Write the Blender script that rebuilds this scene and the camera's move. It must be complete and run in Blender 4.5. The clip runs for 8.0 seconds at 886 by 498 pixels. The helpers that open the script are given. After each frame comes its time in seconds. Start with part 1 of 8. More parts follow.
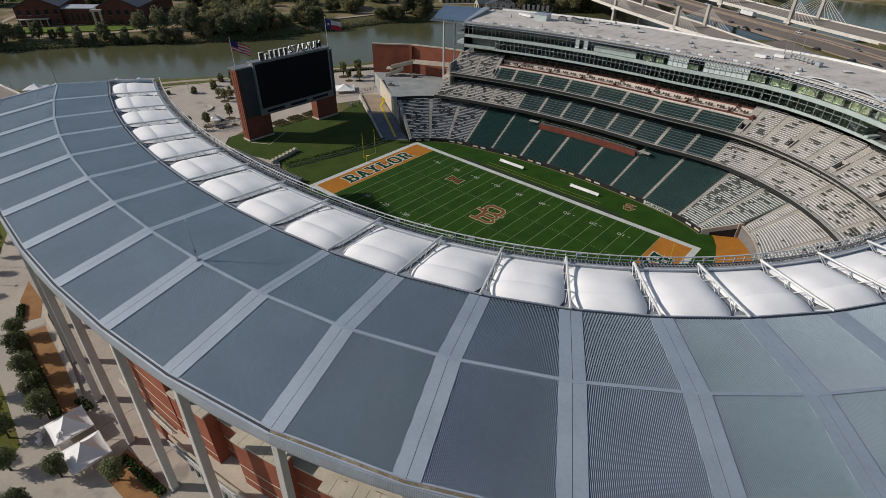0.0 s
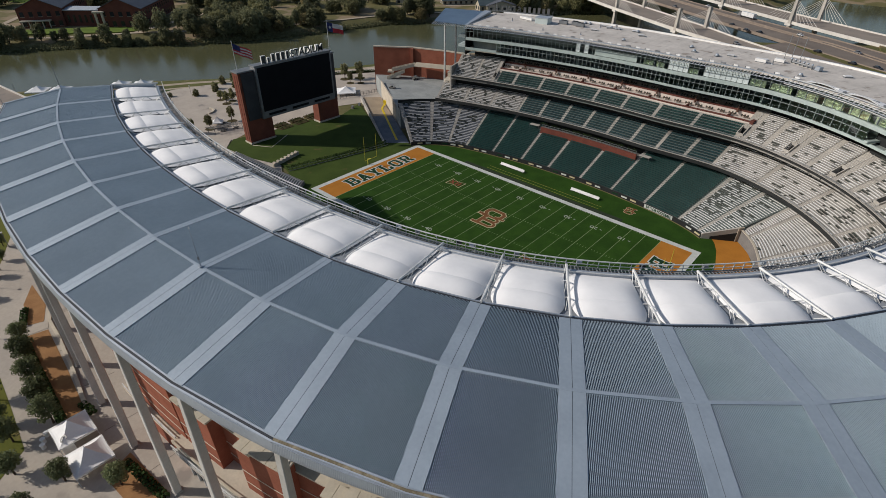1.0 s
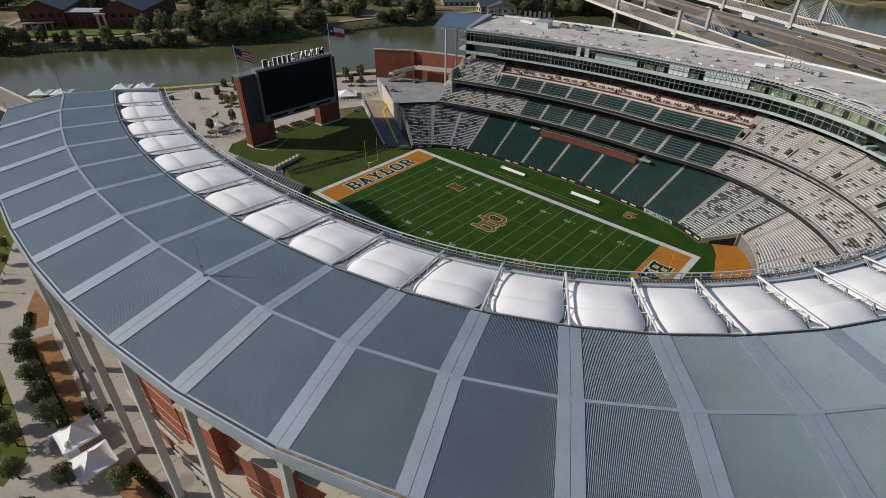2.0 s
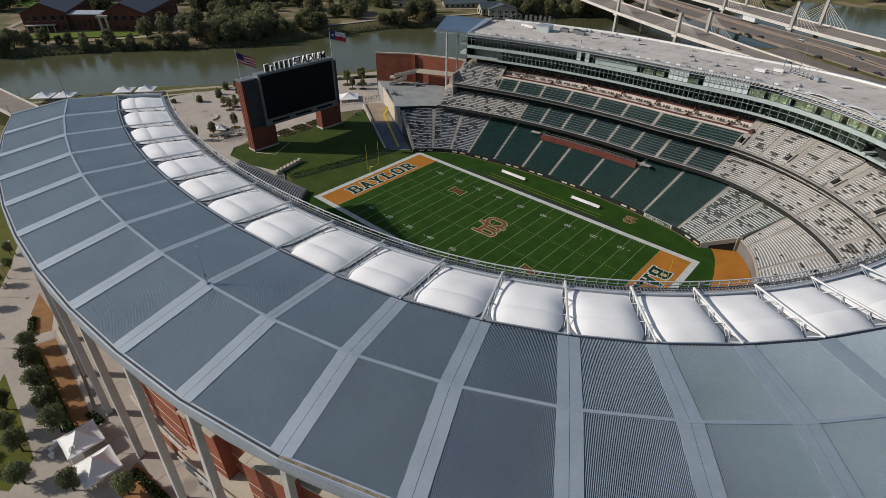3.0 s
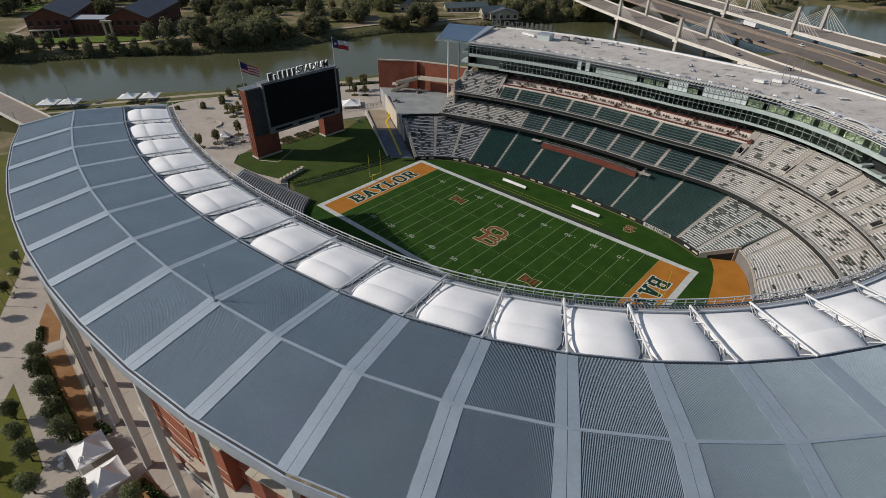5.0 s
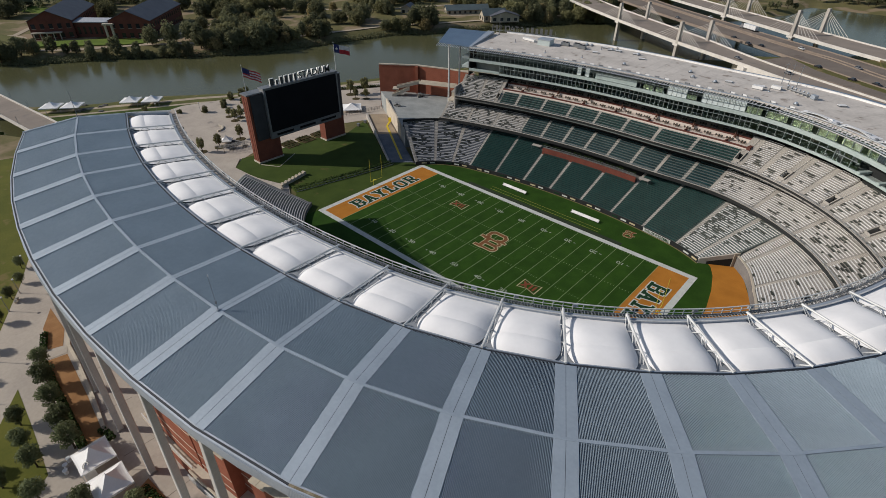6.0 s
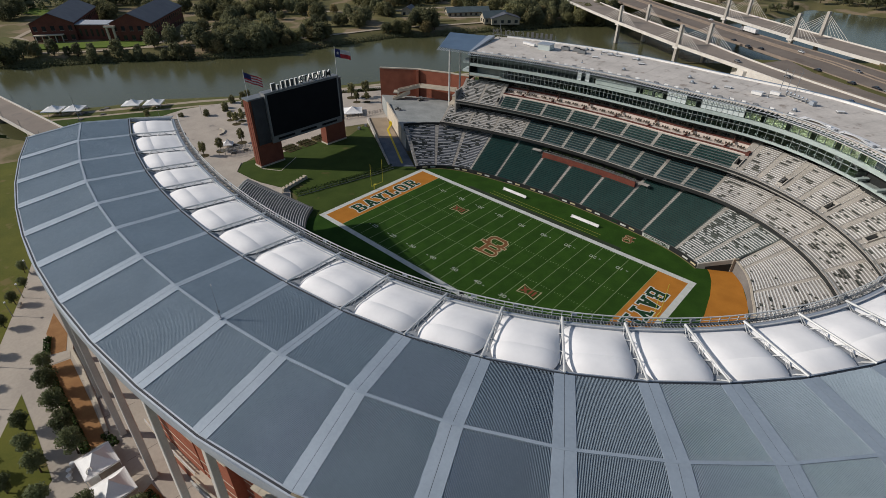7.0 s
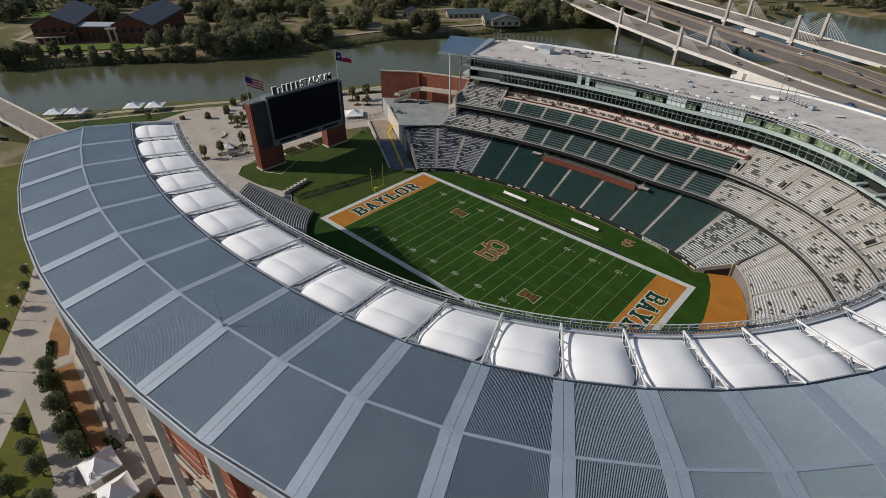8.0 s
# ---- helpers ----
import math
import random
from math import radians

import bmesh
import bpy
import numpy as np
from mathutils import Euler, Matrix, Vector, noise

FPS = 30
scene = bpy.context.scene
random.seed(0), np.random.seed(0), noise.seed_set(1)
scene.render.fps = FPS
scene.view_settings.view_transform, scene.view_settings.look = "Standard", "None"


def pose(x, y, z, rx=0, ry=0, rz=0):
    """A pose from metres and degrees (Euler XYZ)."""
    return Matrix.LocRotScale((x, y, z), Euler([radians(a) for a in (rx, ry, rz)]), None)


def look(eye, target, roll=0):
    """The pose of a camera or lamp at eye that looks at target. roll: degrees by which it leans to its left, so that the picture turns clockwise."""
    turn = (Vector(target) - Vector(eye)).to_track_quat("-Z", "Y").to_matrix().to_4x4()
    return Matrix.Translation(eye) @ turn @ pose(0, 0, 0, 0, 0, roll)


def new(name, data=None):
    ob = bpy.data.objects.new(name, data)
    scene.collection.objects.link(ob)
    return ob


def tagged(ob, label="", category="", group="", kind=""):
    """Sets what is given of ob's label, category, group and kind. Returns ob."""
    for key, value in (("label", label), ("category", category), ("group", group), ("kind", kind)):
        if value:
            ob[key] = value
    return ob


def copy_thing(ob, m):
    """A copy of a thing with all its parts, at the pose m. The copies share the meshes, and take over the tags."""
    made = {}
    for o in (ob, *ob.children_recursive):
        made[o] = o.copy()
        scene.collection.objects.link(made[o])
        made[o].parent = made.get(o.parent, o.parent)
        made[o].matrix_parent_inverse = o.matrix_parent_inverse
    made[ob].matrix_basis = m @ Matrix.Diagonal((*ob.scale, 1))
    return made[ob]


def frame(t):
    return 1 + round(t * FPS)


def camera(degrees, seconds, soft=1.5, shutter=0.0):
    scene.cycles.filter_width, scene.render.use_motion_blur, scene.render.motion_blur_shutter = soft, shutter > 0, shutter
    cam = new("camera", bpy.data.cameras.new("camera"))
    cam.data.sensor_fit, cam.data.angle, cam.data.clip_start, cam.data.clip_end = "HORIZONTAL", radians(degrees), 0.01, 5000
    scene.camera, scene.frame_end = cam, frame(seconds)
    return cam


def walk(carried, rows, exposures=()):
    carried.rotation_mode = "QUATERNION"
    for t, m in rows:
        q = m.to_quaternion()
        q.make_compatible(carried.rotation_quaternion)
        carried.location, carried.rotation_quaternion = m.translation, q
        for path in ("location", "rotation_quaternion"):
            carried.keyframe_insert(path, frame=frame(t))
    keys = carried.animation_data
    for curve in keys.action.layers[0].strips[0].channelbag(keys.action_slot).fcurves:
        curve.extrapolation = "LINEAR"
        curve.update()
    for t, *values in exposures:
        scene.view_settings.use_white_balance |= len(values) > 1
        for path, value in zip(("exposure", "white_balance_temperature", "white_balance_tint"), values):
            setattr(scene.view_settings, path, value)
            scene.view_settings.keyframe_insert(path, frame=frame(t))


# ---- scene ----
# Camera: a small aircraft rising almost straight up beside the stadium. Origin: centre of the field.
cam = camera(81.59, 8.0, soft=0.55)
# seconds, x, y, z, pitch, lean to the left, heading
ROWS = [
    (0.0, 82.503, -113.133, 81.554, -34.298, 0.604, 41.707),
    (0.5, 82.442, -113.120, 82.120, -34.287, 0.620, 41.739),
    (1.0, 82.365, -113.084, 82.811, -34.294, 0.614, 41.812),
    (1.5, 82.344, -113.029, 83.570, -34.313, 0.601, 41.871),
    (3.0, 82.293, -112.967, 85.971, -34.317, 0.564, 42.032),
    (3.5, 82.276, -112.948, 86.822, -34.330, 0.537, 42.084),
    (4.0, 82.257, -112.952, 87.671, -34.344, 0.506, 42.142),
    (4.5, 82.231, -112.949, 88.497, -34.333, 0.517, 42.184),
    (6.0, 82.133, -112.893, 91.296, -34.283, 0.532, 42.298),
    (6.5, 82.109, -112.842, 92.225, -34.276, 0.555, 42.328),
    (7.0, 82.084, -112.823, 93.078, -34.269, 0.553, 42.358),
    (7.5, 82.050, -112.802, 93.833, -34.262, 0.551, 42.397),
    (8.0, 82.067, -112.762, 94.390, -34.242, 0.541, 42.433),
]
walk(cam, [(t, pose(x, y, z, 0, 0, yaw) @ pose(0, 0, 0, 90 + pitch) @ pose(0, 0, 0, 0, 0, roll)) for t, x, y, z, pitch, roll, yaw in ROWS])

# ---- daylight: low morning sun from the south-west side of the field axes ----
SUN_AZ, SUN_EL = radians(-141.0), radians(30.2)
world = bpy.data.worlds.new("world")
scene.world = world
world.use_nodes = True
wn = world.node_tree
sky = wn.nodes.new("ShaderNodeTexSky")
sky.sky_type = "NISHITA"
sky.sun_disc = False
sky.sun_elevation = SUN_EL
sky.sun_rotation = radians(90) - SUN_AZ
sky.air_density, sky.dust_density = 1.0, 1.0
wn.links.new(sky.outputs[0], wn.nodes["Background"].inputs[0])
wn.nodes["Background"].inputs[1].default_value = 0.10
sun = new("sun", bpy.data.lights.new("sun", "SUN"))
sun.data.energy, sun.data.angle, sun.data.color = 4.4, radians(0.53), (1.0, 0.935, 0.86)
sun_from = Vector((math.cos(SUN_AZ) * math.cos(SUN_EL), math.sin(SUN_AZ) * math.cos(SUN_EL), math.sin(SUN_EL)))
sun.matrix_basis = look(sun_from * 400, (0, 0, 0))
scene.view_settings.exposure = -0.27


# ---- mesh helpers ----
class Build:
    """Collects corners and faces of one mesh."""

    def __init__(self):
        self.v, self.f = [], []

    def add(self, pts, faces):
        n = len(self.v)
        self.v.extend(tuple(p) for p in pts)
        self.f.extend(tuple(n + i for i in f) for f in faces)
        return self

    def quad(self, a, b, c, d):
        return self.add((a, b, c, d), ((0, 1, 2, 3),))

    def hexa(self, low, high):
        """A solid between two quads, both listed anticlockwise from above."""
        return self.add((*low, *high), ((3, 2, 1, 0), (4, 5, 6, 7), (0, 1, 5, 4), (1, 2, 6, 5), (2, 3, 7, 6), (3, 0, 4, 7)))

    def box(self, x, y, z, sx, sy, sz, turn=0.0):
        """A box with its foot's centre at x, y, z, turned about z by degrees."""
        c, s = math.cos(radians(turn)), math.sin(radians(turn))
        q = [(x + c * a - s * b, y + s * a + c * b) for a, b in ((-sx / 2, -sy / 2), (sx / 2, -sy / 2), (sx / 2, sy / 2), (-sx / 2, sy / 2))]
        return self.hexa([(*p, z) for p in q], [(*p, z + sz) for p in q])

    def prism(self, poly, z0, z1):
        n = len(poly)
        low, high = [(p[0], p[1], z0) for p in poly], [(p[0], p[1], z1) for p in poly]
        faces = [tuple(range(n - 1, -1, -1)), tuple(range(n, 2 * n))] + [(i, (i + 1) % n, n + (i + 1) % n, n + i) for i in range(n)]
        return self.add(low + high, faces)

    def tube(self, p, q, r, r2=None, n=6):
        p, q = Vector(p), Vector(q)
        d = (q - p).normalized()
        a = d.cross(Vector((0, 0, 1)) if abs(d.z) < 0.9 else Vector((1, 0, 0))).normalized()
        b = d.cross(a)
        r2 = r if r2 is None else r2
        ring = [(math.cos(2 * math.pi * i / n), math.sin(2 * math.pi * i / n)) for i in range(n)]
        pts = [p + r * (c * a + s * b) for c, s in ring] + [q + r2 * (c * a + s * b) for c, s in ring]
        faces = [(i, (i + 1) % n, n + (i + 1) % n, n + i) for i in range(n)] + [tuple(range(n - 1, -1, -1)), tuple(range(n, 2 * n))]
        return self.add(pts, faces)

    def strip(self, left, right):
        """A band of quads between two rows of points."""
        n = len(left)
        return self.add([*left, *right], [(i, n + i, n + i + 1, i + 1) for i in range(n - 1)])

    def slab(self, left, right, z0, z1):
        """A solid band between two rows of plan points."""
        n = len(left)
        pts = [(p[0], p[1], z) for z in (z0, z1) for row in (left, right) for p in row]
        f = []
        for i in range(n - 1):
            a, b, c, d = i, i + 1, n + i + 1, n + i
            f += [(a, b, c, d), (2 * n + d, 2 * n + c, 2 * n + b, 2 * n + a), (b, a, 2 * n + a, 2 * n + b), (d, c, 2 * n + c, 2 * n + d)]
        f += [(0, n, 3 * n, 2 * n), (2 * n - 1, n - 1, 3 * n - 1, 4 * n - 1)]
        return self.add(pts, f)

    def sweep(self, rows, closed=True):
        """Joins equal rings of points one after another into a solid."""
        n = len(rows[0])
        pts = [p for row in rows for p in row]
        f = []
        for k in range(len(rows) - 1):
            for i in range(n if closed else n - 1):
                j = (i + 1) % n
                f.append((k * n + i, k * n + j, (k + 1) * n + j, (k + 1) * n + i))
        if closed:
            f += [tuple(range(n - 1, -1, -1)), tuple(range((len(rows) - 1) * n, len(rows) * n))]
        return self.add(pts, f)

    def mesh(self, name, material, smooth=False):
        me = bpy.data.meshes.new(name)
        me.from_pydata(self.v, [], self.f)
        me.materials.append(material)
        if smooth:
            me.polygons.foreach_set("use_smooth", [True] * len(me.polygons))
        me.update()
        return me


def part(name, build, material, parent=None, label="", smooth=False):
    """One mesh object, under a thing or a part where a parent is given."""
    ob = new(name, build.mesh(name, material, smooth))
    if parent is not None:
        ob.parent = parent
        if parent.parent is None:
            ob.matrix_parent_inverse = parent.matrix_basis.inverted()
    return tagged(ob, label)


def thing(name, label, category, at=(0, 0, 0), group="", kind=""):
    ob = new(name)
    ob.empty_display_size = 0.5
    ob.matrix_basis = Matrix.Translation(at)
    return tagged(ob, label, category, group, kind)


def lay(name, build, material, label, category, group="", kind="", smooth=False):
    """A top-level thing of one mesh."""
    return tagged(part(name, build, material, None, label, smooth), "", category, group, kind)


# ---- materials ----
def surface(name, colour, other=None, size=3.0, fine=0.25, rough=0.7, metal=0.0, bump=0.0, amount=0.5, each=0.0, spots=None, island=0.0):
    """A paint or stone or cloth: colour and other mix in broad stains and in fine grain; each varies it from object to object."""
    m = bpy.data.materials.new(name)
    m.use_nodes = True
    nt = m.node_tree
    n, l = nt.nodes, nt.links
    bsdf = n["Principled BSDF"]
    other = other or tuple(c * 0.75 for c in colour)
    geo = n.new("ShaderNodeNewGeometry")
    broad = n.new("ShaderNodeTexNoise")
    broad.inputs["Scale"].default_value, broad.inputs["Detail"].default_value = 1.0 / size, 4.0
    grain = n.new("ShaderNodeTexNoise")
    grain.inputs["Scale"].default_value, grain.inputs["Detail"].default_value = 1.0 / fine, 3.0
    for t in (broad, grain):
        l.new(geo.outputs["Position"], t.inputs["Vector"])
    add = n.new("ShaderNodeMath")
    add.operation = "MULTIPLY_ADD"
    l.new(grain.outputs["Fac"], add.inputs[0])
    add.inputs[1].default_value = 0.5
    l.new(broad.outputs["Fac"], add.inputs[2])
    ramp = n.new("ShaderNodeMapRange")
    ramp.inputs["From Min"].default_value, ramp.inputs["From Max"].default_value = 0.55, 0.95
    ramp.inputs["To Max"].default_value = amount * 2
    l.new(add.outputs[0], ramp.inputs["Value"])
    mix = n.new("ShaderNodeMix")
    mix.data_type = "RGBA"
    mix.inputs["A"].default_value, mix.inputs["B"].default_value = (*colour, 1), (*other, 1)
    l.new(ramp.outputs[0], mix.inputs["Factor"])
    out = mix.outputs["Result"]
    if spots:
        spot = n.new("ShaderNodeTexNoise")
        spot.inputs["Scale"].default_value, spot.inputs["Detail"].default_value = 1.0 / spots[1], 5.0
        l.new(geo.outputs["Position"], spot.inputs["Vector"])
        cut = n.new("ShaderNodeMapRange")
        cut.inputs["From Min"].default_value, cut.inputs["From Max"].default_value = spots[2], spots[2] + 0.08
        l.new(spot.outputs["Fac"], cut.inputs["Value"])
        mix2 = n.new("ShaderNodeMix")
        mix2.data_type = "RGBA"
        mix2.inputs["B"].default_value = (*spots[0], 1)
        l.new(out, mix2.inputs["A"])
        l.new(cut.outputs[0], mix2.inputs["Factor"])
        out = mix2.outputs["Result"]
    if each or island:
        if each:
            info = n.new("ShaderNodeObjectInfo")
            source = info.outputs["Random"]
        else:
            source = geo.outputs["Random Per Island"]
        var = n.new("ShaderNodeMapRange")
        k = each or island
        var.inputs["To Min"].default_value, var.inputs["To Max"].default_value = 1 - k, 1 + k
        l.new(source, var.inputs["Value"])
        hsv = n.new("ShaderNodeHueSaturation")
        l.new(out, hsv.inputs["Color"])
        l.new(var.outputs[0], hsv.inputs["Value"])
        out = hsv.outputs["Color"]
    l.new(out, bsdf.inputs["Base Color"])
    bsdf.inputs["Roughness"].default_value, bsdf.inputs["Metallic"].default_value = rough, metal
    bsdf.inputs["Specular IOR Level"].default_value = 0.5 if rough < 0.6 else (0.3 if rough < 0.83 else 0.12)
    if bump:
        b = n.new("ShaderNodeBump")
        b.inputs["Strength"].default_value, b.inputs["Distance"].default_value = 0.6, bump
        l.new(add.outputs[0], b.inputs["Height"])
        l.new(b.outputs[0], bsdf.inputs["Normal"])
    return m


def glazing(name, tint, rough=0.03):
    m = bpy.data.materials.new(name)
    m.use_nodes = True
    b = m.node_tree.nodes["Principled BSDF"]
    b.inputs["Base Color"].default_value = (*tint, 1)
    b.inputs["Roughness"].default_value = rough
    b.inputs["Transmission Weight"].default_value = 1.0
    b.inputs["IOR"].default_value = 1.45
    return m


ROOF_METAL = surface("roof_metal", (0.33, 0.40, 0.458), (0.285, 0.35, 0.405), 9.0, 0.8, 0.45, 0.05, each=0.03)
ROOF_CAP = surface("roof_cap", (0.335, 0.39, 0.445), (0.28, 0.33, 0.38), 6.0, 0.5, 0.5, 0.2)
DARK_GUTTER = surface("dark_gutter", (0.03, 0.035, 0.045), None, 3.0, 0.3, 0.6)
DEBRIS = surface("gutter_debris", (0.30, 0.26, 0.185), (0.16, 0.135, 0.09), 2.5, 0.3, 0.95, bump=0.02, amount=0.8, spots=((0.06, 0.05, 0.04), 1.6, 0.60))
FASCIA = surface("fascia", (0.36, 0.40, 0.45), (0.29, 0.325, 0.37), 5.0, 0.5, 0.45, 0.2)
MEMBRANE = surface("membrane", (0.84, 0.83, 0.82), (0.76, 0.75, 0.74), 6.0, 0.9, 0.8, amount=0.35)
DRIP = surface("grey_sheet", (0.30, 0.32, 0.35), (0.24, 0.26, 0.28), 4.0, 0.5, 0.6)
STEEL_WHITE = surface("white_steel", (0.62, 0.63, 0.62), (0.45, 0.45, 0.44), 2.0, 0.3, 0.45)
STEEL_GREY = surface("grey_steel", (0.24, 0.25, 0.26), (0.17, 0.18, 0.19), 2.0, 0.3, 0.5, 0.3)
CONCRETE = surface("concrete", (0.43, 0.40, 0.36), (0.31, 0.29, 0.26), 7.0, 0.6, 0.85, bump=0.02, spots=((0.24, 0.22, 0.20), 6.0, 0.66))
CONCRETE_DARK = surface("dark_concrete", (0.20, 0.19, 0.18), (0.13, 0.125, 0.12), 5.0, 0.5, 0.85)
STEP = surface("step_concrete", (0.37, 0.35, 0.325), (0.27, 0.255, 0.235), 4.0, 0.5, 0.85, spots=((0.14, 0.135, 0.13), 3.0, 0.62))
STEP_GREEN = surface("green_grey_step", (0.11, 0.135, 0.125), (0.08, 0.10, 0.092), 4.0, 0.5, 0.85)
# darker copy of the brick: shade on the tower fronts put into the colour
BRICK_SHADED = surface("shaded_tower_brick", (0.21, 0.075, 0.05), (0.155, 0.056, 0.038), 3.5, 0.3, 0.85, bump=0.01)
STEP_DARK = surface("dark_step", (0.165, 0.19, 0.18), (0.12, 0.14, 0.132), 4.0, 0.5, 0.85)
COLUMN = surface("column_paint", (0.56, 0.54, 0.50), (0.48, 0.46, 0.425), 4.0, 0.5, 0.6)
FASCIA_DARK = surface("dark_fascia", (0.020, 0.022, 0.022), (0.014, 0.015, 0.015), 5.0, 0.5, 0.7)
STEP_BLUE = surface("blue_grey_step", (0.15, 0.165, 0.19), (0.10, 0.115, 0.135), 4.0, 0.5, 0.85)
BENCH = surface("bench_aluminium", (0.82, 0.81, 0.79), (0.68, 0.67, 0.65), 3.0, 0.4, 0.5, 0.1)
BENCH_DULL = surface("dull_bench", (0.46, 0.46, 0.46), (0.34, 0.34, 0.35), 2.0, 0.4, 0.6)
BENCH_MID = surface("mid_grey_bench", (0.62, 0.61, 0.59), (0.48, 0.475, 0.46), 2.5, 0.4, 0.55)
SEAT_GREEN = surface("green_seat", (0.008, 0.050, 0.046), (0.005, 0.035, 0.033), 3.0, 0.5, 0.45, island=0.3)
SEAT_BLUE = surface("blue_green_seat", (0.013, 0.052, 0.058), (0.009, 0.037, 0.043), 3.0, 0.5, 0.45, island=0.3)
SEAT_DARK = surface("dark_chairback", (0.050, 0.056, 0.047), (0.030, 0.034, 0.029), 2.0, 0.5, 0.5, island=0.4)
BRICK = surface("brick", (0.30, 0.108, 0.068), (0.235, 0.082, 0.052), 3.5, 0.3, 0.85, bump=0.01)
BRICK_DARK = surface("dark_brick", (0.17, 0.055, 0.038), (0.12, 0.04, 0.03), 3.0, 0.4, 0.85)
STONE = surface("cast_stone", (0.52, 0.46, 0.37), (0.42, 0.37, 0.30), 3.0, 0.4, 0.8)
WHITE_PANEL = surface("white_panel", (0.50, 0.56, 0.55), (0.42, 0.48, 0.47), 6.0, 0.6, 0.4)
MULLION = surface("mullion", (0.36, 0.42, 0.41), None, 2.0, 0.3, 0.4, 0.4)
ROOF_FLAT = surface("flat_roof", (0.59, 0.545, 0.495), (0.46, 0.425, 0.385), 8.0, 0.9, 0.85, spots=((0.30, 0.26, 0.225), 4.0, 0.60))
SOLAR = surface("blue_metal_roof", (0.13, 0.19, 0.27), (0.10, 0.15, 0.22), 4.0, 0.5, 0.35, 0.3)


# ---- the canopy: two tangent arcs round the near side and the south end ----
C1, C2 = Vector((-14.34, 139.56)), Vector((7.34, 23.04))
OFF_JOINT, OFF_MID, OFF_OUT = 11.95, 24.95, 39.6
U_FIRST, U_LAST = -9, 12
# bearing of each rib about C2 at the inner ring, the joint and the middle purlin
RIB_TURN = ((-78.9, -79.5, -79.85), (-71.3, -72.4, -72.7), (-64.8, -65.15, -65.5), (-58.4, -58.2, -58.25), (-51.9, -51.55, -51.4), (-45.6, -44.9, -44.7), (-39.1, -38.1, -37.9), (-32.4, -31.3, -31.0), (-25.5, -24.4, -24.0), (-18.6, -17.4, -17.0))


def rib_turn(u, off):
    """Bearing of rib u about C2 at a distance outward from the inner ring."""
    k = min(len(RIB_TURN) - 2, int(u))
    at = [p + (q - p) * (u - k) for p, q in zip(RIB_TURN[k], RIB_TURN[k + 1])]
    if off <= OFF_JOINT:
        return at[0] + (at[1] - at[0]) * off / OFF_JOINT
    return at[1] + (at[2] - at[1]) * min(1.0, (off - OFF_JOINT) / (OFF_MID - OFF_JOINT))


def canopy(u, off):
    """Plan point of the canopy: u counts the ribs, off is the distance outward from the inner ring."""
    if u <= 0:
        a, c, r = -79.25 + 3.33 * u - 0.4 * max(0.0, -u - 7) - (0.5 - 0.135 * u) * max(0.0, off / OFF_OUT) ** 0.6, C1, 207.34
    else:
        a, c, r = rib_turn(u, off), C2, 88.81
    return c.x + (r + off) * math.cos(radians(a)), c.y + (r + off) * math.sin(radians(a))


def canopy_z(off):
    if off <= OFF_JOINT:
        return 35.75 + 0.5 * off / OFF_JOINT
    if off <= OFF_MID:
        return 36.25 + 0.25 * (off - OFF_JOINT) / (OFF_MID - OFF_JOINT)
    k = (off - OFF_MID) / (OFF_OUT - OFF_MID)
    return 36.5 - 2.0 * k - 0.8 * k * k


def cp(u, off, up=0.0):
    x, y = canopy(u, off)
    return Vector((x, y, canopy_z(off) + up))


def between(a, b, f):
    return a + (b - a) * f


PITCH, RIDGE, VALLEY = 0.195, 0.08, -0.30


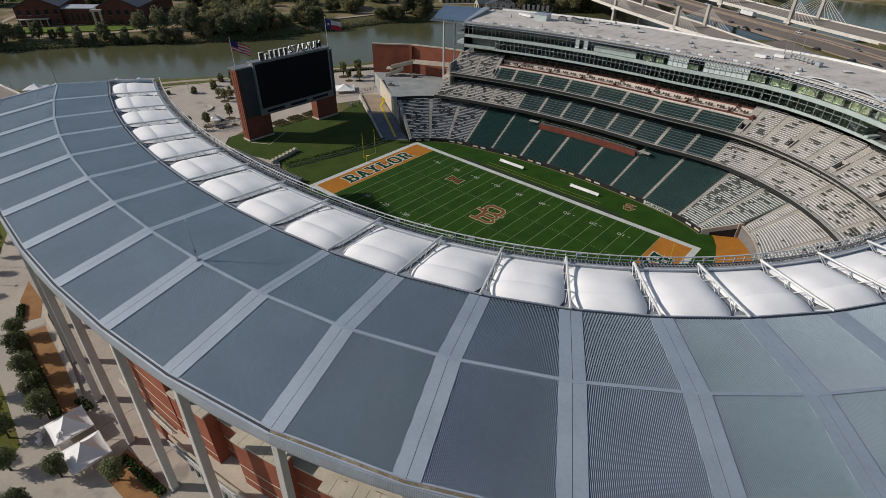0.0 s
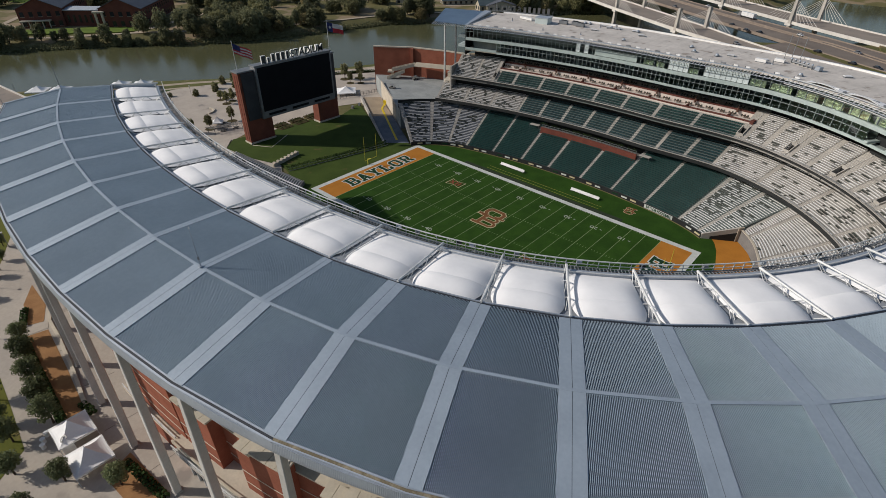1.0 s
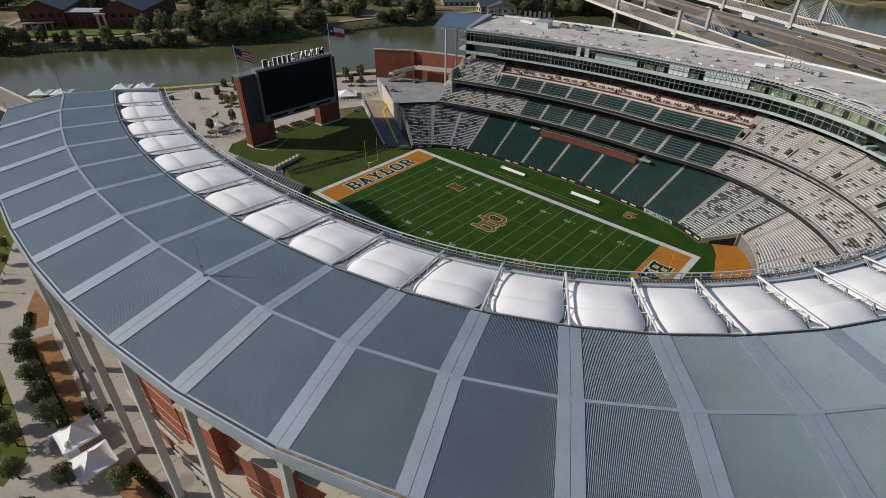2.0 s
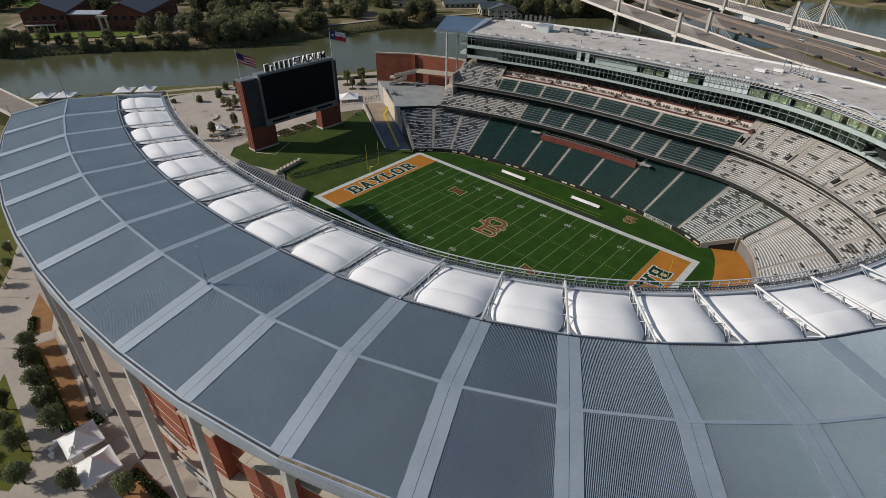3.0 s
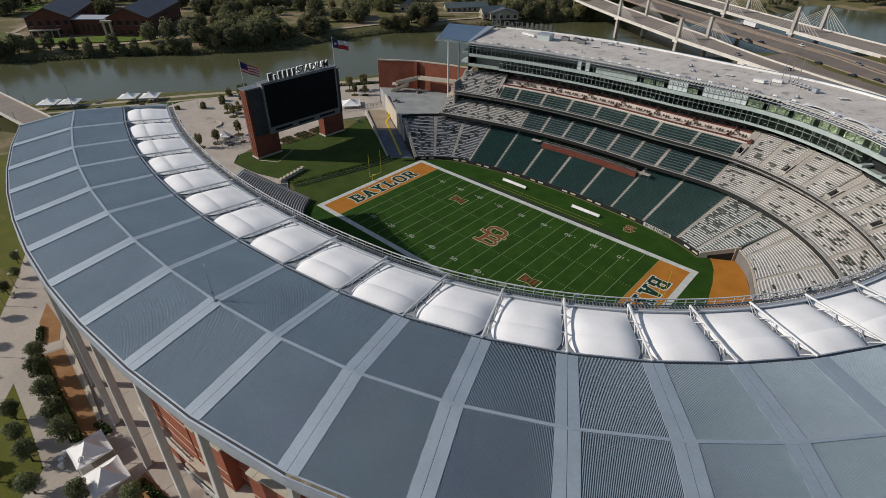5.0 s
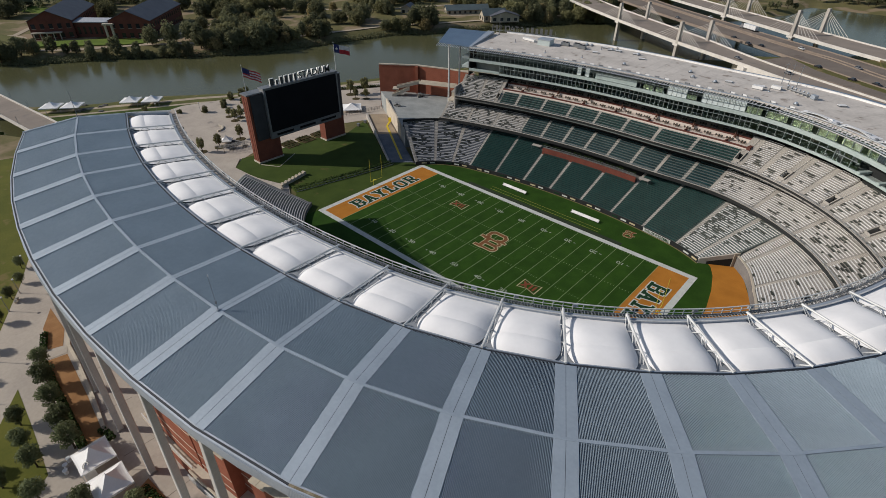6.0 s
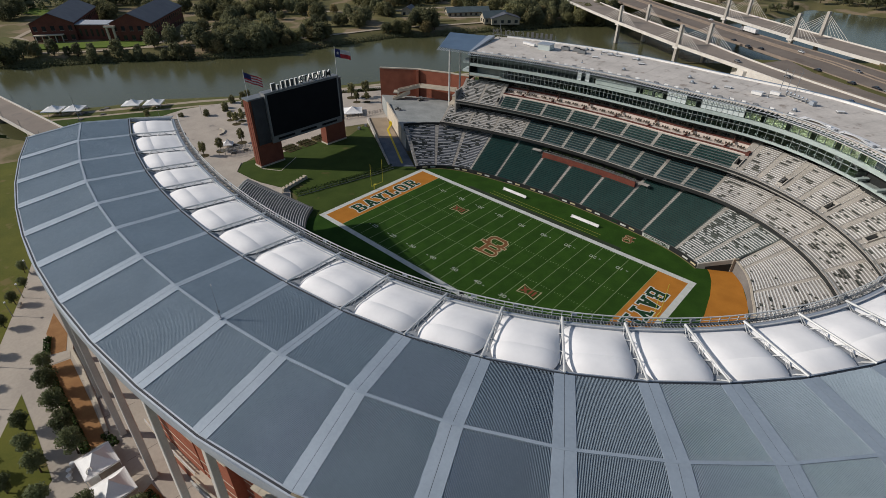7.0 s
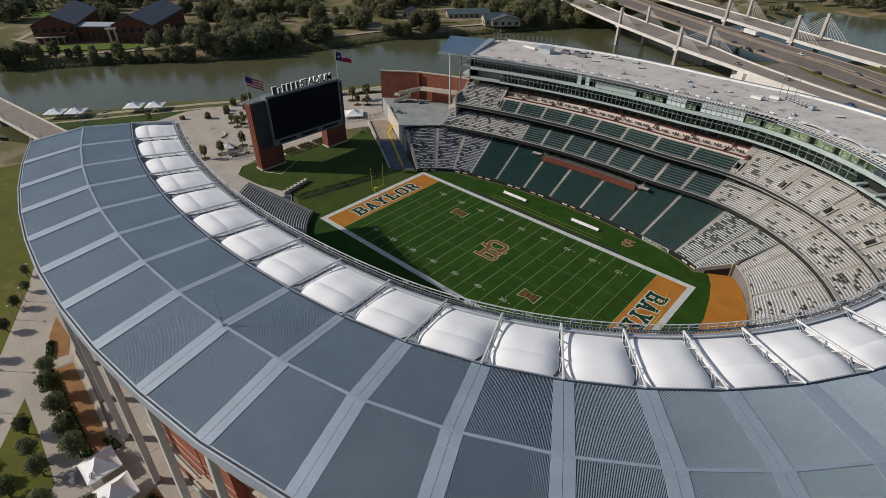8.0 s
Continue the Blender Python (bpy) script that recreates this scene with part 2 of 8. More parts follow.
def deck_panel(k, off0, off1, parent):
    """Deep-ribbed metal decking of one bay, its ridges running from the inner to the outer chord."""
    b = Build()
    half0, half1 = rib_half(k, off0, off1), rib_half(k + 1, off0, off1)
    a0, b0 = cp(k, off0), cp(k + 1, off0)
    a1, b1 = cp(k, off1), cp(k + 1, off1)
    along0, along1 = (b0 - a0).normalized(), (b1 - a1).normalized()
    a0, a1, b0, b1 = a0 + along0 * half0, a1 + along1 * half0, b0 - along0 * half1, b1 - along1 * half1
    mid0, mid1 = (a0 + b0) / 2, (a1 + b1) / 2
    d = (mid1 - mid0).xy.normalized()
    side = Vector((d.y, -d.x)) if Vector((d.y, -d.x)).dot((b0 - a0).xy) > 0 else Vector((-d.y, d.x))
    ring = [a0.xy, b0.xy, b1.xy, a1.xy]
    spread_ = [(p - mid0.xy).dot(side) for p in ring]

    def cut(c):
        """The two ends of the line at the offset c from the axis, within the bay."""
        hits = []
        for i in range(4):
            p, q, cp_, cq = ring[i], ring[(i + 1) % 4], spread_[i] - c, spread_[(i + 1) % 4] - c
            if cp_ * cq < 0:
                hits.append(p + (q - p) * (cp_ / (cp_ - cq)))
        hits.sort(key=lambda p: p.dot(d))
        return hits

    def height(p):
        f = (p - mid0.xy).dot(d) / (mid1 - mid0).xy.length
        return mid0.z + (mid1.z - mid0.z) * f

    # all ridges of a bay run parallel and end where they meet its side caps
    c = min(spread_) + 0.02
    while c < max(spread_) - 0.02:
        inner, outer = [], []
        for f, h in ((0.0, VALLEY), (0.675, VALLEY), (0.695, RIDGE), (0.98, RIDGE), (1.0, VALLEY)):
            hits = cut(min(c + f * PITCH, max(spread_) - 0.005))
            if len(hits) < 2:
                continue
            inner.append((hits[0].x, hits[0].y, height(hits[0]) + h))
            outer.append((hits[-1].x, hits[-1].y, height(hits[-1]) + h))
        if len(inner) > 1:
            b.strip(outer, inner)
        c += PITCH
    low, top = Vector((0, 0, -0.62)), Vector((0, 0, VALLEY))
    b.quad(a0 + low, b0 + low, b1 + low, a1 + low)
    b.quad(a0 + top, b0 + top, b0 + low, a0 + low)
    b.quad(b1 + top, a1 + top, a1 + low, b1 + low)
    return part("deck_panel", b, ROOF_METAL, parent)


def rib_half(k, off0, off1):
    if k == U_FIRST:
        return 0.5
    if off0 >= OFF_MID - 0.5:
        return 1.3 if k < -1 else 1.55
    return 0.66 if k < -1 else (0.9 if k < 1 else 1.5)


roof = thing("canopy_roof", "blue-grey ribbed metal stadium canopy on white columns", "roof", (-14, -93, 36), kind="structure")
for k in range(U_FIRST, U_LAST):
    deck_panel(k, OFF_JOINT + 0.45, OFF_MID - 0.25, roof)
    deck_panel(k, OFF_MID + 0.25, OFF_OUT - 0.36, roof)


def band(u, off0, off1, shift, half, up0, up1):
    """A flat cap along a rib between two offsets, moved sideways by shift."""
    p, q = cp(u, off0), cp(u, off1)
    side = Vector((-(q - p).y, (q - p).x, 0)).normalized()
    lo = [p + side * (shift - half), p + side * (shift + half), q + side * (shift + half), q + side * (shift - half)]
    return [v + Vector((0, 0, up0)) for v in lo], [v + Vector((0, 0, up1)) for v in lo]


for k in range(U_FIRST, U_LAST + 1):
    for o0, o1 in ((OFF_JOINT + 0.4, OFF_MID - 0.0), (OFF_MID + 0.0, OFF_OUT - 0.3)):
        half = rib_half(k, o0 + 0.5, o1)
        for sgn in (-1, 1):
            b = Build()
            b.hexa(*band(k, o0, o1, sgn * (half + 0.03) / 2, (half - 0.03) / 2, -0.36, 0.14))
            part("rib_cap", b, ROOF_CAP, roof)
        b = Build()
        b.hexa(*band(k, o0, o1, 0.0, 0.03, -0.2, 0.09))
        part("rib_groove", b, DARK_GUTTER, roof)
for k in range(U_FIRST, U_LAST):
    # outer gutter below bay 1: near-black, the eave's shadow line in its colour
    for off, w, up, mat_, nm in ((OFF_MID, 0.23, 0.16, ROOF_CAP, "purlin_cap"), (OFF_JOINT + 0.28, 0.15, 0.04, DARK_GUTTER, "inner_gutter"), (OFF_JOINT + 0.02, 0.1, 0.2, FASCIA, "inner_edge"),
                                 (OFF_OUT - 0.27, 0.09, 0.08, FASCIA, "eave_strip"), (OFF_OUT - 0.03, 0.15 if k < 1 else 0.22, -0.02, DARK_GUTTER if k < 1 else DEBRIS, "outer_gutter"), (OFF_OUT + 0.26, 0.11 if k < 1 else 0.07, 0.12, FASCIA, "outer_kerb")):
        p0, p1, q1, q0 = cp(k, off - w), cp(k + 1, off - w), cp(k + 1, off + w), cp(k, off + w)
        z = Vector((0, 0, up))
        b = Build().hexa([v - Vector((0, 0, 0.42)) for v in (p0, q0, q1, p1)], [v + z for v in (p0, q0, q1, p1)])
        part(nm, b, mat_, roof)
    # sloping fascia and soffit
    b = Build()
    rows = []
    steps_ = 2 if k < 1 else 140
    for j in range(steps_ + 1):
        f, rib_ = j / steps_, 0.022 * (j % 2)
        rows.append([cp(k + f, OFF_OUT + 0.34 + rib_, -0.02), Vector((*canopy(k + f, OFF_OUT + 0.5 + rib_), 32.5)), Vector((*canopy(k + f, OFF_OUT + 0.46 + rib_), 31.95)),
                     Vector((*canopy(k + f, OFF_OUT + 0.2), 31.75)), Vector((*canopy(k + f, OFF_OUT - 3.5), 33.0)), cp(k + f, OFF_OUT - 0.3, -0.4)])
    b.sweep(rows)
    part("fascia_panel", b, FASCIA, roof)
# end plate at the tip
b = Build()
tip = [cp(U_FIRST, o) for o in (0.3, OFF_JOINT, OFF_MID, OFF_OUT + 0.5)]
for a, c in zip(tip, tip[1:]):
    out = Vector((-0.35, 0.12, 0))
    b.hexa([a + Vector((0, 0, -0.9)), c + Vector((0, 0, -0.9)), c + out + Vector((0, 0, -0.9)), a + out + Vector((0, 0, -0.9))],
           [a + Vector((0, 0, 0.22)), c + Vector((0, 0, 0.22)), c + out + Vector((0, 0, 0.22)), a + out + Vector((0, 0, 0.22))])
part("end_plate", b, ROOF_CAP, roof)

# translucent white cushions between the inner ring and the metal deck: three barrels of cloth to a bay
LOBES = ((0.0, 0.30, 0.05, 0.86), (0.30, 0.64, 0.86, 1.04), (0.64, 1.0, 1.04, 0.42))
for k in range(U_FIRST, U_LAST):
    b = Build()
    rows = []
    na = 16
    for v0, v1, z0, z1 in LOBES:
        for j in range(8):
            f_ = j / 7
            v = v0 + (v1 - v0) * f_
            off = 0.45 + (OFF_JOINT - 0.95) * v
            belly = (0.08 if v0 < 0.2 else 0.2) * math.sin(math.pi * f_) + (0.2 * math.sin(math.pi * f_ ** 0.6) if v0 > 0.6 else 0.0)
            row = []
            for i in range(na + 1):
                f = i / na
                arch = max(0.0, 1 - abs(2 * f - 1) ** 3.3)
                edge = 0.035 + 0.13 * max(0.0, (v - 0.66) / 0.34) ** 2.2
                p = cp(k + edge + (1 - 2 * edge) * f, off)
                row.append((p.x, p.y, 35.15 + 0.3 * v + ((z0 + (z1 - z0) * f_) + belly) * arch))
            rows.append(row)
    b.sweep(rows, closed=False)
    t = thing("canopy_membrane", "white tensioned fabric cushion between steel ribs", "canopy membrane", rows[9][7], group="canopy membranes")
    ob = part("membrane", b, MEMBRANE, t, smooth=True)
    ob.data.set_sharp_from_angle(angle=radians(24))
    # grey gutter sheet below the cloth
    lo = [cp(k, 0.2, -0.75), cp(k + 1, 0.2, -0.75), cp(k + 1, OFF_JOINT, -1.1), cp(k, OFF_JOINT, -1.1)]
    part("drip_sheet", Build().hexa([p - Vector((0, 0, 0.06)) for p in lo][::-1], lo[::-1]), DRIP, t, "grey sheet below the cloth")
    for row in (rows[0], rows[7], rows[15], rows[-1]):
        ring = []
        for p in row:
            ring.append([Vector(p) + Vector((0, 0, -0.12 + 0.07 * h)) for h in (-1, 1)] + [Vector(p) + Vector((0.05, 0.05, -0.12))])
        part("hoop", Build().sweep(ring), STEEL_WHITE, t)

# rib trusses over the cushions
for k in range(U_FIRST, U_LAST + 1):
    t = thing("rib_truss", "white steel rib truss carrying the fabric canopy", "truss", cp(k, 6), group="rib trusses")
    b = Build()
    side = (cp(k + 0.02, 5) - cp(k - 0.02, 5)).normalized()
    b.tube(cp(k, -0.2, 0.6), cp(k, OFF_JOINT + 0.2, 0.3), 0.2)
    part("top_chord", b, STEEL_WHITE, t)
    b = Build().tube(cp(k, -0.2, -1.0), cp(k, OFF_JOINT + 0.1, -1.5), 0.15)
    part("bottom_chord", b, STEEL_WHITE, t)
    n = 3
    for i in range(n):
        o0, om, o1 = (OFF_JOINT * i / n, OFF_JOINT * (i + 0.5) / n, OFF_JOINT * (i + 1) / n)
        lowp = cp(k, om, -1.0 - 0.5 * om / OFF_JOINT)
        for s in (-0.45, 0.2):
            b = Build()
            b.tube(cp(k, o0, 0.6 - 0.3 * o0 / OFF_JOINT) + side * s * 0.4, lowp + side * s, 0.06, n=4)
            b.tube(lowp + side * s, cp(k, o1, 0.6 - 0.3 * o1 / OFF_JOINT) + side * s * 0.4, 0.06, n=4)
            part("web_strut", b, STEEL_WHITE, t)


def pipe(pts, r):
    """A square bar along a line of points."""
    rows = []
    for i, p in enumerate(pts):
        d_ = (Vector(pts[min(i + 1, len(pts) - 1)]) - Vector(pts[max(i - 1, 0)])).normalized()
        n_ = Vector((-d_.y, d_.x, 0)).normalized() * r
        z_ = Vector((0, 0, r))
        rows.append([Vector(p) + n_ + z_, Vector(p) - n_ + z_, Vector(p) - n_ - z_, Vector(p) + n_ - z_])
    return Build().sweep(rows)


# inner ring: gutter beam, grating walkway, handrails, floodlights
for k in range(U_FIRST, U_LAST):
    t = thing("ring_catwalk", "white and grey steel catwalk along the canopy edge", "catwalk", cp(k + 0.5, 0), group="ring catwalks")
    us = [k + i / 6 for i in range(7)]
    b = Build().slab([canopy(u, 0.55) for u in us][::-1], [canopy(u, -0.12) for u in us][::-1], 35.2, 35.62)
    part("gutter_beam", b, FASCIA, t, "pale grey box beam")
    b = Build().slab([canopy(u, 0.62) for u in us][::-1], [canopy(u, 0.45) for u in us][::-1], 35.62, 35.78)
    part("clamp_strip", b, STEEL_WHITE, t)
    b = Build()
    for o in (-0.2, -1.2):
        b.slab([canopy(u, o) for u in us][::-1], [canopy(u, o - 0.22) for u in us][::-1], 35.3, 35.45)
    for i in range(18):
        u = k + (i + 0.5) / 18
        b.tube((*canopy(u, -0.1), 35.4), (*canopy(u, -1.3), 35.4), 0.07, n=4)
    part("walkway", b, STEEL_GREY, t)
    for z, r in ((35.95, 0.045), (36.65, 0.075)):
        part("handrail", pipe([(*canopy(u, -1.35), z) for u in us], r), STEEL_WHITE, t)
    for i in range(6):
        b = Build().tube((*canopy(us[i], -1.35), 35.0), (*canopy(us[i], -1.35), 36.68), 0.075, n=4)
        part("post", b, STEEL_WHITE, t)
        b = Build().tube((*canopy(us[i], -1.35), 35.0), (*canopy(us[i], 0.2), 35.3), 0.07, n=4)
        part("bracket", b, STEEL_GREY, t)
    part("lower_chord", pipe([(*canopy(u, -1.35), 34.95) for u in us], 0.1), STEEL_GREY, t)
    if k > -9:
        for i in range(2 if k < 2 else 1):
            u = k + 0.2 + 0.27 * i + 0.05 * math.sin(k * 3.1 + i)
            x, y = canopy(u, -1.62)
            turn = math.degrees(math.atan2(canopy(u + 0.1, 0)[1] - canopy(u, 0)[1], canopy(u + 0.1, 0)[0] - canopy(u, 0)[0]))
            lamp = thing("floodlight", "grey floodlight cluster clamped to the catwalk rail", "floodlight", (x, y, 36.2), group="canopy floodlights")
            b = Build().box(x, y, 35.75, 0.85, 0.35, 0.55, turn)
            part("housing", b, (FASCIA, STEEL_GREY, FASCIA_DARK)[(k * 2 + i) % 3], lamp)
            b = Build().box(x, y, 35.3, 0.12, 0.12, 0.46, turn)
            part("bracket", b, STEEL_GREY, lamp)

# columns under the outer edge, set a little outward at the foot
for k in range(U_FIRST, U_LAST + 1):
    x, y = canopy(k, OFF_OUT + 0.8)
    tx, ty = canopy(k, OFF_OUT - 0.5)
    c = thing("canopy_column", "tall pale grey steel column carrying the canopy edge", "column", (x, y, -3), group="canopy columns")
    a = math.degrees(math.atan2(canopy(k, 30)[1] - y, canopy(k, 30)[0] - x))
    b = Build()
    rows = []
    for z, w in ((-3.0, 0.60), (12.0, 0.64), (32.6, 0.5)):
        f = (z + 3.0) / 35.6
        px, py = x + (tx - x) * f, y + (ty - y) * f
        ca, sa = math.cos(radians(a)), math.sin(radians(a))
        oct_ = [(w, -0.8 * w), (w, 0.8 * w), (0.8 * w, w), (-0.8 * w, w), (-w, 0.8 * w), (-w, -0.8 * w), (-0.8 * w, -w), (0.8 * w, -w)]
        rows.append([(px + ca * p - sa * q, py + sa * p + ca * q, z) for p, q in oct_])
    b.sweep(rows)
    part("shaft", b, COLUMN, c)
    b = Build().box(x, y, -3.0, 1.5, 1.5, 0.3, a)
    part("base", b, CONCRETE, c)
    b = Build()
    b.tube((x + (tx - x) * 0.84, y + (ty - y) * 0.84, 27.0), cp(k, OFF_MID + 4, -0.9), 0.22)
    part("strut", b, COLUMN, c)

# mast on the canopy deck
mx, my = canopy(-1, OFF_MID)
m_ = thing("roof_mast", "thin grey lightning mast standing on the canopy", "mast", (mx, my, 36.6))
part("pole", Build().tube((mx, my, 36.6), (mx, my, 43.4), 0.09, 0.05), FASCIA, m_)
part("foot", Build().box(mx, my, 36.6, 0.5, 0.5, 0.25), FASCIA, m_)
part("tip", Build().tube((mx, my, 43.4), (mx, my, 43.75), 0.12, 0.08), STEEL_WHITE, m_)
part("collar", Build().tube((mx, my, 38.0), (mx, my, 38.5), 0.16, 0.16), STEEL_GREY, m_)
# whip aerial on the tip of the canopy
ax, ay = canopy(-9, OFF_MID)
a_ = thing("roof_aerial", "thin leaning aerial on the canopy tip", "aerial", (ax, ay, 36.5))
part("whip", Build().tube((ax, ay, 36.5), (ax - 0.8, ay + 0.3, 44.5), 0.09, 0.04, 4), STEEL_GREY, a_)


# ---- seating bowl: a long shallow arc on the far side, a tight arc round each end ----
E1, R_REF = Vector((5.0, -150.0)), 213.0
A_S, A_N = 79.18, 103.82
E_S = E1 + 152.0 * Vector((math.cos(radians(A_S)), math.sin(radians(A_S))))
E_N = E1 + 164.0 * Vector((math.cos(radians(A_N)), math.sin(radians(A_N))))
S_S, S_N = radians(90 - A_S) * 192, radians(90 - A_N) * 192


def bowl(s, d, flip=1, bend=True):
    """Plan point: s metres along the front wall (0 at midfield), d metres behind the front of the middle tier."""
    if not bend:
        k = min(1.0, max(0.0, (42 - s) / 30))
        d -= 3.5 * k * k * (3 - 2 * k)
    if s > S_S:
        a, c, r = A_S - math.degrees((s - S_S) / 40), E_S, 61.0 + d
    elif s < S_N and bend:
        a, c, r = A_N + math.degrees((S_N - s) / 28), E_N, 49.0 + d
    else:
        a, c, r = 90 - math.degrees(s / 192), E1, R_REF + d
    return c.x + r * math.cos(radians(a)), flip * (c.y + r * math.sin(radians(a)))


def spread(s0, s1, step=2.2):
    n = max(1, round(abs(s1 - s0) / step))
    return [s0 + (s1 - s0) * i / n for i in range(n + 1)]


def tier_section(s0, s1, d0, z0, d1, z1, rows, kind, group, flip=1, bend=True, aisle=0.95, dark=0.12, seed=0, under=0.8, label="", front=None, tread=None, base=None, seat=None):
    """A wedge of stepped concrete with its benches or chairs and one aisle along its first edge."""
    rng = random.Random(seed * 7 + int(s0 * 10) + int(d0 * 31))
    mid = (s0 + s1) / 2
    x, y = bowl(mid, (d0 + d1) / 2, flip, bend)
    labels = {"green": "stand section with rows of dark green folding seats", "blue": "shaded stand section with dark blue-green seats",
              "bench": "stand section with pale aluminium benches, some with dark chairbacks"}
    t = thing("seating_section", label or labels[kind], "stand", (x, y, (z0 + z1) / 2), group=group)
    plan = bowl
    if front is not None:
        plan = lambda s, d, f=1, w=True: bowl(s, d1 - (d1 - d) * (d1 - front(s)) / (d1 - d0), f, w)
    lift = (lambda s_, z_: z_) if base is None else (lambda s_, z_: z1 - (z1 - z_) * (z1 - base(s_)) / (z1 - z0))
    pts = spread(s0, s1)
    dd, dz = (d1 - d0) / rows, (z1 - z0) / rows
    b = Build()
    prof = []
    for i in range(rows):
        prof += [(d0 + dd * i, z0 + dz * i), (d0 + dd * (i + 1), z0 + dz * i)]
    prof += [(d1, z1 - dz - under), (d0, z0 - under)]
    ring = [[(*plan(s, d, flip, bend), lift(s, z)) for d, z in prof] for s in pts]
    if flip > 0:
        ring = ring[::-1]
    b.sweep(ring)
    part("steps", b, tread or (STEP if kind == "bench" else STEP_DARK), t)
    # aisle with half steps
    b = Build()
    prof = []
    for i in range(rows):
        for h in (0.0, 0.5):
            z = z0 + dz * (i + h) + 0.04
            prof += [(d0 + dd * (i + h), z), (d0 + dd * (i + h + 0.5), z)]
    prof += [(d1, z1 - dz - 0.3), (d0, z0 - 0.3)]
    ring = [[(*plan(s, d, flip, bend), lift(s, z)) for d, z in prof] for s in (s0 + 0.02, s0 + aisle)]
    b.sweep(ring[::-1] if flip > 0 else ring)
    part("aisle", b, CONCRETE, t)
    b, dk = Build(), Build()
    gap = aisle + 0.15
    if kind == "bench":
        gap -= 0.1
    for i in range(rows):
        d, z = d0 + dd * (i + (0.62 if kind == "bench" else 0.74)), z0 + dz * i
        if kind == "bench":
            run = [s0 + gap + (s1 - s0 - gap - 0.1) * k / 8 for k in range(9)]
            bar = [[(*plan(s, d + o, flip, bend), lift(s, z) + h) for o, h in ((-0.17, 0.36), (0.15, 0.36), (0.15, 0.44), (-0.17, 0.44))] for s in run]
            part("bench", Build().sweep(bar[::-1] if flip > 0 else bar), seat or BENCH, t)
            s = s0 + gap
            # random dark chairbacks; their dark tone also paints patches of shade
            while s < s1 - 1.5:
                n = rng.choice((1, 1, 1, 2, 2, 3))
                if rng.random() < dark:
                    e = min(s1 - 0.2, s + 0.5 * n)
                    q = [plan(a, c, flip, bend) for a, c in ((s, d - 0.18), (e, d - 0.18), (e, d + 0.16), (s, d + 0.16))]
                    if flip > 0:
                        q = q[::-1]
                    zz = lift(s, z)
                    dk.hexa([(*p, zz + 0.38) for p in q], [(*p, zz + 0.48) for p in q])
                    q = [plan(a, c, flip, bend) for a, c in ((s, d + 0.14), (e, d + 0.14), (e, d + 0.2), (s, d + 0.2))]
                    if flip > 0:
                        q = q[::-1]
                    dk.hexa([(*p, zz + 0.44) for p in q], [(*p, zz + 0.66) for p in q])
                s += 0.55 * n
        else:
            s = s0 + gap
            while s < s1 - 0.4:
                q = [plan(a, c, flip, bend) for a, c in ((s, d + 0.10), (s + 0.46, d + 0.10), (s + 0.46, d + 0.18), (s, d + 0.18))]
                if flip > 0:
                    q = q[::-1]
                b.hexa([(*p, z + 0.25) for p in q], [(*p, z + 0.70) for p in q])
                q = [plan(a, c, flip, bend) for a, c in ((s, d - 0.34), (s + 0.48, d - 0.34), (s + 0.48, d + 0.08), (s, d + 0.08))]
                if flip > 0:
                    q = q[::-1]
                b.quad(*[(*p, z + 0.40 + 0.03 * rng.random()) for p in q])
                s += 0.56
    mats = {"bench": BENCH, "green": SEAT_GREEN, "blue": SEAT_BLUE}
    if b.v:
        tagged(part("seat_bank", b, mats[kind], t), kind="stuff")
    if dk.v:
        tagged(part("dark_chairback", dk, SEAT_DARK, t, "dark grey-green chairbacks that also stand for patches of shade"), kind="stuff")
    return t


def wall_run(name, s0, s1, d0, d1, z0, z1, mat_, label, category="wall", flip=1, bend=True, step=2.5, kind="structure"):
    b = Build()
    pts = spread(s0, s1, step)
    lo, hi = [bowl(s, d0, flip, bend) for s in pts], [bowl(s, d1, flip, bend) for s in pts]
    b.slab(*((lo, hi) if flip > 0 else (hi, lo)), z0, z1)
    return lay(name, b, mat_, label, category, kind=kind)


def rail_run(s0, s1, d, z, flip=1, bend=True, h=1.0, step=2.0, mat_=None, group="stand railings"):
    t = thing("railing", "thin painted steel guard railing along the stand edge", "railing", (*bowl((s0 + s1) / 2, d, flip, bend), z), group=group)
    pts = [bowl(s, d, flip, bend) for s in spread(s0, s1, step)]
    b = Build()
    for p, q in zip(pts, pts[1:]):
        b.tube((*p, z + h), (*q, z + h), 0.05, n=4)
        b.tube((*p, z + h * 0.5), (*q, z + h * 0.5), 0.03, n=4)
    part("rail", b, mat_ or STEEL_GREY, t)
    for p in pts:
        part("post", Build().tube((*p, z), (*p, z + h), 0.05, n=4), mat_ or STEEL_GREY, t)
    return t


AISLES = [-45.9, -34.3, -21.8, -10.4, 2.6, 14.8, 27.2, 39.9]
# far side, lower tier; its middle sections stop below a brick-walled platform
for i, (s0, s1) in enumerate(zip(AISLES, AISLES[1:])):
    low = 2 <= i <= 4
    tier_section(s0, s1, -20.6, 1.1, -5.6 if low else 2.3, 7.0 if low else 10.1, 18 if low else 27, "green", "lower tier sections", tread=STEP_GREEN, aisle=0.95)
for i, (s0, s1) in enumerate(((-68.1, -60.5), (-60.5, -53.4), (-53.4, -45.9))):
    tier_section(s0, s1, -20.6, 1.1, 2.3, 10.1, 27, "bench", "lower tier sections", dark=(0.30, 0.26, 0.16)[i], seed=3 + i, tread=STEP_BLUE, seat=BENCH_DULL)


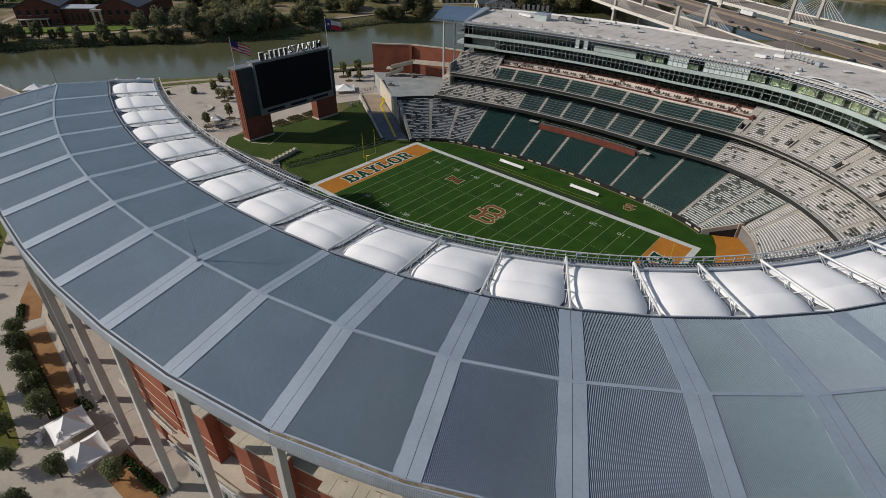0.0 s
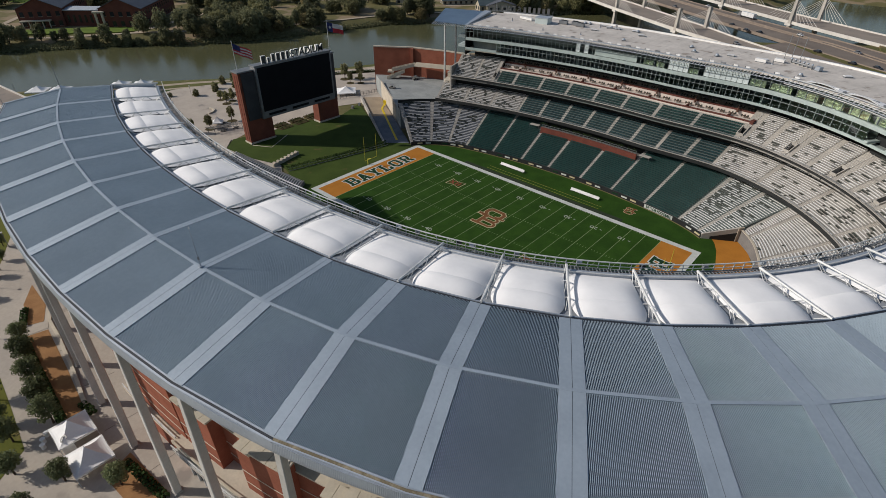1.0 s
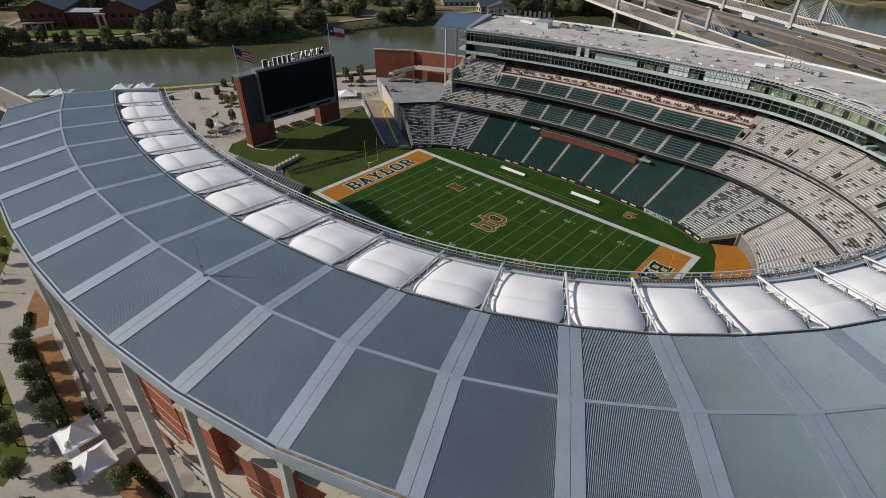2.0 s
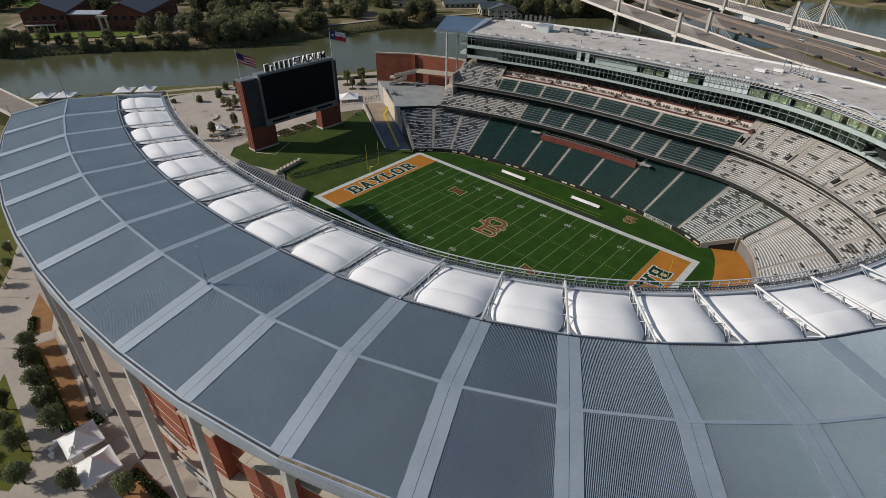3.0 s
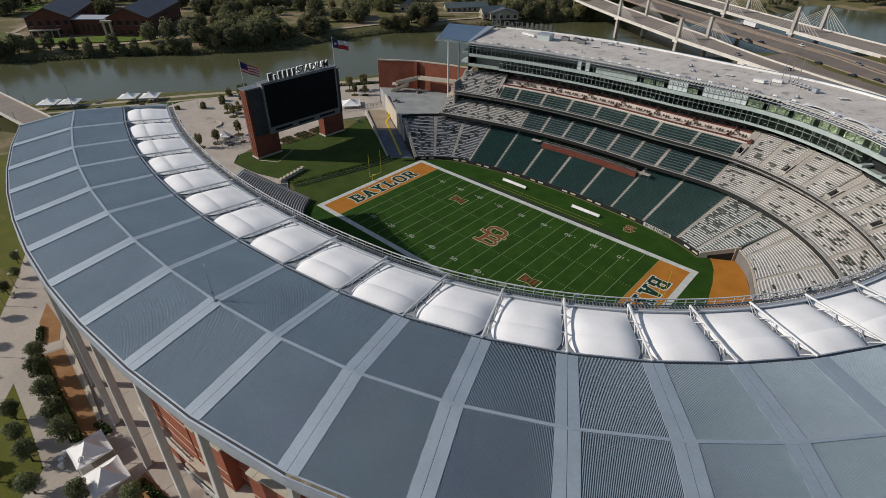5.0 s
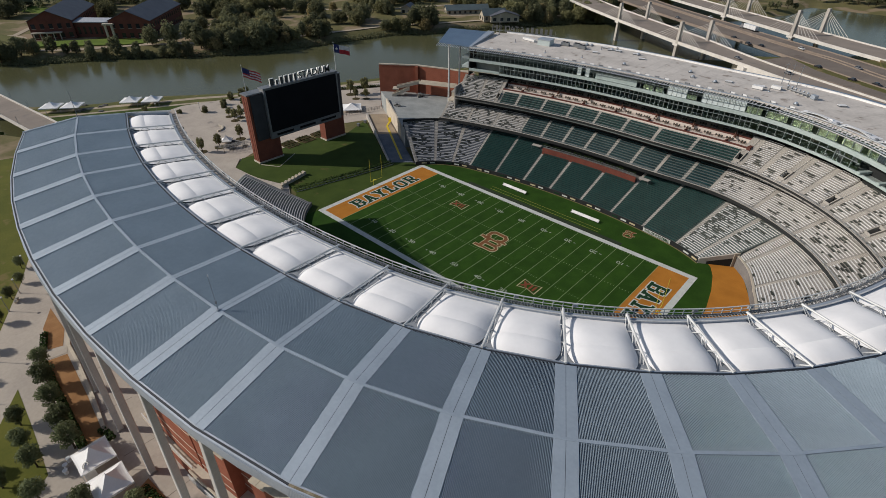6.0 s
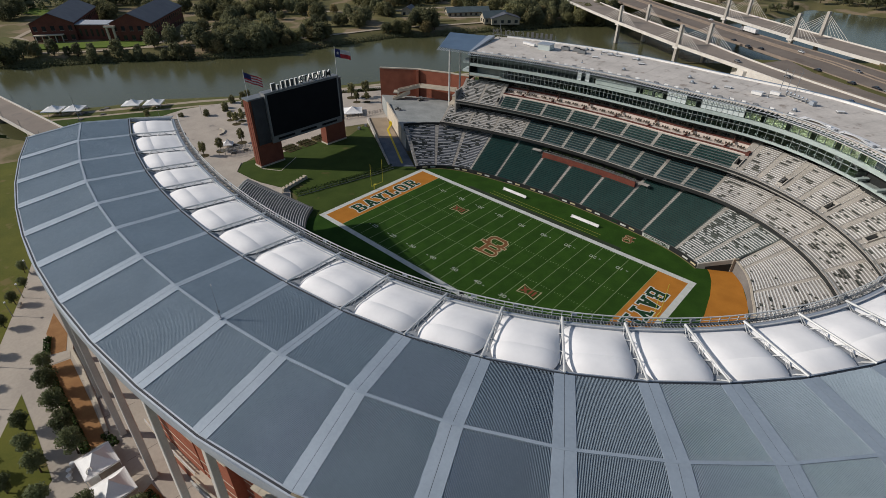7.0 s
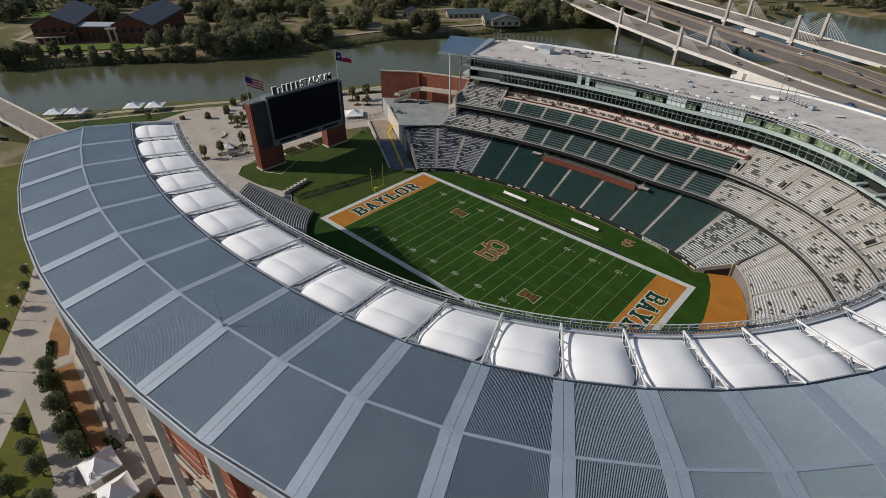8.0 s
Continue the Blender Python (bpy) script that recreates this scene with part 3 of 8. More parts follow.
def south_front(s):
    """How far forward the south stand's front wall stands."""
    pts = ((48, -9.0), (53, -11.0), (58.5, -11.9), (67, -14.8), (80, -17.0), (120, -17.5))
    for (a, p), (c, q) in zip(pts, pts[1:]):
        if s <= c:
            return p + (q - p) * max(0.0, (s - a) / (c - a))
    return pts[-1][1]


def south_base(s):
    """Height of the south stand's first row, rising towards the tunnel."""
    return 2.1 + 1.7 * min(1.0, max(0.0, (80 - s) / 27))


tier_section(39.9, 47.2, -20.6, 1.1, 2.3, 10.1, 30, "bench", "lower tier sections", dark=0.34, seed=6, tread=STEP_DARK)
tier_section(47.2, 49.6, -20.6, 1.1, -12.2, 4.4, 11, "bench", "lower tier sections", dark=0.16, seed=7, tread=STEP_DARK)
tier_section(47.2, 53.4, -12.2, 4.4, 2.3, 10.1, 19, "bench", "lower tier sections", dark=0.24, seed=7, tread=STEP_DARK)
# the rows that narrow to the tunnel's slanting edge
wedge = thing("seating_section", "narrow stand section with pale benches beside the tunnel", "stand", (*bowl(50.5, -15), 2.5), group="lower tier sections")
low = Build()
for i in range(1, 11):
    d, z, e = -20.6 + 0.7636 * i, 1.1 + 0.3 * i, 49.6 + 0.36 * i
    low.slab([bowl(49.6, d), bowl(e, d)], [bowl(49.6, d + 0.7636), bowl(e, d + 0.7636)], -0.3, z)
    part("bench", Build().slab([bowl(49.7, d + 0.3), bowl(e - 0.2, d + 0.3)], [bowl(49.7, d + 0.62), bowl(e - 0.2, d + 0.62)], z + 0.36, z + 0.44), BENCH, wedge)
part("steps", low, STEP_DARK, wedge)
for i, (s0, s1) in enumerate(((53.4, 56.0), (56.0, 64.8), (64.8, 73.6), (73.6, 82.4), (82.4, 91.2), (91.2, 98.4))):
    tier_section(s0, s1, -14.0, 1.5, 2.3, 10.1, 23, "bench", "lower tier sections", dark=(0.02, 0.02, 0.07, 0.12, 0.1, 0.1)[i], seed=8 + i, aisle=0.75, front=south_front, base=south_base)
# near side, under the canopy; the canopy's shade is put into bench and tread colours
for i in range(10):
    s0 = -68.1 + 12.2 * i
    tier_section(s0, s0 + 12.2, -17.2, 1.3, 6.0, 10.4, 30, "bench", "near side sections", flip=-1, dark=0.0, seed=20 + i, label="stand section under the canopy, benches and treads darkened for its shade", tread=STEP_DARK, seat=BENCH_DULL)
for i in range(4):
    tier_section(54.0 + 14 * i, 68.0 + 14 * i, -16.0, 3.0, 6.0, 10.4, 25, "bench", "near side sections", flip=-1, dark=0.06, seed=40 + i)

# middle tier
MID = [-66.5, -55.5, -44.5, -33.2] + [-33.2 + 8.62 * i for i in range(1, 9)]
for i, (s0, s1) in enumerate(zip(MID, MID[1:])):
    bench = s0 < -40
    tier_section(s0, s1, 0.1, 12.0, 9.7, 16.8, 12 if bench else 9, "bench" if bench else "blue", "middle tier sections", bend=False, dark=0.22, seed=50 + i, seat=BENCH_MID)
for i in range(6):
    s0 = 35.76 + 9.9 * i
    tier_section(s0, s0 + 9.9, 0.1, 12.0, 10.4, 17.2, 15, "bench", "middle tier sections", bend=False, dark=0.24 if i > 1 else 0.12, seed=70 + i, aisle=0.75)
# upper tier
UP = [-45.0, -38.2, -28.2, -18.0, -8.0, 2.2, 13.0, 24.6, 36.8]
for i, (s0, s1) in enumerate(zip(UP, UP[1:])):
    tier_section(s0, s1, 5.6, 20.4, 11.5, 23.9, 6, "green", "upper tier sections", bend=False, seed=90 + i)
for i, (s0, s1) in enumerate(((-62.0, -53.4), (-53.4, -46.3))):
    tier_section(s0, s1, 5.6, 20.4, 17.2, 27.6, 18, "bench", "upper tier sections", bend=False, dark=0.2, seed=100 + i, seat=BENCH_MID)
tier_section(-46.3, -45.05, 5.6, 20.4, 7.43, 21.54, 3, "bench", "upper tier sections", bend=False, dark=0.1, seed=103, seat=BENCH_MID)
tier_section(-46.3, -45.05, 10.48, 23.43, 17.2, 27.6, 11, "bench", "upper tier sections", bend=False, dark=0.1, seed=104, aisle=1.2, seat=BENCH_MID)
MOUTHS = (36.8, 45.6, 55.0, 64.4)
for i, s0 in enumerate(MOUTHS):
    s1 = s0 + 9.2 if i < 3 else 95.0
    tier_section(s0 + 1.25, s0 + 5.2, 5.6, 20.4, 17.2, 27.6, 19, "bench", "upper tier sections", bend=False, dark=0.14 if i < 2 else 0.26, seed=110 + i)
    tier_section(s0 + 5.2, s1, 5.6, 20.4, 17.2, 27.6, 19, "bench", "upper tier sections", bend=False, dark=0.2 if i < 2 else 0.34, seed=120 + i)
    tier_section(s0, s0 + 1.25, 5.6, 20.4, 7.43, 21.54, 3, "bench", "upper tier sections", bend=False, dark=0.1, seed=130 + i)
    tier_section(s0, s0 + 1.25, 10.48, 23.43, 17.2, 27.6, 11, "bench", "upper tier sections", bend=False, dark=0.1, seed=140 + i, aisle=1.2)

# walls, fascias and undersides of the tiers
wall_run("wall_field", -68.1, 49.6, -21.0, -20.6, -0.3, 1.4, FASCIA_DARK, "dark padded wall round the field edge")
pts = spread(53.4, 98.4, 1.5)
b = Build().sweep([[(*bowl(s, south_front(s) + o), z) for o, z in ((-0.45, -0.3), (0.0, -0.3), (0.0, south_base(s) + 0.2), (-0.45, south_base(s) + 0.2))] for s in pts][::-1])
lay("wall_field_south", b, CONCRETE_DARK, "dark curved padded wall below the south stand", "wall", kind="structure")
b = Build().sweep([[(*bowl(s, south_front(s) + o), south_base(s) + z) for o, z in ((-0.55, 0.2), (0.1, 0.2), (0.1, 0.36), (-0.55, 0.36))] for s in pts][::-1])
lay("cap_field_south", b, STONE, "pale capping of the south wall", "capping", kind="structure")
# players' tunnel
tn = thing("field_tunnel", "concrete tunnel mouth in the corner of the stand", "tunnel", (*bowl(51.5, -12), 0), kind="structure")
q = [bowl(49.5, -20.9), bowl(49.9, -20.9), bowl(53.6, -12.1), bowl(53.2, -12.1)][::-1]
part("side_wall", Build().hexa([(*p, -0.3) for p in q], [(*q[0], 4.7), (*q[1], 4.7), (*q[2], 1.6), (*q[3], 1.6)]), CONCRETE, tn)
q = [bowl(50.5, -19.6), bowl(50.55, -19.6), bowl(53.55, -12.4), bowl(53.5, -12.4)][::-1]
# solid near-black panel paints the tunnel's inner shade
part("opening", Build().hexa([(*p, -0.2) for p in q], [(*q[0], 3.0), (*q[1], 3.0), (*q[2], 0.7), (*q[3], 0.7)]), FASCIA_DARK, tn, "near-black panel for the shaded opening below the seats")
q = [bowl(53.2, -12.5), bowl(53.6, -12.5), bowl(53.6, -10.6), bowl(53.2, -10.6)][::-1]
part("end_wall", Build().hexa([(*p, -0.3) for p in q], [(*p, 4.7) for p in q]), STONE, tn)
wall_run("wall_field_near", -68.1, 54.0, -17.6, -17.2, -0.3, 1.5, CONCRETE_DARK, "dark padded wall on the near side", flip=-1)
# back walls below the tiers: near-black colour carries the shade of the overhangs
wall_run("wall_lower_back", -68.1, 100.0, 2.4, 2.8, 0.0, 11.2, FASCIA_DARK, "concrete wall behind the lower tier, near-black for the shade there")
wall_run("wall_platform", -21.6, 14.6, -5.5, -5.1, 0.0, 9.3, BRICK_DARK, "red brick wall of the camera platform")
wall_run("slab_platform", -21.6, 14.6, -5.1, 2.4, 6.6, 7.0, CONCRETE_DARK, "concrete platform floor", "slab")
wall_run("wall_concourse", -66.5, 100.0, 5.0, 5.5, 0.0, 12.0, FASCIA_DARK, "back wall of the concourse, near-black for the shade there", bend=False)
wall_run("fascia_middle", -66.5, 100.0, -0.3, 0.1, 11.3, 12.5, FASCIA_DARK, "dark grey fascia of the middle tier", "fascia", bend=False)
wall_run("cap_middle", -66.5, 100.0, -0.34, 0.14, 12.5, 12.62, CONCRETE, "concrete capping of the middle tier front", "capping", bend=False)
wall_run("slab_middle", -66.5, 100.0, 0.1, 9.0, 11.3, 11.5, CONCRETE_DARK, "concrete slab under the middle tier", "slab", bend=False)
wall_run("wall_middle_back", -62.0, 100.0, 10.5, 10.9, 11.1, 20.0, FASCIA_DARK, "wall behind the middle tier, near-black for the shade there", bend=False)
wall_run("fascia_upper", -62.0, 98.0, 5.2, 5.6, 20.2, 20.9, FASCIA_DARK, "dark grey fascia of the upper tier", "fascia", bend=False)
wall_run("cap_upper", -62.0, 98.0, 5.16, 5.64, 20.9, 21.02, CONCRETE, "concrete capping of the upper tier front", "capping", bend=False)
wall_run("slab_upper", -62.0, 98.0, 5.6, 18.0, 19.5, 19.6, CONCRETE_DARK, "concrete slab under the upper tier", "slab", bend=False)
rail_run(-21.3, 14.4, -5.3, 9.3, h=1.1, step=1.6)
rail_run(-66.0, 95.0, -0.1, 12.6, bend=False, h=0.5, step=3.0)
rail_run(-62.0, 95.0, 5.4, 21.0, bend=False, h=0.5, step=3.0)

# near side: plain tier and back wall under the canopy
wall_run("wall_near_back", -60.0, 110.0, 6.1, 6.6, -3.0, 11.6, CONCRETE_DARK, "concrete wall behind the near stand", flip=-1, bend=False)

# white flat covers at the ends of the platform
for s0, s1 in ((-26.2, -22.6), (15.4, 19.0)):
    q = [bowl(s0, -5.4), bowl(s1, -5.4), bowl(s1, -3.6), bowl(s0, -3.6)][::-1]
    cv = thing("camera_cover", "flat white cover over a camera position", "canopy", (*bowl((s0 + s1) / 2, -5), 8.5), group="camera covers")
    part("cover", Build().hexa([(*p, 9.3) for p in q], [(*p, 9.45) for p in q]), CONCRETE, cv)
    for p in q:
        part("post", Build().tube((*p, 6.6), (*p, 9.3), 0.06, n=4), STEEL_GREY, cv)

# stair mouths in the upper tier
for s0 in (-46.3,) + MOUTHS:
    z0 = 21.5
    P_ = lambda a, d: bowl(s0 + a, d, 1, False)
    vm = thing("vomitory", "open concrete stair mouth in the upper stand", "stand entrance", (*P_(0.85, 9), z0), group="stand entrances")
    for a in (0.0, 1.1):
        q = [P_(a, 7.43), P_(a + 0.15, 7.43), P_(a + 0.15, 10.48), P_(a, 10.48)][::-1]
        part("side_wall", Build().hexa([(*p, z0 - 1.2) for p in q], [(*q[0], z0 + 2.5), (*q[1], z0 + 2.5), (*q[2], z0 + 0.6), (*q[3], z0 + 0.6)]), CONCRETE, vm)
    q = [P_(0.15, 10.2), P_(1.1, 10.2), P_(1.1, 10.48), P_(0.15, 10.48)][::-1]
    part("back_wall", Build().hexa([(*p, z0 + 1.6) for p in q], [(*p, z0 + 2.5) for p in q]), CONCRETE, vm)
    # the passage's shade is painted as a near-black plate
    part("opening", Build().hexa([(*p, z0 - 1.0) for p in q], [(*p, z0 + 1.6) for p in q]), FASCIA_DARK, vm, "near-black panel for the shaded passage mouth")
    q = [P_(0.15, 7.43), P_(1.1, 7.43), P_(1.1, 10.2), P_(0.15, 10.2)][::-1]
    part("floor", Build().hexa([(*p, z0 - 1.2) for p in q], [(*p, z0 - 0.6) for p in q]), CONCRETE_DARK, vm)
    q = [P_(0.15, 7.43), P_(1.1, 7.43), P_(1.1, 7.6), P_(0.15, 7.6)][::-1]
    part("front_wall", Build().hexa([(*p, z0 - 1.2) for p in q], [(*p, z0 + 0.7) for p in q]), CONCRETE, vm)


# ---- press box and suites behind the far stand ----
def panes(s0, s1, d, z0, z1, width, parent, pick):
    n = max(1, round((s1 - s0) / width))
    for i in range(n):
        a, c = s0 + (s1 - s0) * i / n, s0 + (s1 - s0) * (i + 1) / n
        p, q = Vector(bowl(a, d, 1, False)), Vector(bowl(c, d, 1, False))
        e = (q - p).normalized() * 0.05
        nrm = Vector((e.y, -e.x)).normalized() * 0.03
        lo = [p + e - nrm, p + e + nrm, q - e + nrm, q - e - nrm]
        b = Build().hexa([(v.x, v.y, z0) for v in lo][::-1], [(v.x, v.y, z1) for v in lo][::-1])
        part("pane", b, pick(a, i), parent)
        b = Build().box(p.x, p.y, z0, 0.12, 0.22, z1 - z0, math.degrees(math.atan2(e.y, e.x)))
        part("mullion", b, MULLION, parent)


GLASS = glazing("tinted_glass", (0.80, 0.90, 0.88))
BLIND = surface("white_blind", (0.62, 0.68, 0.68), (0.52, 0.58, 0.58), 4.0, 0.5, 0.5)
WARM_WALL = surface("yellow_green_wall", (0.86, 0.86, 0.60), (0.74, 0.76, 0.50), 4.0, 0.6, 0.7)
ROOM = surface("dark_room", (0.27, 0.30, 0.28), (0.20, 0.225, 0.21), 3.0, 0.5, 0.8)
BAND = surface("metal_band", (0.40, 0.47, 0.45), (0.33, 0.39, 0.375), 2.0, 0.35, 0.35)
PB0, PB1 = -59.5, 76.0
D_PB = 13.6
press = thing("press_box", "two glazed storeys of suites with pale metal bands", "building", (*bowl(0, 20, 1, False), 26), kind="structure")


def ring_part(name, s0, s1, d0, d1, z0, z1, mat_, parent, label="", step=2.5):
    b = Build()
    pts = spread(s0, s1, step)
    b.slab([bowl(s, d0, 1, False) for s in pts], [bowl(s, d1, 1, False) for s in pts], z0, z1)
    return part(name, b, mat_, parent, label)


ring_part("lower_band", PB0 + 12, PB1, D_PB - 0.25, D_PB + 0.25, 29.75, 30.5, BAND, press, "pale green-grey metal band")
ring_part("upper_band", PB0, PB1, D_PB - 0.35, D_PB + 0.25, 34.0, 35.15, BAND, press, "pale green-grey metal band")
ring_part("louvre_panel", -12.0, 2.0, D_PB - 0.3, D_PB + 0.1, 35.3, 37.2, BAND, press, "pale metal panel below the louvres")
for z in (29.7, 34.1, 38.9):
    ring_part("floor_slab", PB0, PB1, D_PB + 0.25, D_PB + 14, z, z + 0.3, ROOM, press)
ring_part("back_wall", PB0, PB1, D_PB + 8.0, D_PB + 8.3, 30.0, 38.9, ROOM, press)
ring_part("outer_wall", PB0, PB1, D_PB + 26.0, D_PB + 26.5, 0.0, 39.4, BRICK, press, "red brick outer wall")
# near-black wall: the recess's shade is put into its colour
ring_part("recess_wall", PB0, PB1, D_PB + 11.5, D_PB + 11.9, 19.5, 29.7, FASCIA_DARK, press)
panes(PB0 + 12, 55.0, D_PB, 30.5, 33.9, 1.45, press, lambda s, i: GLASS)
panes(PB0, PB1, D_PB, 35.3, 38.9, 1.45, press, lambda s, i: BLIND if (11.6 < s < 16.6 or 21.0 < s < 33.0) else (BLIND if -19 < s < -13 and i % 2 == 0 else GLASS))
for s0, s1 in ((PB0 + 12, 55.0),):
    ring_part("transom", s0, s1, D_PB - 0.07, D_PB + 0.07, 32.6, 32.72, MULLION, press)
ring_part("transom", PB0, PB1, D_PB - 0.07, D_PB + 0.07, 37.4, 37.52, MULLION, press)
# lit rooms at the south end
rng = random.Random(31)
for i in range(10):
    s0 = 34.0 + 4.2 * i
    ring_part("room_wall", s0, s0 + 3.3, D_PB + 0.35, D_PB + 0.5, 35.3, 37.3, WARM_WALL, press, "yellow-green wall inside the suite")
for s0, s1 in ((17.2, 20.4), (4.0, 7.0), (8.0, 10.5)):
    ring_part("room_wall", s0, s1, D_PB + 0.35, D_PB + 0.5, 35.3, 36.8, WARM_WALL, press, "yellow-green wall inside the suite")
for i in range(22):
    s = PB0 + 14 + i * 4.6
    ring_part("partition", s, s + 0.15, D_PB + 0.3, D_PB + 8, 30.0, 34.1, ROOM, press)
    # counter with pale stools behind the lower glazing
    ring_part("counter", s + 0.6, s + 3.6, D_PB + 0.9, D_PB + 1.5, 30.9, 31.1, STEEL_GREY, press)
    for k in range(3):
        x, y = bowl(s + 1.0 + 1.1 * k, D_PB + 0.6, 1, False)
        part("stool", Build().box(x, y, 30.0, 0.4, 0.4, 0.75).box(x, y, 30.75, 0.42, 0.1, 0.5), STEEL_GREY, press)
# added near-black sheet that makes the open south recess look shaded
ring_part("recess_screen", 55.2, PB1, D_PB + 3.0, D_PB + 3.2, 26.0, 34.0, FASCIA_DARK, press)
for i in range(5):
    ring_part("cross_beam", 55.4 + 3.6 * i, 56.0 + 3.6 * i, D_PB - 0.9, D_PB + 2.9, 30.6, 31.1, BAND, press, "pale metal beam")
ring_part("end_wall", PB0 - 0.3, PB0, D_PB, D_PB + 20, 28.0, 39.2, FASCIA_DARK, press)
for z in (30.6, 34.3):
    ring_part("balcony", PB0 - 3.6, PB0 - 0.3, D_PB + 2, D_PB + 8, z, z + 0.9, WHITE_PANEL, press)
# open terrace under the north end of the box
ring_part("terrace_floor", PB0, PB0 + 12, D_PB - 0.2, D_PB + 8, 29.9, 30.2, STONE, press)
ring_part("terrace_parapet", PB0, PB0 + 12, D_PB - 0.3, D_PB + 0.0, 30.2, 31.2, BAND, press, "pale green-grey metal parapet")
ring_part("terrace_back", PB0 + 2, PB0 + 12, D_PB + 3.5, D_PB + 3.7, 30.2, 33.9, ROOM, press)

# flat roof with its parapet and overhang
RZ = 39.9
proof = thing("press_roof", "wide flat pale roof over the press box", "roof", (*bowl(0, 28, 1, False), 39.4), kind="structure")


def rear(s):
    """Depth of the roof's back edge."""
    return 42.6 + (3.0 if s < -20 else 3.0 - 5.0 * min(1.0, (s + 20) / 50))


def rear_strip(name, s0, a, c, z0, z1, mat_, label=""):
    b = Build()
    pts = spread(s0, PB1, 2.5)
    b.slab([bowl(s, rear(s) + a, 1, False) for s in pts], [bowl(s, rear(s) + c, 1, False) for s in pts], z0, z1)
    return part(name, b, mat_, proof, label)


b = Build()
pts = spread(PB0 + 0.3, PB1, 2.5)
b.slab([bowl(s, 12.4, 1, False) for s in pts], [bowl(s, rear(s), 1, False) for s in pts], RZ - 0.5, RZ)
part("deck", b, ROOF_FLAT, proof)
for i in range(44):
    s = PB0 + 2.5 + 3.0 * i
    q = [bowl(s, 12.9, 1, False), bowl(s + 0.14, 12.9, 1, False), bowl(s + 0.14, rear(s) - 0.1, 1, False), bowl(s, rear(s) - 0.1, 1, False)][::-1]
    part("seam", Build().hexa([(*p, RZ - 0.1) for p in q], [(*p, RZ + 0.025) for p in q]), ROOF_FLAT, proof)
rear_strip("parapet", PB0 + 4, 0.0, 0.7, RZ - 0.9, RZ + 0.55, BENCH, "white parapet along the back")
rear_strip("rear_apron", PB0 + 4, 0.7, 5.0, RZ - 0.6, RZ - 0.3, SOLAR, "blue-grey metal rear eave")
ring_part("edge_rail", PB0, PB1, 12.5, 12.8, RZ, RZ + 0.3, FASCIA, proof)
for i in range(165):
    s = PB0 + i * 0.82
    p, q = bowl(s, 11.0, 1, False), bowl(s + 0.25, 12.5, 1, False)
    part("sunshade_fin", Build().tube((*p, RZ - 0.75), (*q, RZ - 0.1), 0.13, n=4), BENCH, proof, "projecting pale metal sunshade fin")
ring_part("sunshade_tube", PB0, PB1, 10.9, 11.1, RZ - 0.95, RZ - 0.75, FASCIA, proof)

# blue metal canopy at the north end of the roof, on two posts
can = thing("end_canopy", "blue metal canopy at the end of the press roof", "canopy", (*bowl(-72, 25, 1, False), 38))
P = lambda s, d, z: (*bowl(s, d, 1, False), z)
b = Build()
b.hexa([P(-72.5, 15.5, 39.7), P(-59.0, 13.0, 39.7), P(-60.5, 39, 40.9), P(-75.4, 39, 40.9)][::-1], [P(-72.5, 15.5, 40.0), P(-59.0, 13.0, 40.0), P(-60.5, 39, 41.2), P(-75.4, 39, 41.2)][::-1])
part("roof_sheet", b, SOLAR, can)
for i in range(16):
    s = -72.0 + i * 0.84
    part("seam", Build().tube(P(s, 15.4, 40.03), P(-75.0 + i * 0.94, 38.9, 41.23), 0.05, n=4), SOLAR, can)
b = Build().hexa([P(-59.6, 12.6, 39.6), P(-58.8, 12.6, 39.6), P(-58.6, 40, 40.6), P(-61.0, 40, 40.6)], [P(-59.6, 12.6, 40.2), P(-58.8, 12.6, 40.2), P(-58.6, 40, 41.4), P(-61.0, 40, 41.4)])
part("ridge_cap", b, FASCIA, can)
for i in range(22):
    s = -72.5 + i * 0.62
    part("fin", Build().tube(P(s, 12.5, 39.2), P(s, 15.6, 39.8), 0.16, n=4), BENCH, can)
for s, d_ in ((-69.8, 20.0), (-66.2, 22.0)):
    x, y = bowl(s, d_, 1, False)
    part("post", Build().tube((x, y, 10.0), (x, y, 39.6), 0.45, 0.4, 10), STEEL_WHITE, can)

# loge terraces: brick parapets, pale floors, tables
TERRACE = surface("terrace_stone", (0.64, 0.56, 0.50), (0.55, 0.48, 0.43), 2.0, 0.5, 0.8)
BRICK_DULL = surface("dull_brick", (0.13, 0.05, 0.04), (0.10, 0.038, 0.03), 3.0, 0.4, 0.85)
loge = thing("loge_terrace", "two-step terrace with red brick fronts and pale floors", "terrace", (*bowl(-3, 11, 1, False), 22), kind="structure")
L0, L1 = -45.0, 37.4
ring_part("front_ledge", L0, L1, 11.5, 12.0, 23.0, 24.15, CONCRETE, loge)
ring_part("lower_floor", L0, L1, 12.0, 17.0, 24.1, 24.6, TERRACE, loge)
ring_part("brick_front", L0, L1, 12.0, 12.35, 24.6, 25.12, BRICK_DULL, loge, "red brick parapet")
ring_part("upper_floor", L0, L1, 17.3, 25.0, 25.4, 25.9, TERRACE, loge)
ring_part("riser", L0, L1, 17.0, 17.3, 24.2, 25.9, TERRACE, loge)
ring_part("upper_brick_front", L0, L1, 16.98, 17.3, 25.9, 26.5, BRICK_DULL, loge, "red brick parapet")
ring_part("end_block", L1, L1 + 0.6, 11.8, 17.3, 22.4, 25.4, BRICK_DULL, loge)
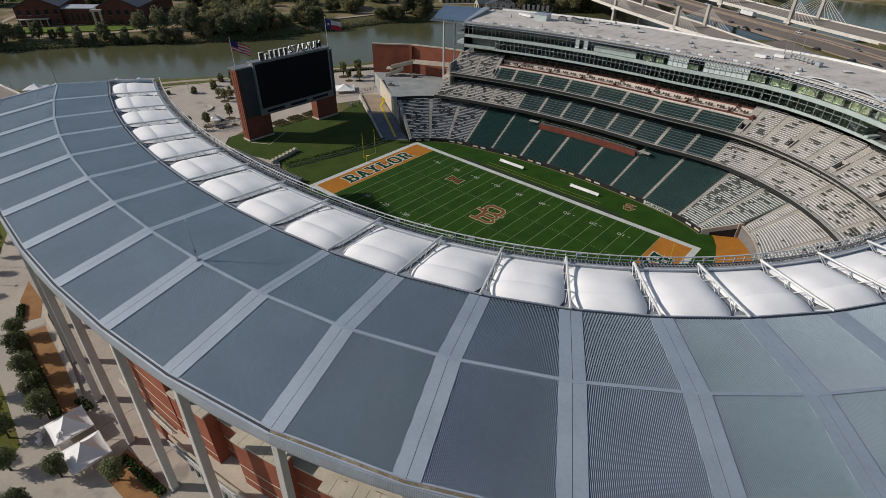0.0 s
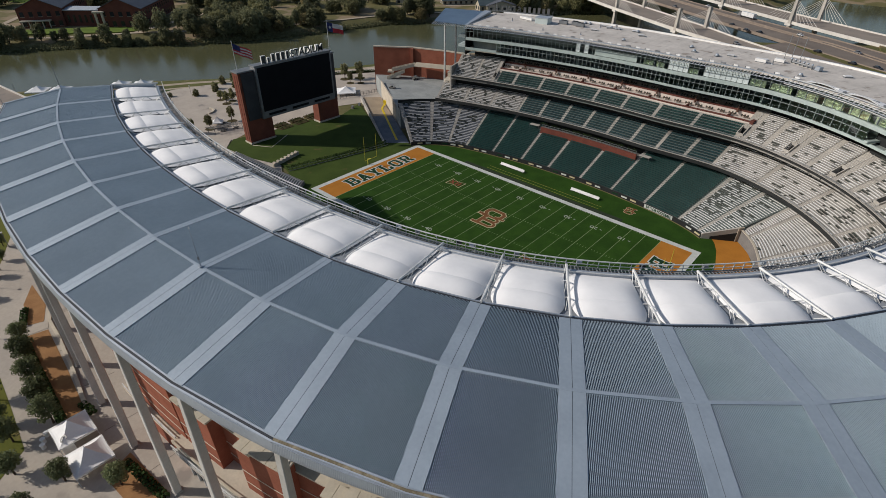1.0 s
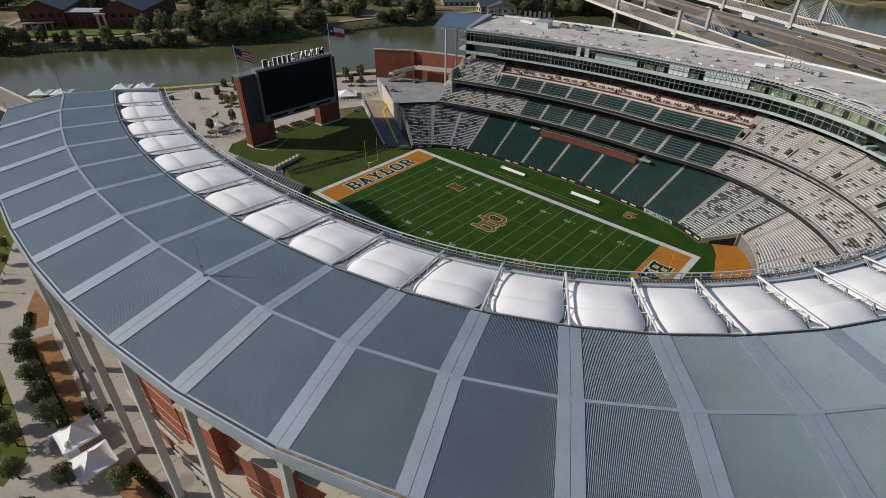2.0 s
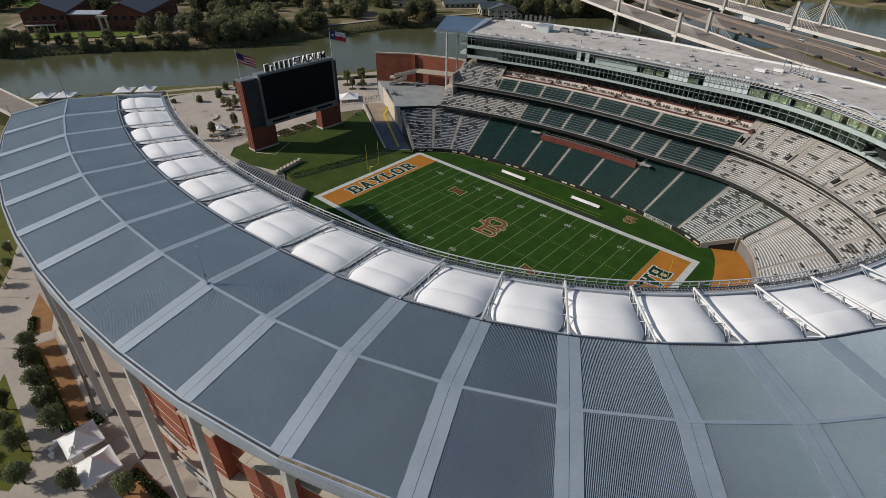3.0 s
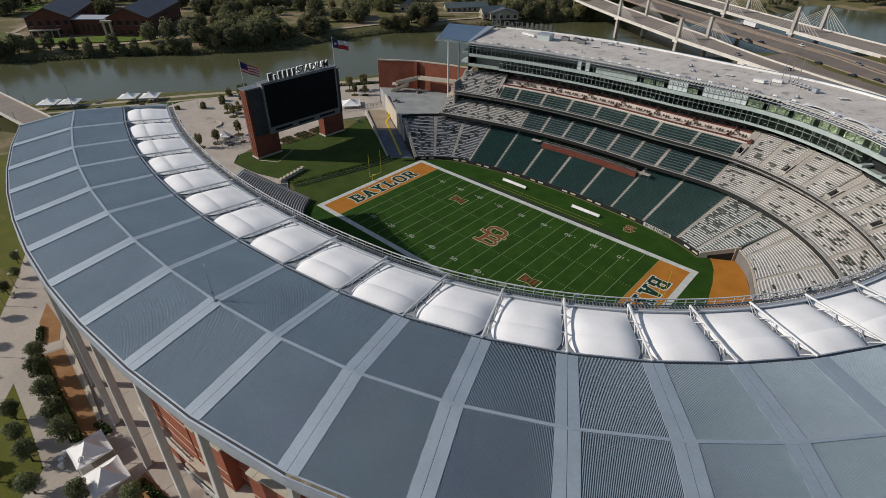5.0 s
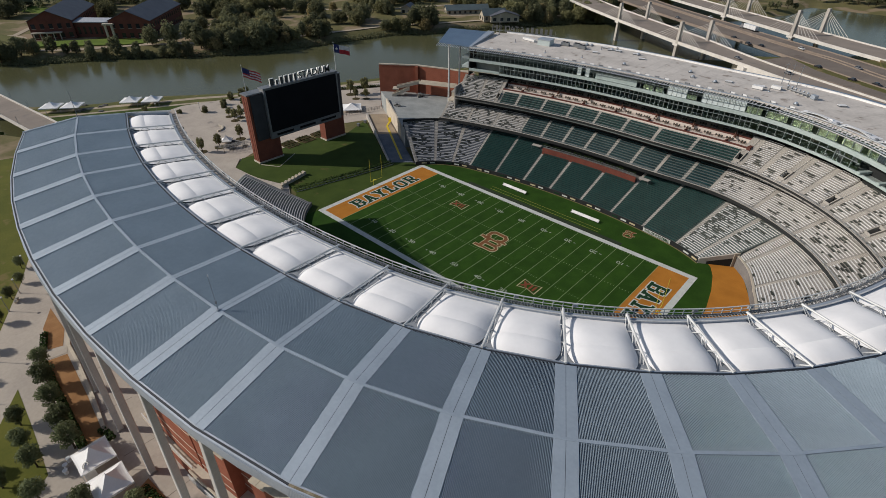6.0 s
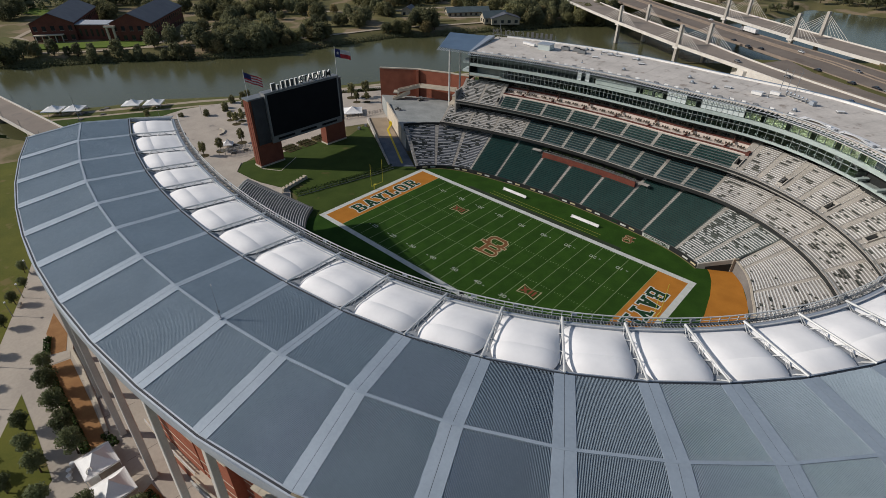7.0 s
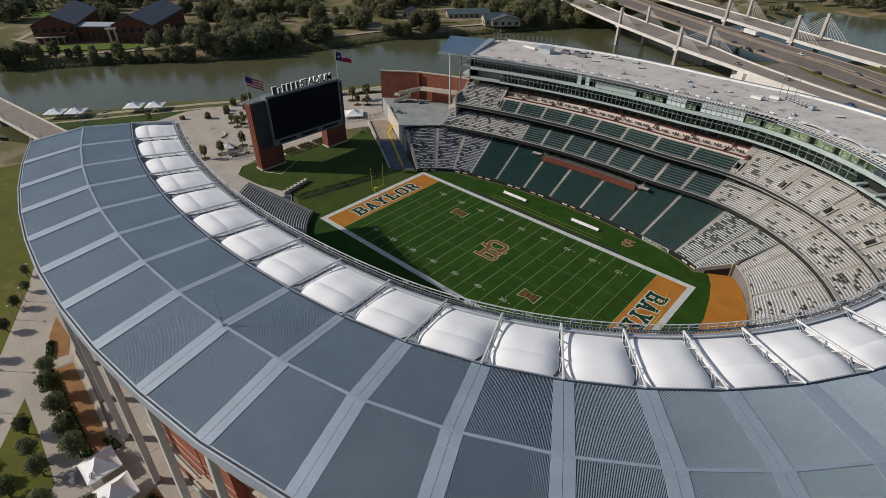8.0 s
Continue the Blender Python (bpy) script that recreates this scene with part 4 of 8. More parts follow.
for i in range(7):
    s = -38.0 + 11.6 * i
    ring_part("divider", s, s + 0.3, 12.35, 14.5, 24.6, 25.3, BRICK_DULL, loge)
WOOD = surface("dark_table_wood", (0.07, 0.045, 0.03), None, 1.0, 0.2, 0.6)
rng = random.Random(5)
for i in range(26):
    s = -43.5 + i * 3.15
    for d_, z in ((14.9, 24.6), (19.0, 25.9)):
        s2 = s + rng.uniform(-0.3, 0.3)
        x, y = bowl(s2, d_, 1, False)
        turn = -math.degrees(s2 / 192)
        t = thing("terrace_table", "small dark table with chairs on the terrace", "table", (x, y, z), group="terrace tables")
        part("tabletop", Build().box(x, y, z + 0.72, 1.9, 0.8, 0.06, turn), WOOD, t)
        part("pedestal", Build().box(x, y, z, 0.12, 0.12, 0.72, turn), STEEL_GREY, t)
        for dx, dy in ((-0.95, 0.55), (0.0, 0.75), (0.95, 0.55)):
            c = Build().box(x + dx, y + dy, z + 0.42, 0.55, 0.5, 0.09, turn).box(x + dx, y + dy + 0.24, z + 0.45, 0.55, 0.08, 0.5, turn)
            c.box(x + dx, y + dy, z, 0.1, 0.1, 0.42, turn)
            part("chair", c, SEAT_DARK, t)
for i in range(7):
    s = -37.0 + i * 11.6
    x, y = bowl(s, 16.3, 1, False)
    u = thing("folded_umbrella", "closed brown parasol beside the terrace tables", "parasol", (x, y, 24.6), group="terrace parasols")
    part("pole", Build().tube((x, y, 24.6), (x, y, 27.9), 0.04), STEEL_GREY, u)
    part("canopy", Build().tube((x, y, 25.6), (x, y, 27.8), 0.45, 0.06, 8), surface("brown_cloth", (0.13, 0.06, 0.04)) if i == 0 else bpy.data.materials["brown_cloth"], u)

# roof plant, vents, rail and lettering on the press roof
def roof_at(s, d):
    return bowl(s, d, 1, False)


ph = thing("plant_room", "pale grey metal plant room on the press roof", "plant room", (*roof_at(-37.5, 33), RZ))
x, y = roof_at(-37.5, 33)
part("body", Build().box(x, y, RZ, 5.6, 4.6, 2.2, 8), WHITE_PANEL, ph)
part("lid", Build().box(x, y, RZ + 2.2, 6.0, 5.0, 0.25, 8), FASCIA, ph)
part("door", Build().box(x - 1.5, y - 2.33, RZ, 1.1, 0.1, 2.1, 8), FASCIA, ph)
rng = random.Random(17)
for i in range(28):
    s_, d_ = rng.uniform(-50, 62), rng.uniform(17, 40)
    if i < 12:
        s_, d_ = -27 + rng.uniform(0, 20), 38 + rng.uniform(0, 5)
    x, y = roof_at(s_, d_)
    if i % 3 == 0:
        v = thing("roof_fan", "grey roof fan unit", "roof vent", (x, y, RZ), group="roof units")
        part("kerb", Build().box(x, y, RZ, 1.5, 1.2, 0.4, rng.uniform(0, 90)), STEEL_GREY, v)
        part("cowl", Build().tube((x, y, RZ + 0.35), (x, y, RZ + 0.9), 0.6, 0.45, 8), FASCIA, v)
    elif i % 3 == 1:
        v = thing("roof_pipe", "short dark vent pipe on the roof", "vent pipe", (x, y, RZ), group="roof pipes")
        part("pipe", Build().tube((x, y, RZ), (x, y, RZ + 0.9 + 0.6 * rng.random()), 0.16, 0.16, 6), STEEL_GREY, v)
        part("collar", Build().tube((x, y, RZ), (x, y, RZ + 0.25), 0.4, 0.3, 6), FASCIA, v)
    else:
        v = thing("roof_hatch", "low pale roof hatch", "roof hatch", (x, y, RZ), group="roof hatches")
        part("curb", Build().box(x, y, RZ, 2.2, 1.3, 0.45, rng.uniform(0, 40)), STEEL_GREY, v)
        part("lid", Build().box(x, y, RZ + 0.45, 2.3, 1.4, 0.1, rng.uniform(0, 40)), BENCH, v)
# a row of cowled flues and their fan box, and dark chillers beside the plant room
for i in range(6):
    x, y = 51.0 + 1.35 * i, 90.6 - 0.95 * i
    v = thing("roof_flue", "cowled grey flue in a row on the press roof", "flue", (x, y, RZ), group="roof flues")
    part("pipe", Build().tube((x, y, RZ), (x, y, RZ + 1.25), 0.26, 0.26, 8), STEEL_GREY, v)
    part("cowl", Build().tube((x, y, RZ + 1.2), (x, y, RZ + 1.5), 0.42, 0.20, 8), FASCIA, v)
    part("kerb", Build().box(x, y, RZ, 0.8, 0.8, 0.2, -35), CONCRETE, v)
v = thing("fan_box", "grey fan box at the end of the flues", "fan box", (59.9, 84.6, RZ))
part("casing", Build().box(59.9, 84.6, RZ + 0.3, 1.7, 1.4, 1.1, -35), FASCIA, v)
part("duct", Build().tube((58.6, 85.5, RZ + 0.8), (51.5, 89.6, RZ + 0.5), 0.22, 0.22, 8), STEEL_GREY, v)
part("frame", Build().box(59.9, 84.6, RZ, 1.6, 1.3, 0.3, -35), STEEL_GREY, v)
for x, y, w_ in ((-35.0, 92.3, 3.4), (-30.2, 93.6, 2.6), (-27.0, 92.4, 3.0)):
    v = thing("roof_chiller", "dark grey chiller with pipes on the press roof", "chiller", (x, y, RZ), group="roof chillers")
    part("casing", Build().box(x, y, RZ + 0.3, w_, 2.0, 1.1, 12), STEEL_GREY, v)
    part("fan", Build().tube((x - 0.6, y, RZ + 1.4), (x - 0.6, y, RZ + 1.65), 0.55, 0.55, 10), FASCIA_DARK, v)
    part("fan", Build().tube((x + 0.7, y, RZ + 1.4), (x + 0.7, y, RZ + 1.65), 0.55, 0.55, 10), FASCIA_DARK, v)
    part("skid", Build().box(x, y, RZ, w_ + 0.4, 2.2, 0.3, 12), CONCRETE_DARK, v)
for s_, d_, w_ in ((31.5, 25.0, 3.4), (34.5, 29.5, 3.0), (-45.5, 36.5, 3.6), (-43.0, 35.0, 3.0)):
    x, y = roof_at(s_, d_)
    v = thing("air_unit", "long white air handling unit on the roof", "air unit", (x, y, RZ), group="air units")
    part("casing", Build().box(x, y, RZ + 0.25, w_, 1.4, 0.9, -6), BENCH, v)
    part("frame", Build().box(x, y, RZ, w_ - 0.4, 1.2, 0.25, -6), STEEL_GREY, v)
for i in range(3):
    x, y = roof_at(33.5 + 1.6 * i, 36.0)
    v = thing("roof_aerial_pole", "tall thin dark pole behind the press roof", "pole", (x, y, RZ), group="roof poles")
    part("pole", Build().tube((x, y, RZ), (x, y, RZ + 7.6), 0.12, 0.08, 6), STEEL_GREY, v)
    part("arm", Build().box(x, y, RZ + 6.7, 1.4, 0.1, 0.1, 20), STEEL_GREY, v)
hp = thing("roof_flagpole", "thin mast at the end of the press roof", "mast", (*roof_at(-55, 41), RZ))
x, y = roof_at(-57, 41)
part("pole", Build().tube((x, y, RZ), (x, y, RZ + 8.6), 0.12, 0.06, 6), STEEL_GREY, hp)
part("foot", Build().box(x, y, RZ, 0.6, 0.6, 0.3), STEEL_GREY, hp)
# snow-fence style front rail with small boxes
for i in range(38):
    s_ = -58 + i * 3.1
    x, y = roof_at(s_, 13.4)
    v = thing("rail_post", "short grey anchor post on the roof edge", "anchor post", (x, y, RZ), group="roof anchor posts")
    part("post", Build().box(x, y, RZ, 0.25, 0.25, 0.7), STEEL_GREY, v)
    part("box", Build().box(x + 0.8, y, RZ + 0.25, 1.5, 0.35, 0.45, -math.degrees(s_ / 192)), BENCH if i % 3 else STEEL_GREY, v)
# white cushions where the canopy meets the press roof
for i in range(4):
    s0_ = 43.0 + 6.4 * i
    b = Build()
    rows = []
    for j in range(9):
        v_ = j / 8
        rows.append([(*roof_at(s0_ + 5.9 * f / 10, 12.9 + 3.6 * v_), RZ + 0.02 + 0.85 * math.sin(math.pi * f / 10) ** 0.8 * (1 - v_ ** 2)) for f in range(11)])
    b.sweep(rows, closed=False)
    t = thing("canopy_membrane", "white fabric cushion at the press roof edge", "canopy membrane", rows[0][4], group="canopy membranes")
    part("membrane", b, MEMBRANE, t, smooth=True)
    part("frame", pipe([rows[0][f] for f in range(11)], 0.1), STEEL_WHITE, t)
    x, y = roof_at(s0_ + 6.15, 13.6)
    a_ = thing("edge_anchor", "grey steel anchor between the fabric cushions", "anchor", (x, y, RZ), group="edge anchors")
    part("base", Build().box(x, y, RZ, 0.7, 0.9, 0.5, -15), STEEL_GREY, a_)
    part("strut", Build().tube((x, y, RZ + 0.4), (*roof_at(s0_ + 6.3, 10.4), RZ - 0.2), 0.14, n=6), STEEL_WHITE, a_)
for d_, z_ in ((10.6, RZ - 0.1), (9.8, RZ - 0.9), (11.6, RZ + 0.5)):
    rt = thing("edge_truss_tube", "white steel tube curving along the roof edge", "truss", (*roof_at(55, d_), z_), group="edge tubes")
    part("tube", pipe([(*roof_at(41 + 2 * k, d_), z_) for k in range(18)], 0.09), STEEL_WHITE, rt)

# free-standing letters on a frame along the back of the roof, seen from behind
sg = thing("roof_letters", "row of grey sign letters on a frame, seen from behind", "sign", (-61.0, 98.0, RZ))
LETTER_BACK = surface("letter_back", (0.13, 0.13, 0.13), (0.09, 0.09, 0.09), 2.0, 0.4, 0.6)


def sign_at(v):
    return Vector((-75.5 + 29.5 * v, 93.2 + 9.6 * v))


ang = math.atan2(9.6, 29.5)
word = "STADIUM"
for i, ch in enumerate(word[::-1]):
    cu = bpy.data.curves.new("letter", "FONT")
    cu.body = ch
    cu.size = 3.4
    cu.extrude = 0.12
    ob = bpy.data.objects.new("letter", cu)
    bpy.context.scene.collection.objects.link(ob)
    dg = bpy.context.evaluated_depsgraph_get()
    me = bpy.data.meshes.new_from_object(ob.evaluated_get(dg))
    bpy.data.objects.remove(ob)
    p = sign_at(0.02 + 0.068 * i)
    me.transform(Matrix.Translation((p.x + 2.0, p.y + 0.65, RZ + 0.7)) @ Matrix.Rotation(ang + math.pi, 4, "Z") @ Matrix.Rotation(math.pi / 2, 4, "X"))
    lt = bpy.data.objects.new("letter", me)
    bpy.context.scene.collection.objects.link(lt)
    me.materials.clear()
    me.materials.append(LETTER_BACK)
    lt.parent = sg
    lt.matrix_parent_inverse = sg.matrix_world.inverted()
for i in range(6):
    p = sign_at(0.56 + 0.07 * i)
    part("bar", Build().box(p.x, p.y, RZ + 0.7, 1.2, 0.25, 2.5 if i % 2 else 2.2, math.degrees(ang)), LETTER_BACK, sg, "plain bar in place of a letter")
for k in (0.6,):
    part("rail", Build().tube((*sign_at(0.0), RZ + k), (*sign_at(0.98), RZ + k), 0.12, n=6), STEEL_GREY, sg)
for i in range(15):
    p = sign_at(0.01 + 0.069 * i)
    part("post", Build().tube((*p, RZ - 0.4), (*p, RZ + 2.4), 0.07, n=6), STEEL_GREY, sg)


# ---- the field ----
YD = 0.9144
TURF = surface("turf", (0.0265, 0.068, 0.0075), (0.0185, 0.050, 0.0055), 5.0, 0.5, 0.85, amount=0.6)
TURF_B = surface("turf_light", (0.029, 0.073, 0.008), (0.020, 0.054, 0.006), 5.0, 0.5, 0.85, amount=0.6)
PAINT_WHITE = surface("white_field_paint", (0.56, 0.57, 0.54), (0.44, 0.46, 0.42), 2.0, 0.2, 0.85)
LINE = surface("yard_line_paint", (0.26, 0.32, 0.17), (0.20, 0.27, 0.13), 2.0, 0.2, 0.85)
ORANGE = surface("orange_field_paint", (0.43, 0.175, 0.028), (0.35, 0.14, 0.022), 4.0, 0.3, 0.85)
GREEN_PAINT = surface("green_field_paint", (0.013, 0.045, 0.02), None, 2.0, 0.3, 0.85)


def plate(x0, y0, x1, y1, z0, z1):
    return Build().hexa([(x0, y0, z0), (x1, y0, z0), (x1, y1, z0), (x0, y1, z0)], [(x0, y0, z1), (x1, y0, z1), (x1, y1, z1), (x0, y1, z1)])


fld = thing("football_field", "mown green turf field with white and orange markings", "field", (0, 0, 0), kind="structure")
X6, Y6 = 60 * YD, 26.667 * YD
# the turf apron that reaches to the walls
ap = Build()
edge = [bowl(s, -20.9) for s in spread(-68.1, 50.0)] + [bowl(50.5, -8.7)]
south = [bowl(s, south_front(s) - 0.2) for s in spread(54, 86)]
near_edge = [bowl(s, -17.4) for s in spread(-68.1, 50.0)] + [bowl(50.5, -8.7)]
poly = edge + south + [(x, -y) for x, y in (near_edge + south)[::-1]]
ap.prism(poly[::-1], -0.30, 0.0)
part("apron", ap, TURF, fld)
orange_in = [(55.9, 36.2), (57.6, 34.2), (59.5, 30.4), (61.6, 23.3), (63.5, 13.6), (64.3, 0.0)]
orange_out = [bowl(51.0, -9.0), bowl(53.0, south_front(53.0) - 0.3), bowl(58.5, south_front(58.5) - 0.3), bowl(67.0, south_front(67.0) - 0.3), bowl(80.0, south_front(80) - 0.3), (77.3, 0.0)]
for f in (1, -1):
    a, c = [(x, f * y) for x, y in orange_in], [(x, f * y) for x, y in orange_out]
    part("south_apron", Build().slab(*((a, c) if f > 0 else (c, a)), -0.1, 0.022), ORANGE, fld, "plain orange ground behind the end zone")
for i in range(20):
    x = -50 * YD + i * 5 * YD
    part("turf_band", plate(x, -Y6, x + 5 * YD, Y6, -0.1, 0.02), TURF if i % 2 else TURF_B, fld)
for sx in (-1, 1):
    part("end_zone", plate(min(sx * 50 * YD, sx * X6), -Y6, max(sx * 50 * YD, sx * X6), Y6, -0.1, 0.03), ORANGE, fld, "orange end zone")
    part("border", plate(min(sx * X6, sx * (X6 + 1.83)), -Y6 - 1.83, max(sx * X6, sx * (X6 + 1.83)), Y6 + 1.83, -0.1, 0.032), PAINT_WHITE, fld, "broad white border")
    part("border", plate(-X6, min(sx * Y6, sx * (Y6 + 1.83)), X6, max(sx * Y6, sx * (Y6 + 1.83)), -0.1, 0.032), PAINT_WHITE, fld, "broad white border")
for i in range(21):
    x = (-50 + 5 * i) * YD
    part("yard_line", plate(x - 0.065, -Y6, x + 0.065, Y6, -0.05, 0.04), LINE, fld)
b = Build()
for i in range(1, 100):
    if i % 5:
        x = (-50 + i) * YD
        for y in (-Y6 + 0.3, -6.1, 6.1, Y6 - 0.3):
            b.hexa([(x - 0.05, y - 0.3, 0.0), (x + 0.05, y - 0.3, 0.0), (x + 0.05, y + 0.3, 0.0), (x - 0.05, y + 0.3, 0.0)], [(x - 0.05, y - 0.3, 0.04), (x + 0.05, y - 0.3, 0.04), (x + 0.05, y + 0.3, 0.04), (x - 0.05, y + 0.3, 0.04)])
tagged(part("hash_marking", b, LINE, fld), kind="stuff")


def writing(name, text, size, thick, material, parent, m, wide=1.0, grow=0.0, label=""):
    """Lettering from the built-in font as a mesh, its middle at the pose m."""
    cu = bpy.data.curves.new(name, "FONT")
    cu.body, cu.size, cu.extrude, cu.offset = text, size, thick, grow
    cu.align_x, cu.align_y, cu.resolution_u = "CENTER", "CENTER", 3
    tmp = bpy.data.objects.new(name, cu)
    scene.collection.objects.link(tmp)
    dg = bpy.context.evaluated_depsgraph_get()
    me = bpy.data.meshes.new_from_object(tmp.evaluated_get(dg))
    bpy.data.objects.remove(tmp)
    me.transform(m @ Matrix.Diagonal((wide, 1, 1, 1)))
    me.materials.clear()
    me.materials.append(material)
    ob = new(name, me)
    if parent is not None:
        ob.parent = parent
        if parent.parent is None:
            ob.matrix_parent_inverse = parent.matrix_basis.inverted()
    return tagged(ob, label)


NUMBER_PAINT = surface("yard_number_paint", (0.42, 0.45, 0.38), (0.32, 0.36, 0.28), 2.0, 0.2, 0.85)
for i, n in enumerate(("10", "20", "30", "40", "50", "40", "30", "20", "10")):
    x = (-40 + 10 * i) * YD
    for f in (-1, 1):
        writing("yard_number", n, 2.0, 0.02, NUMBER_PAINT, fld, pose(x, f * 17.6, 0.03, 0, 0, 180 if f > 0 else 0), 1.3, 0.0)
        if n != "50":
            # the small arrow beside the number points to the nearer goal line
            d_ = math.copysign(1, x)
            tip = [(x + d_ * 2.0, f * 17.9), (x + d_ * 2.0, f * 17.5), (x + d_ * 2.75, f * 17.7)]
            part("yard_arrow", Build().prism(tip if f * d_ < 0 else tip[::-1], 0.01, 0.05), NUMBER_PAINT, fld)


def box_(x0, y0, x1, y1):
    return ((x0, y0), (x1, y0), (x1, y1), (x0, y1))


# strokes of slab-serif capitals in a unit cell
GLYPHS = {
    "B": (box_(0.1, 0, 0.38, 1), box_(0, 0.85, 0.82, 1), box_(0.3, 0.43, 0.84, 0.57), box_(0, 0, 0.84, 0.15), box_(0.68, 0.56, 0.95, 0.9), box_(0.7, 0.1, 1.0, 0.46)),
    "A": (((0.08, 0), (0.34, 0), (0.64, 1), (0.36, 1)), ((0.66, 0), (0.92, 0), (0.64, 1), (0.36, 1)), box_(0.24, 0.24, 0.76, 0.38), box_(-0.06, 0, 0.42, 0.15), box_(0.58, 0, 1.06, 0.15)),
    "Y": (box_(0.37, 0, 0.63, 0.5), ((0.37, 0.42), (0.63, 0.5), (0.34, 1), (0.06, 1)), ((0.37, 0.5), (0.63, 0.42), (0.94, 1), (0.66, 1)), box_(-0.05, 0.86, 0.44, 1), box_(0.56, 0.86, 1.05, 1), box_(0.2, 0, 0.8, 0.15)),
    "L": (box_(0.12, 0, 0.4, 1), box_(0, 0, 1, 0.16), box_(0.76, 0.1, 1, 0.4), box_(0, 0.86, 0.54, 1)),
    "O": (box_(0.2, 0.84, 0.8, 1), box_(0.2, 0, 0.8, 0.16), box_(0, 0.18, 0.27, 0.82), box_(0.73, 0.18, 1, 0.82), ((0, 0.8), (0.27, 0.76), (0.34, 0.84), (0.2, 1)), ((0.66, 0.84), (0.73, 0.76), (1, 0.8), (0.8, 1)), ((0.2, 0), (0.34, 0.16), (0.27, 0.24), (0, 0.2)), ((0.8, 0), (1, 0.2), (0.73, 0.24), (0.66, 0.16))),
    "R": (box_(0.1, 0, 0.38, 1), box_(0, 0.85, 0.82, 1), box_(0.3, 0.42, 0.84, 0.56), box_(0.68, 0.52, 0.95, 0.9), ((0.46, 0.46), (0.74, 0.46), (0.98, 0.05), (0.7, 0.05)), box_(-0.02, 0, 0.5, 0.15), box_(0.64, 0, 1.06, 0.15)),
}


def slab_word(word, wide, tall, gap, grow, z):
    """Flat strokes of a word, centred on its own origin and grown at the edges."""
    b = Build()
    x = -(len(word) * wide + (len(word) - 1) * gap) / 2
    for ch in word:
        for k, quad in enumerate(GLYPHS[ch]):
            c = [Vector((x + px * wide, (py - 0.5) * tall)) for px, py in quad]
            if grow:
                out = []
                for i, v in enumerate(c):
                    e0, e1 = (v - c[i - 1]).normalized(), (c[(i + 1) % 4] - v).normalized()
                    n0, n1 = Vector((e0.y, -e0.x)), Vector((e1.y, -e1.x))
                    out.append(v + (n0 + n1) * (grow / max(0.5, 1 + n0.dot(n1))))
                c = out
            top = [(v.x, v.y, z + 0.002 * k) for v in c]
            b.hexa([(v.x, v.y, z - 0.03) for v in c], top)
        x += wide + gap
    return b


for sx, turn in ((-1, 90), (1, -90)):
    for grow, mt, z in ((0.34, PAINT_WHITE, 0.045), (0.0, GREEN_PAINT, 0.07)):
        b = slab_word("BAYLOR", 4.45, 5.6, 0.78, grow, z)
        m = pose(sx * 55.0 * YD, 0, 0, 0, 0, turn)
        b.v = [tuple(m @ Vector(v)) for v in b.v]
        part("end_zone_lettering", b, mt, fld)


RUST_PAINT = surface("rust_field_paint", (0.20, 0.085, 0.035), (0.15, 0.065, 0.028), 2.0, 0.3, 0.85)
CREAM_PAINT = surface("cream_field_paint", (0.50, 0.43, 0.27), (0.42, 0.36, 0.22), 2.0, 0.3, 0.85)


def emblem(x, y, k, turn):
    """Interlocking block emblem in orange with pale edges, as plain shapes."""
    m = pose(x, y, 0, 0, 0, turn)

    def loop(x0, y0, x1, y1, cut):
        return [(x0 + cut, y0), (x1 - cut, y0), (x1, y0 + cut), (x1, y1 - cut), (x1 - cut, y1), (x0 + cut, y1), (x0, y1 - cut), (x0, y0 + cut)]

    # three bent bands and their serifs: the arch, the two bowls below it
    bands = ((-3.4, 0.6, 3.6, 5.4, 1.4, 1.15, (0,)), (-1.9, -2.0, 3.8, 1.0, 1.0, 0.8, ()), (-1.9, -5.0, 4.4, -1.5, 1.2, 0.85, ()))
    serifs = ((-4.5, 0.2, -1.0, 1.2), (1.2, 0.9, 4.6, 1.7), (-3.3, -5.2, -0.6, -4.2), (-3.0, -0.1, -0.6, 0.8), (-1.9, -4.6, -0.7, 0.5))
    for grow, mt, z in ((0.24, CREAM_PAINT, 0.05), (0.0, RUST_PAINT, 0.10)):
        b = Build()
        for q_, (x0, y0, x1, y1, cut, w, gaps) in enumerate(bands):
            out = loop(x0 - grow, y0 - grow, x1 + grow, y1 + grow, cut)
            inn = loop(x0 + w + grow, y0 + w + grow, x1 - w - grow, y1 - w - grow, cut * 0.4)
            for i in range(8):
                if i in gaps:
                    continue
                quad = [out[i], out[(i + 1) % 8], inn[(i + 1) % 8], inn[i]]
                c = [m @ Vector((px * k, py * k, z + 0.003 * q_)) for px, py in quad]
                b.hexa([v - Vector((0, 0, 0.04)) for v in c], c)
        for q_, (x0, y0, x1, y1) in enumerate(serifs):
            quad = ((x0 - grow, y0 - grow), (x1 + grow, y0 - grow), (x1 + grow, y1 + grow), (x0 - grow, y1 + grow))
            c = [m @ Vector((px * k, py * k, z + 0.012 + 0.003 * q_)) for px, py in quad]
            b.hexa([v - Vector((0, 0, 0.04)) for v in c], c)
        part("emblem", b, mt, fld, "rust-brown block emblem with cream edges")


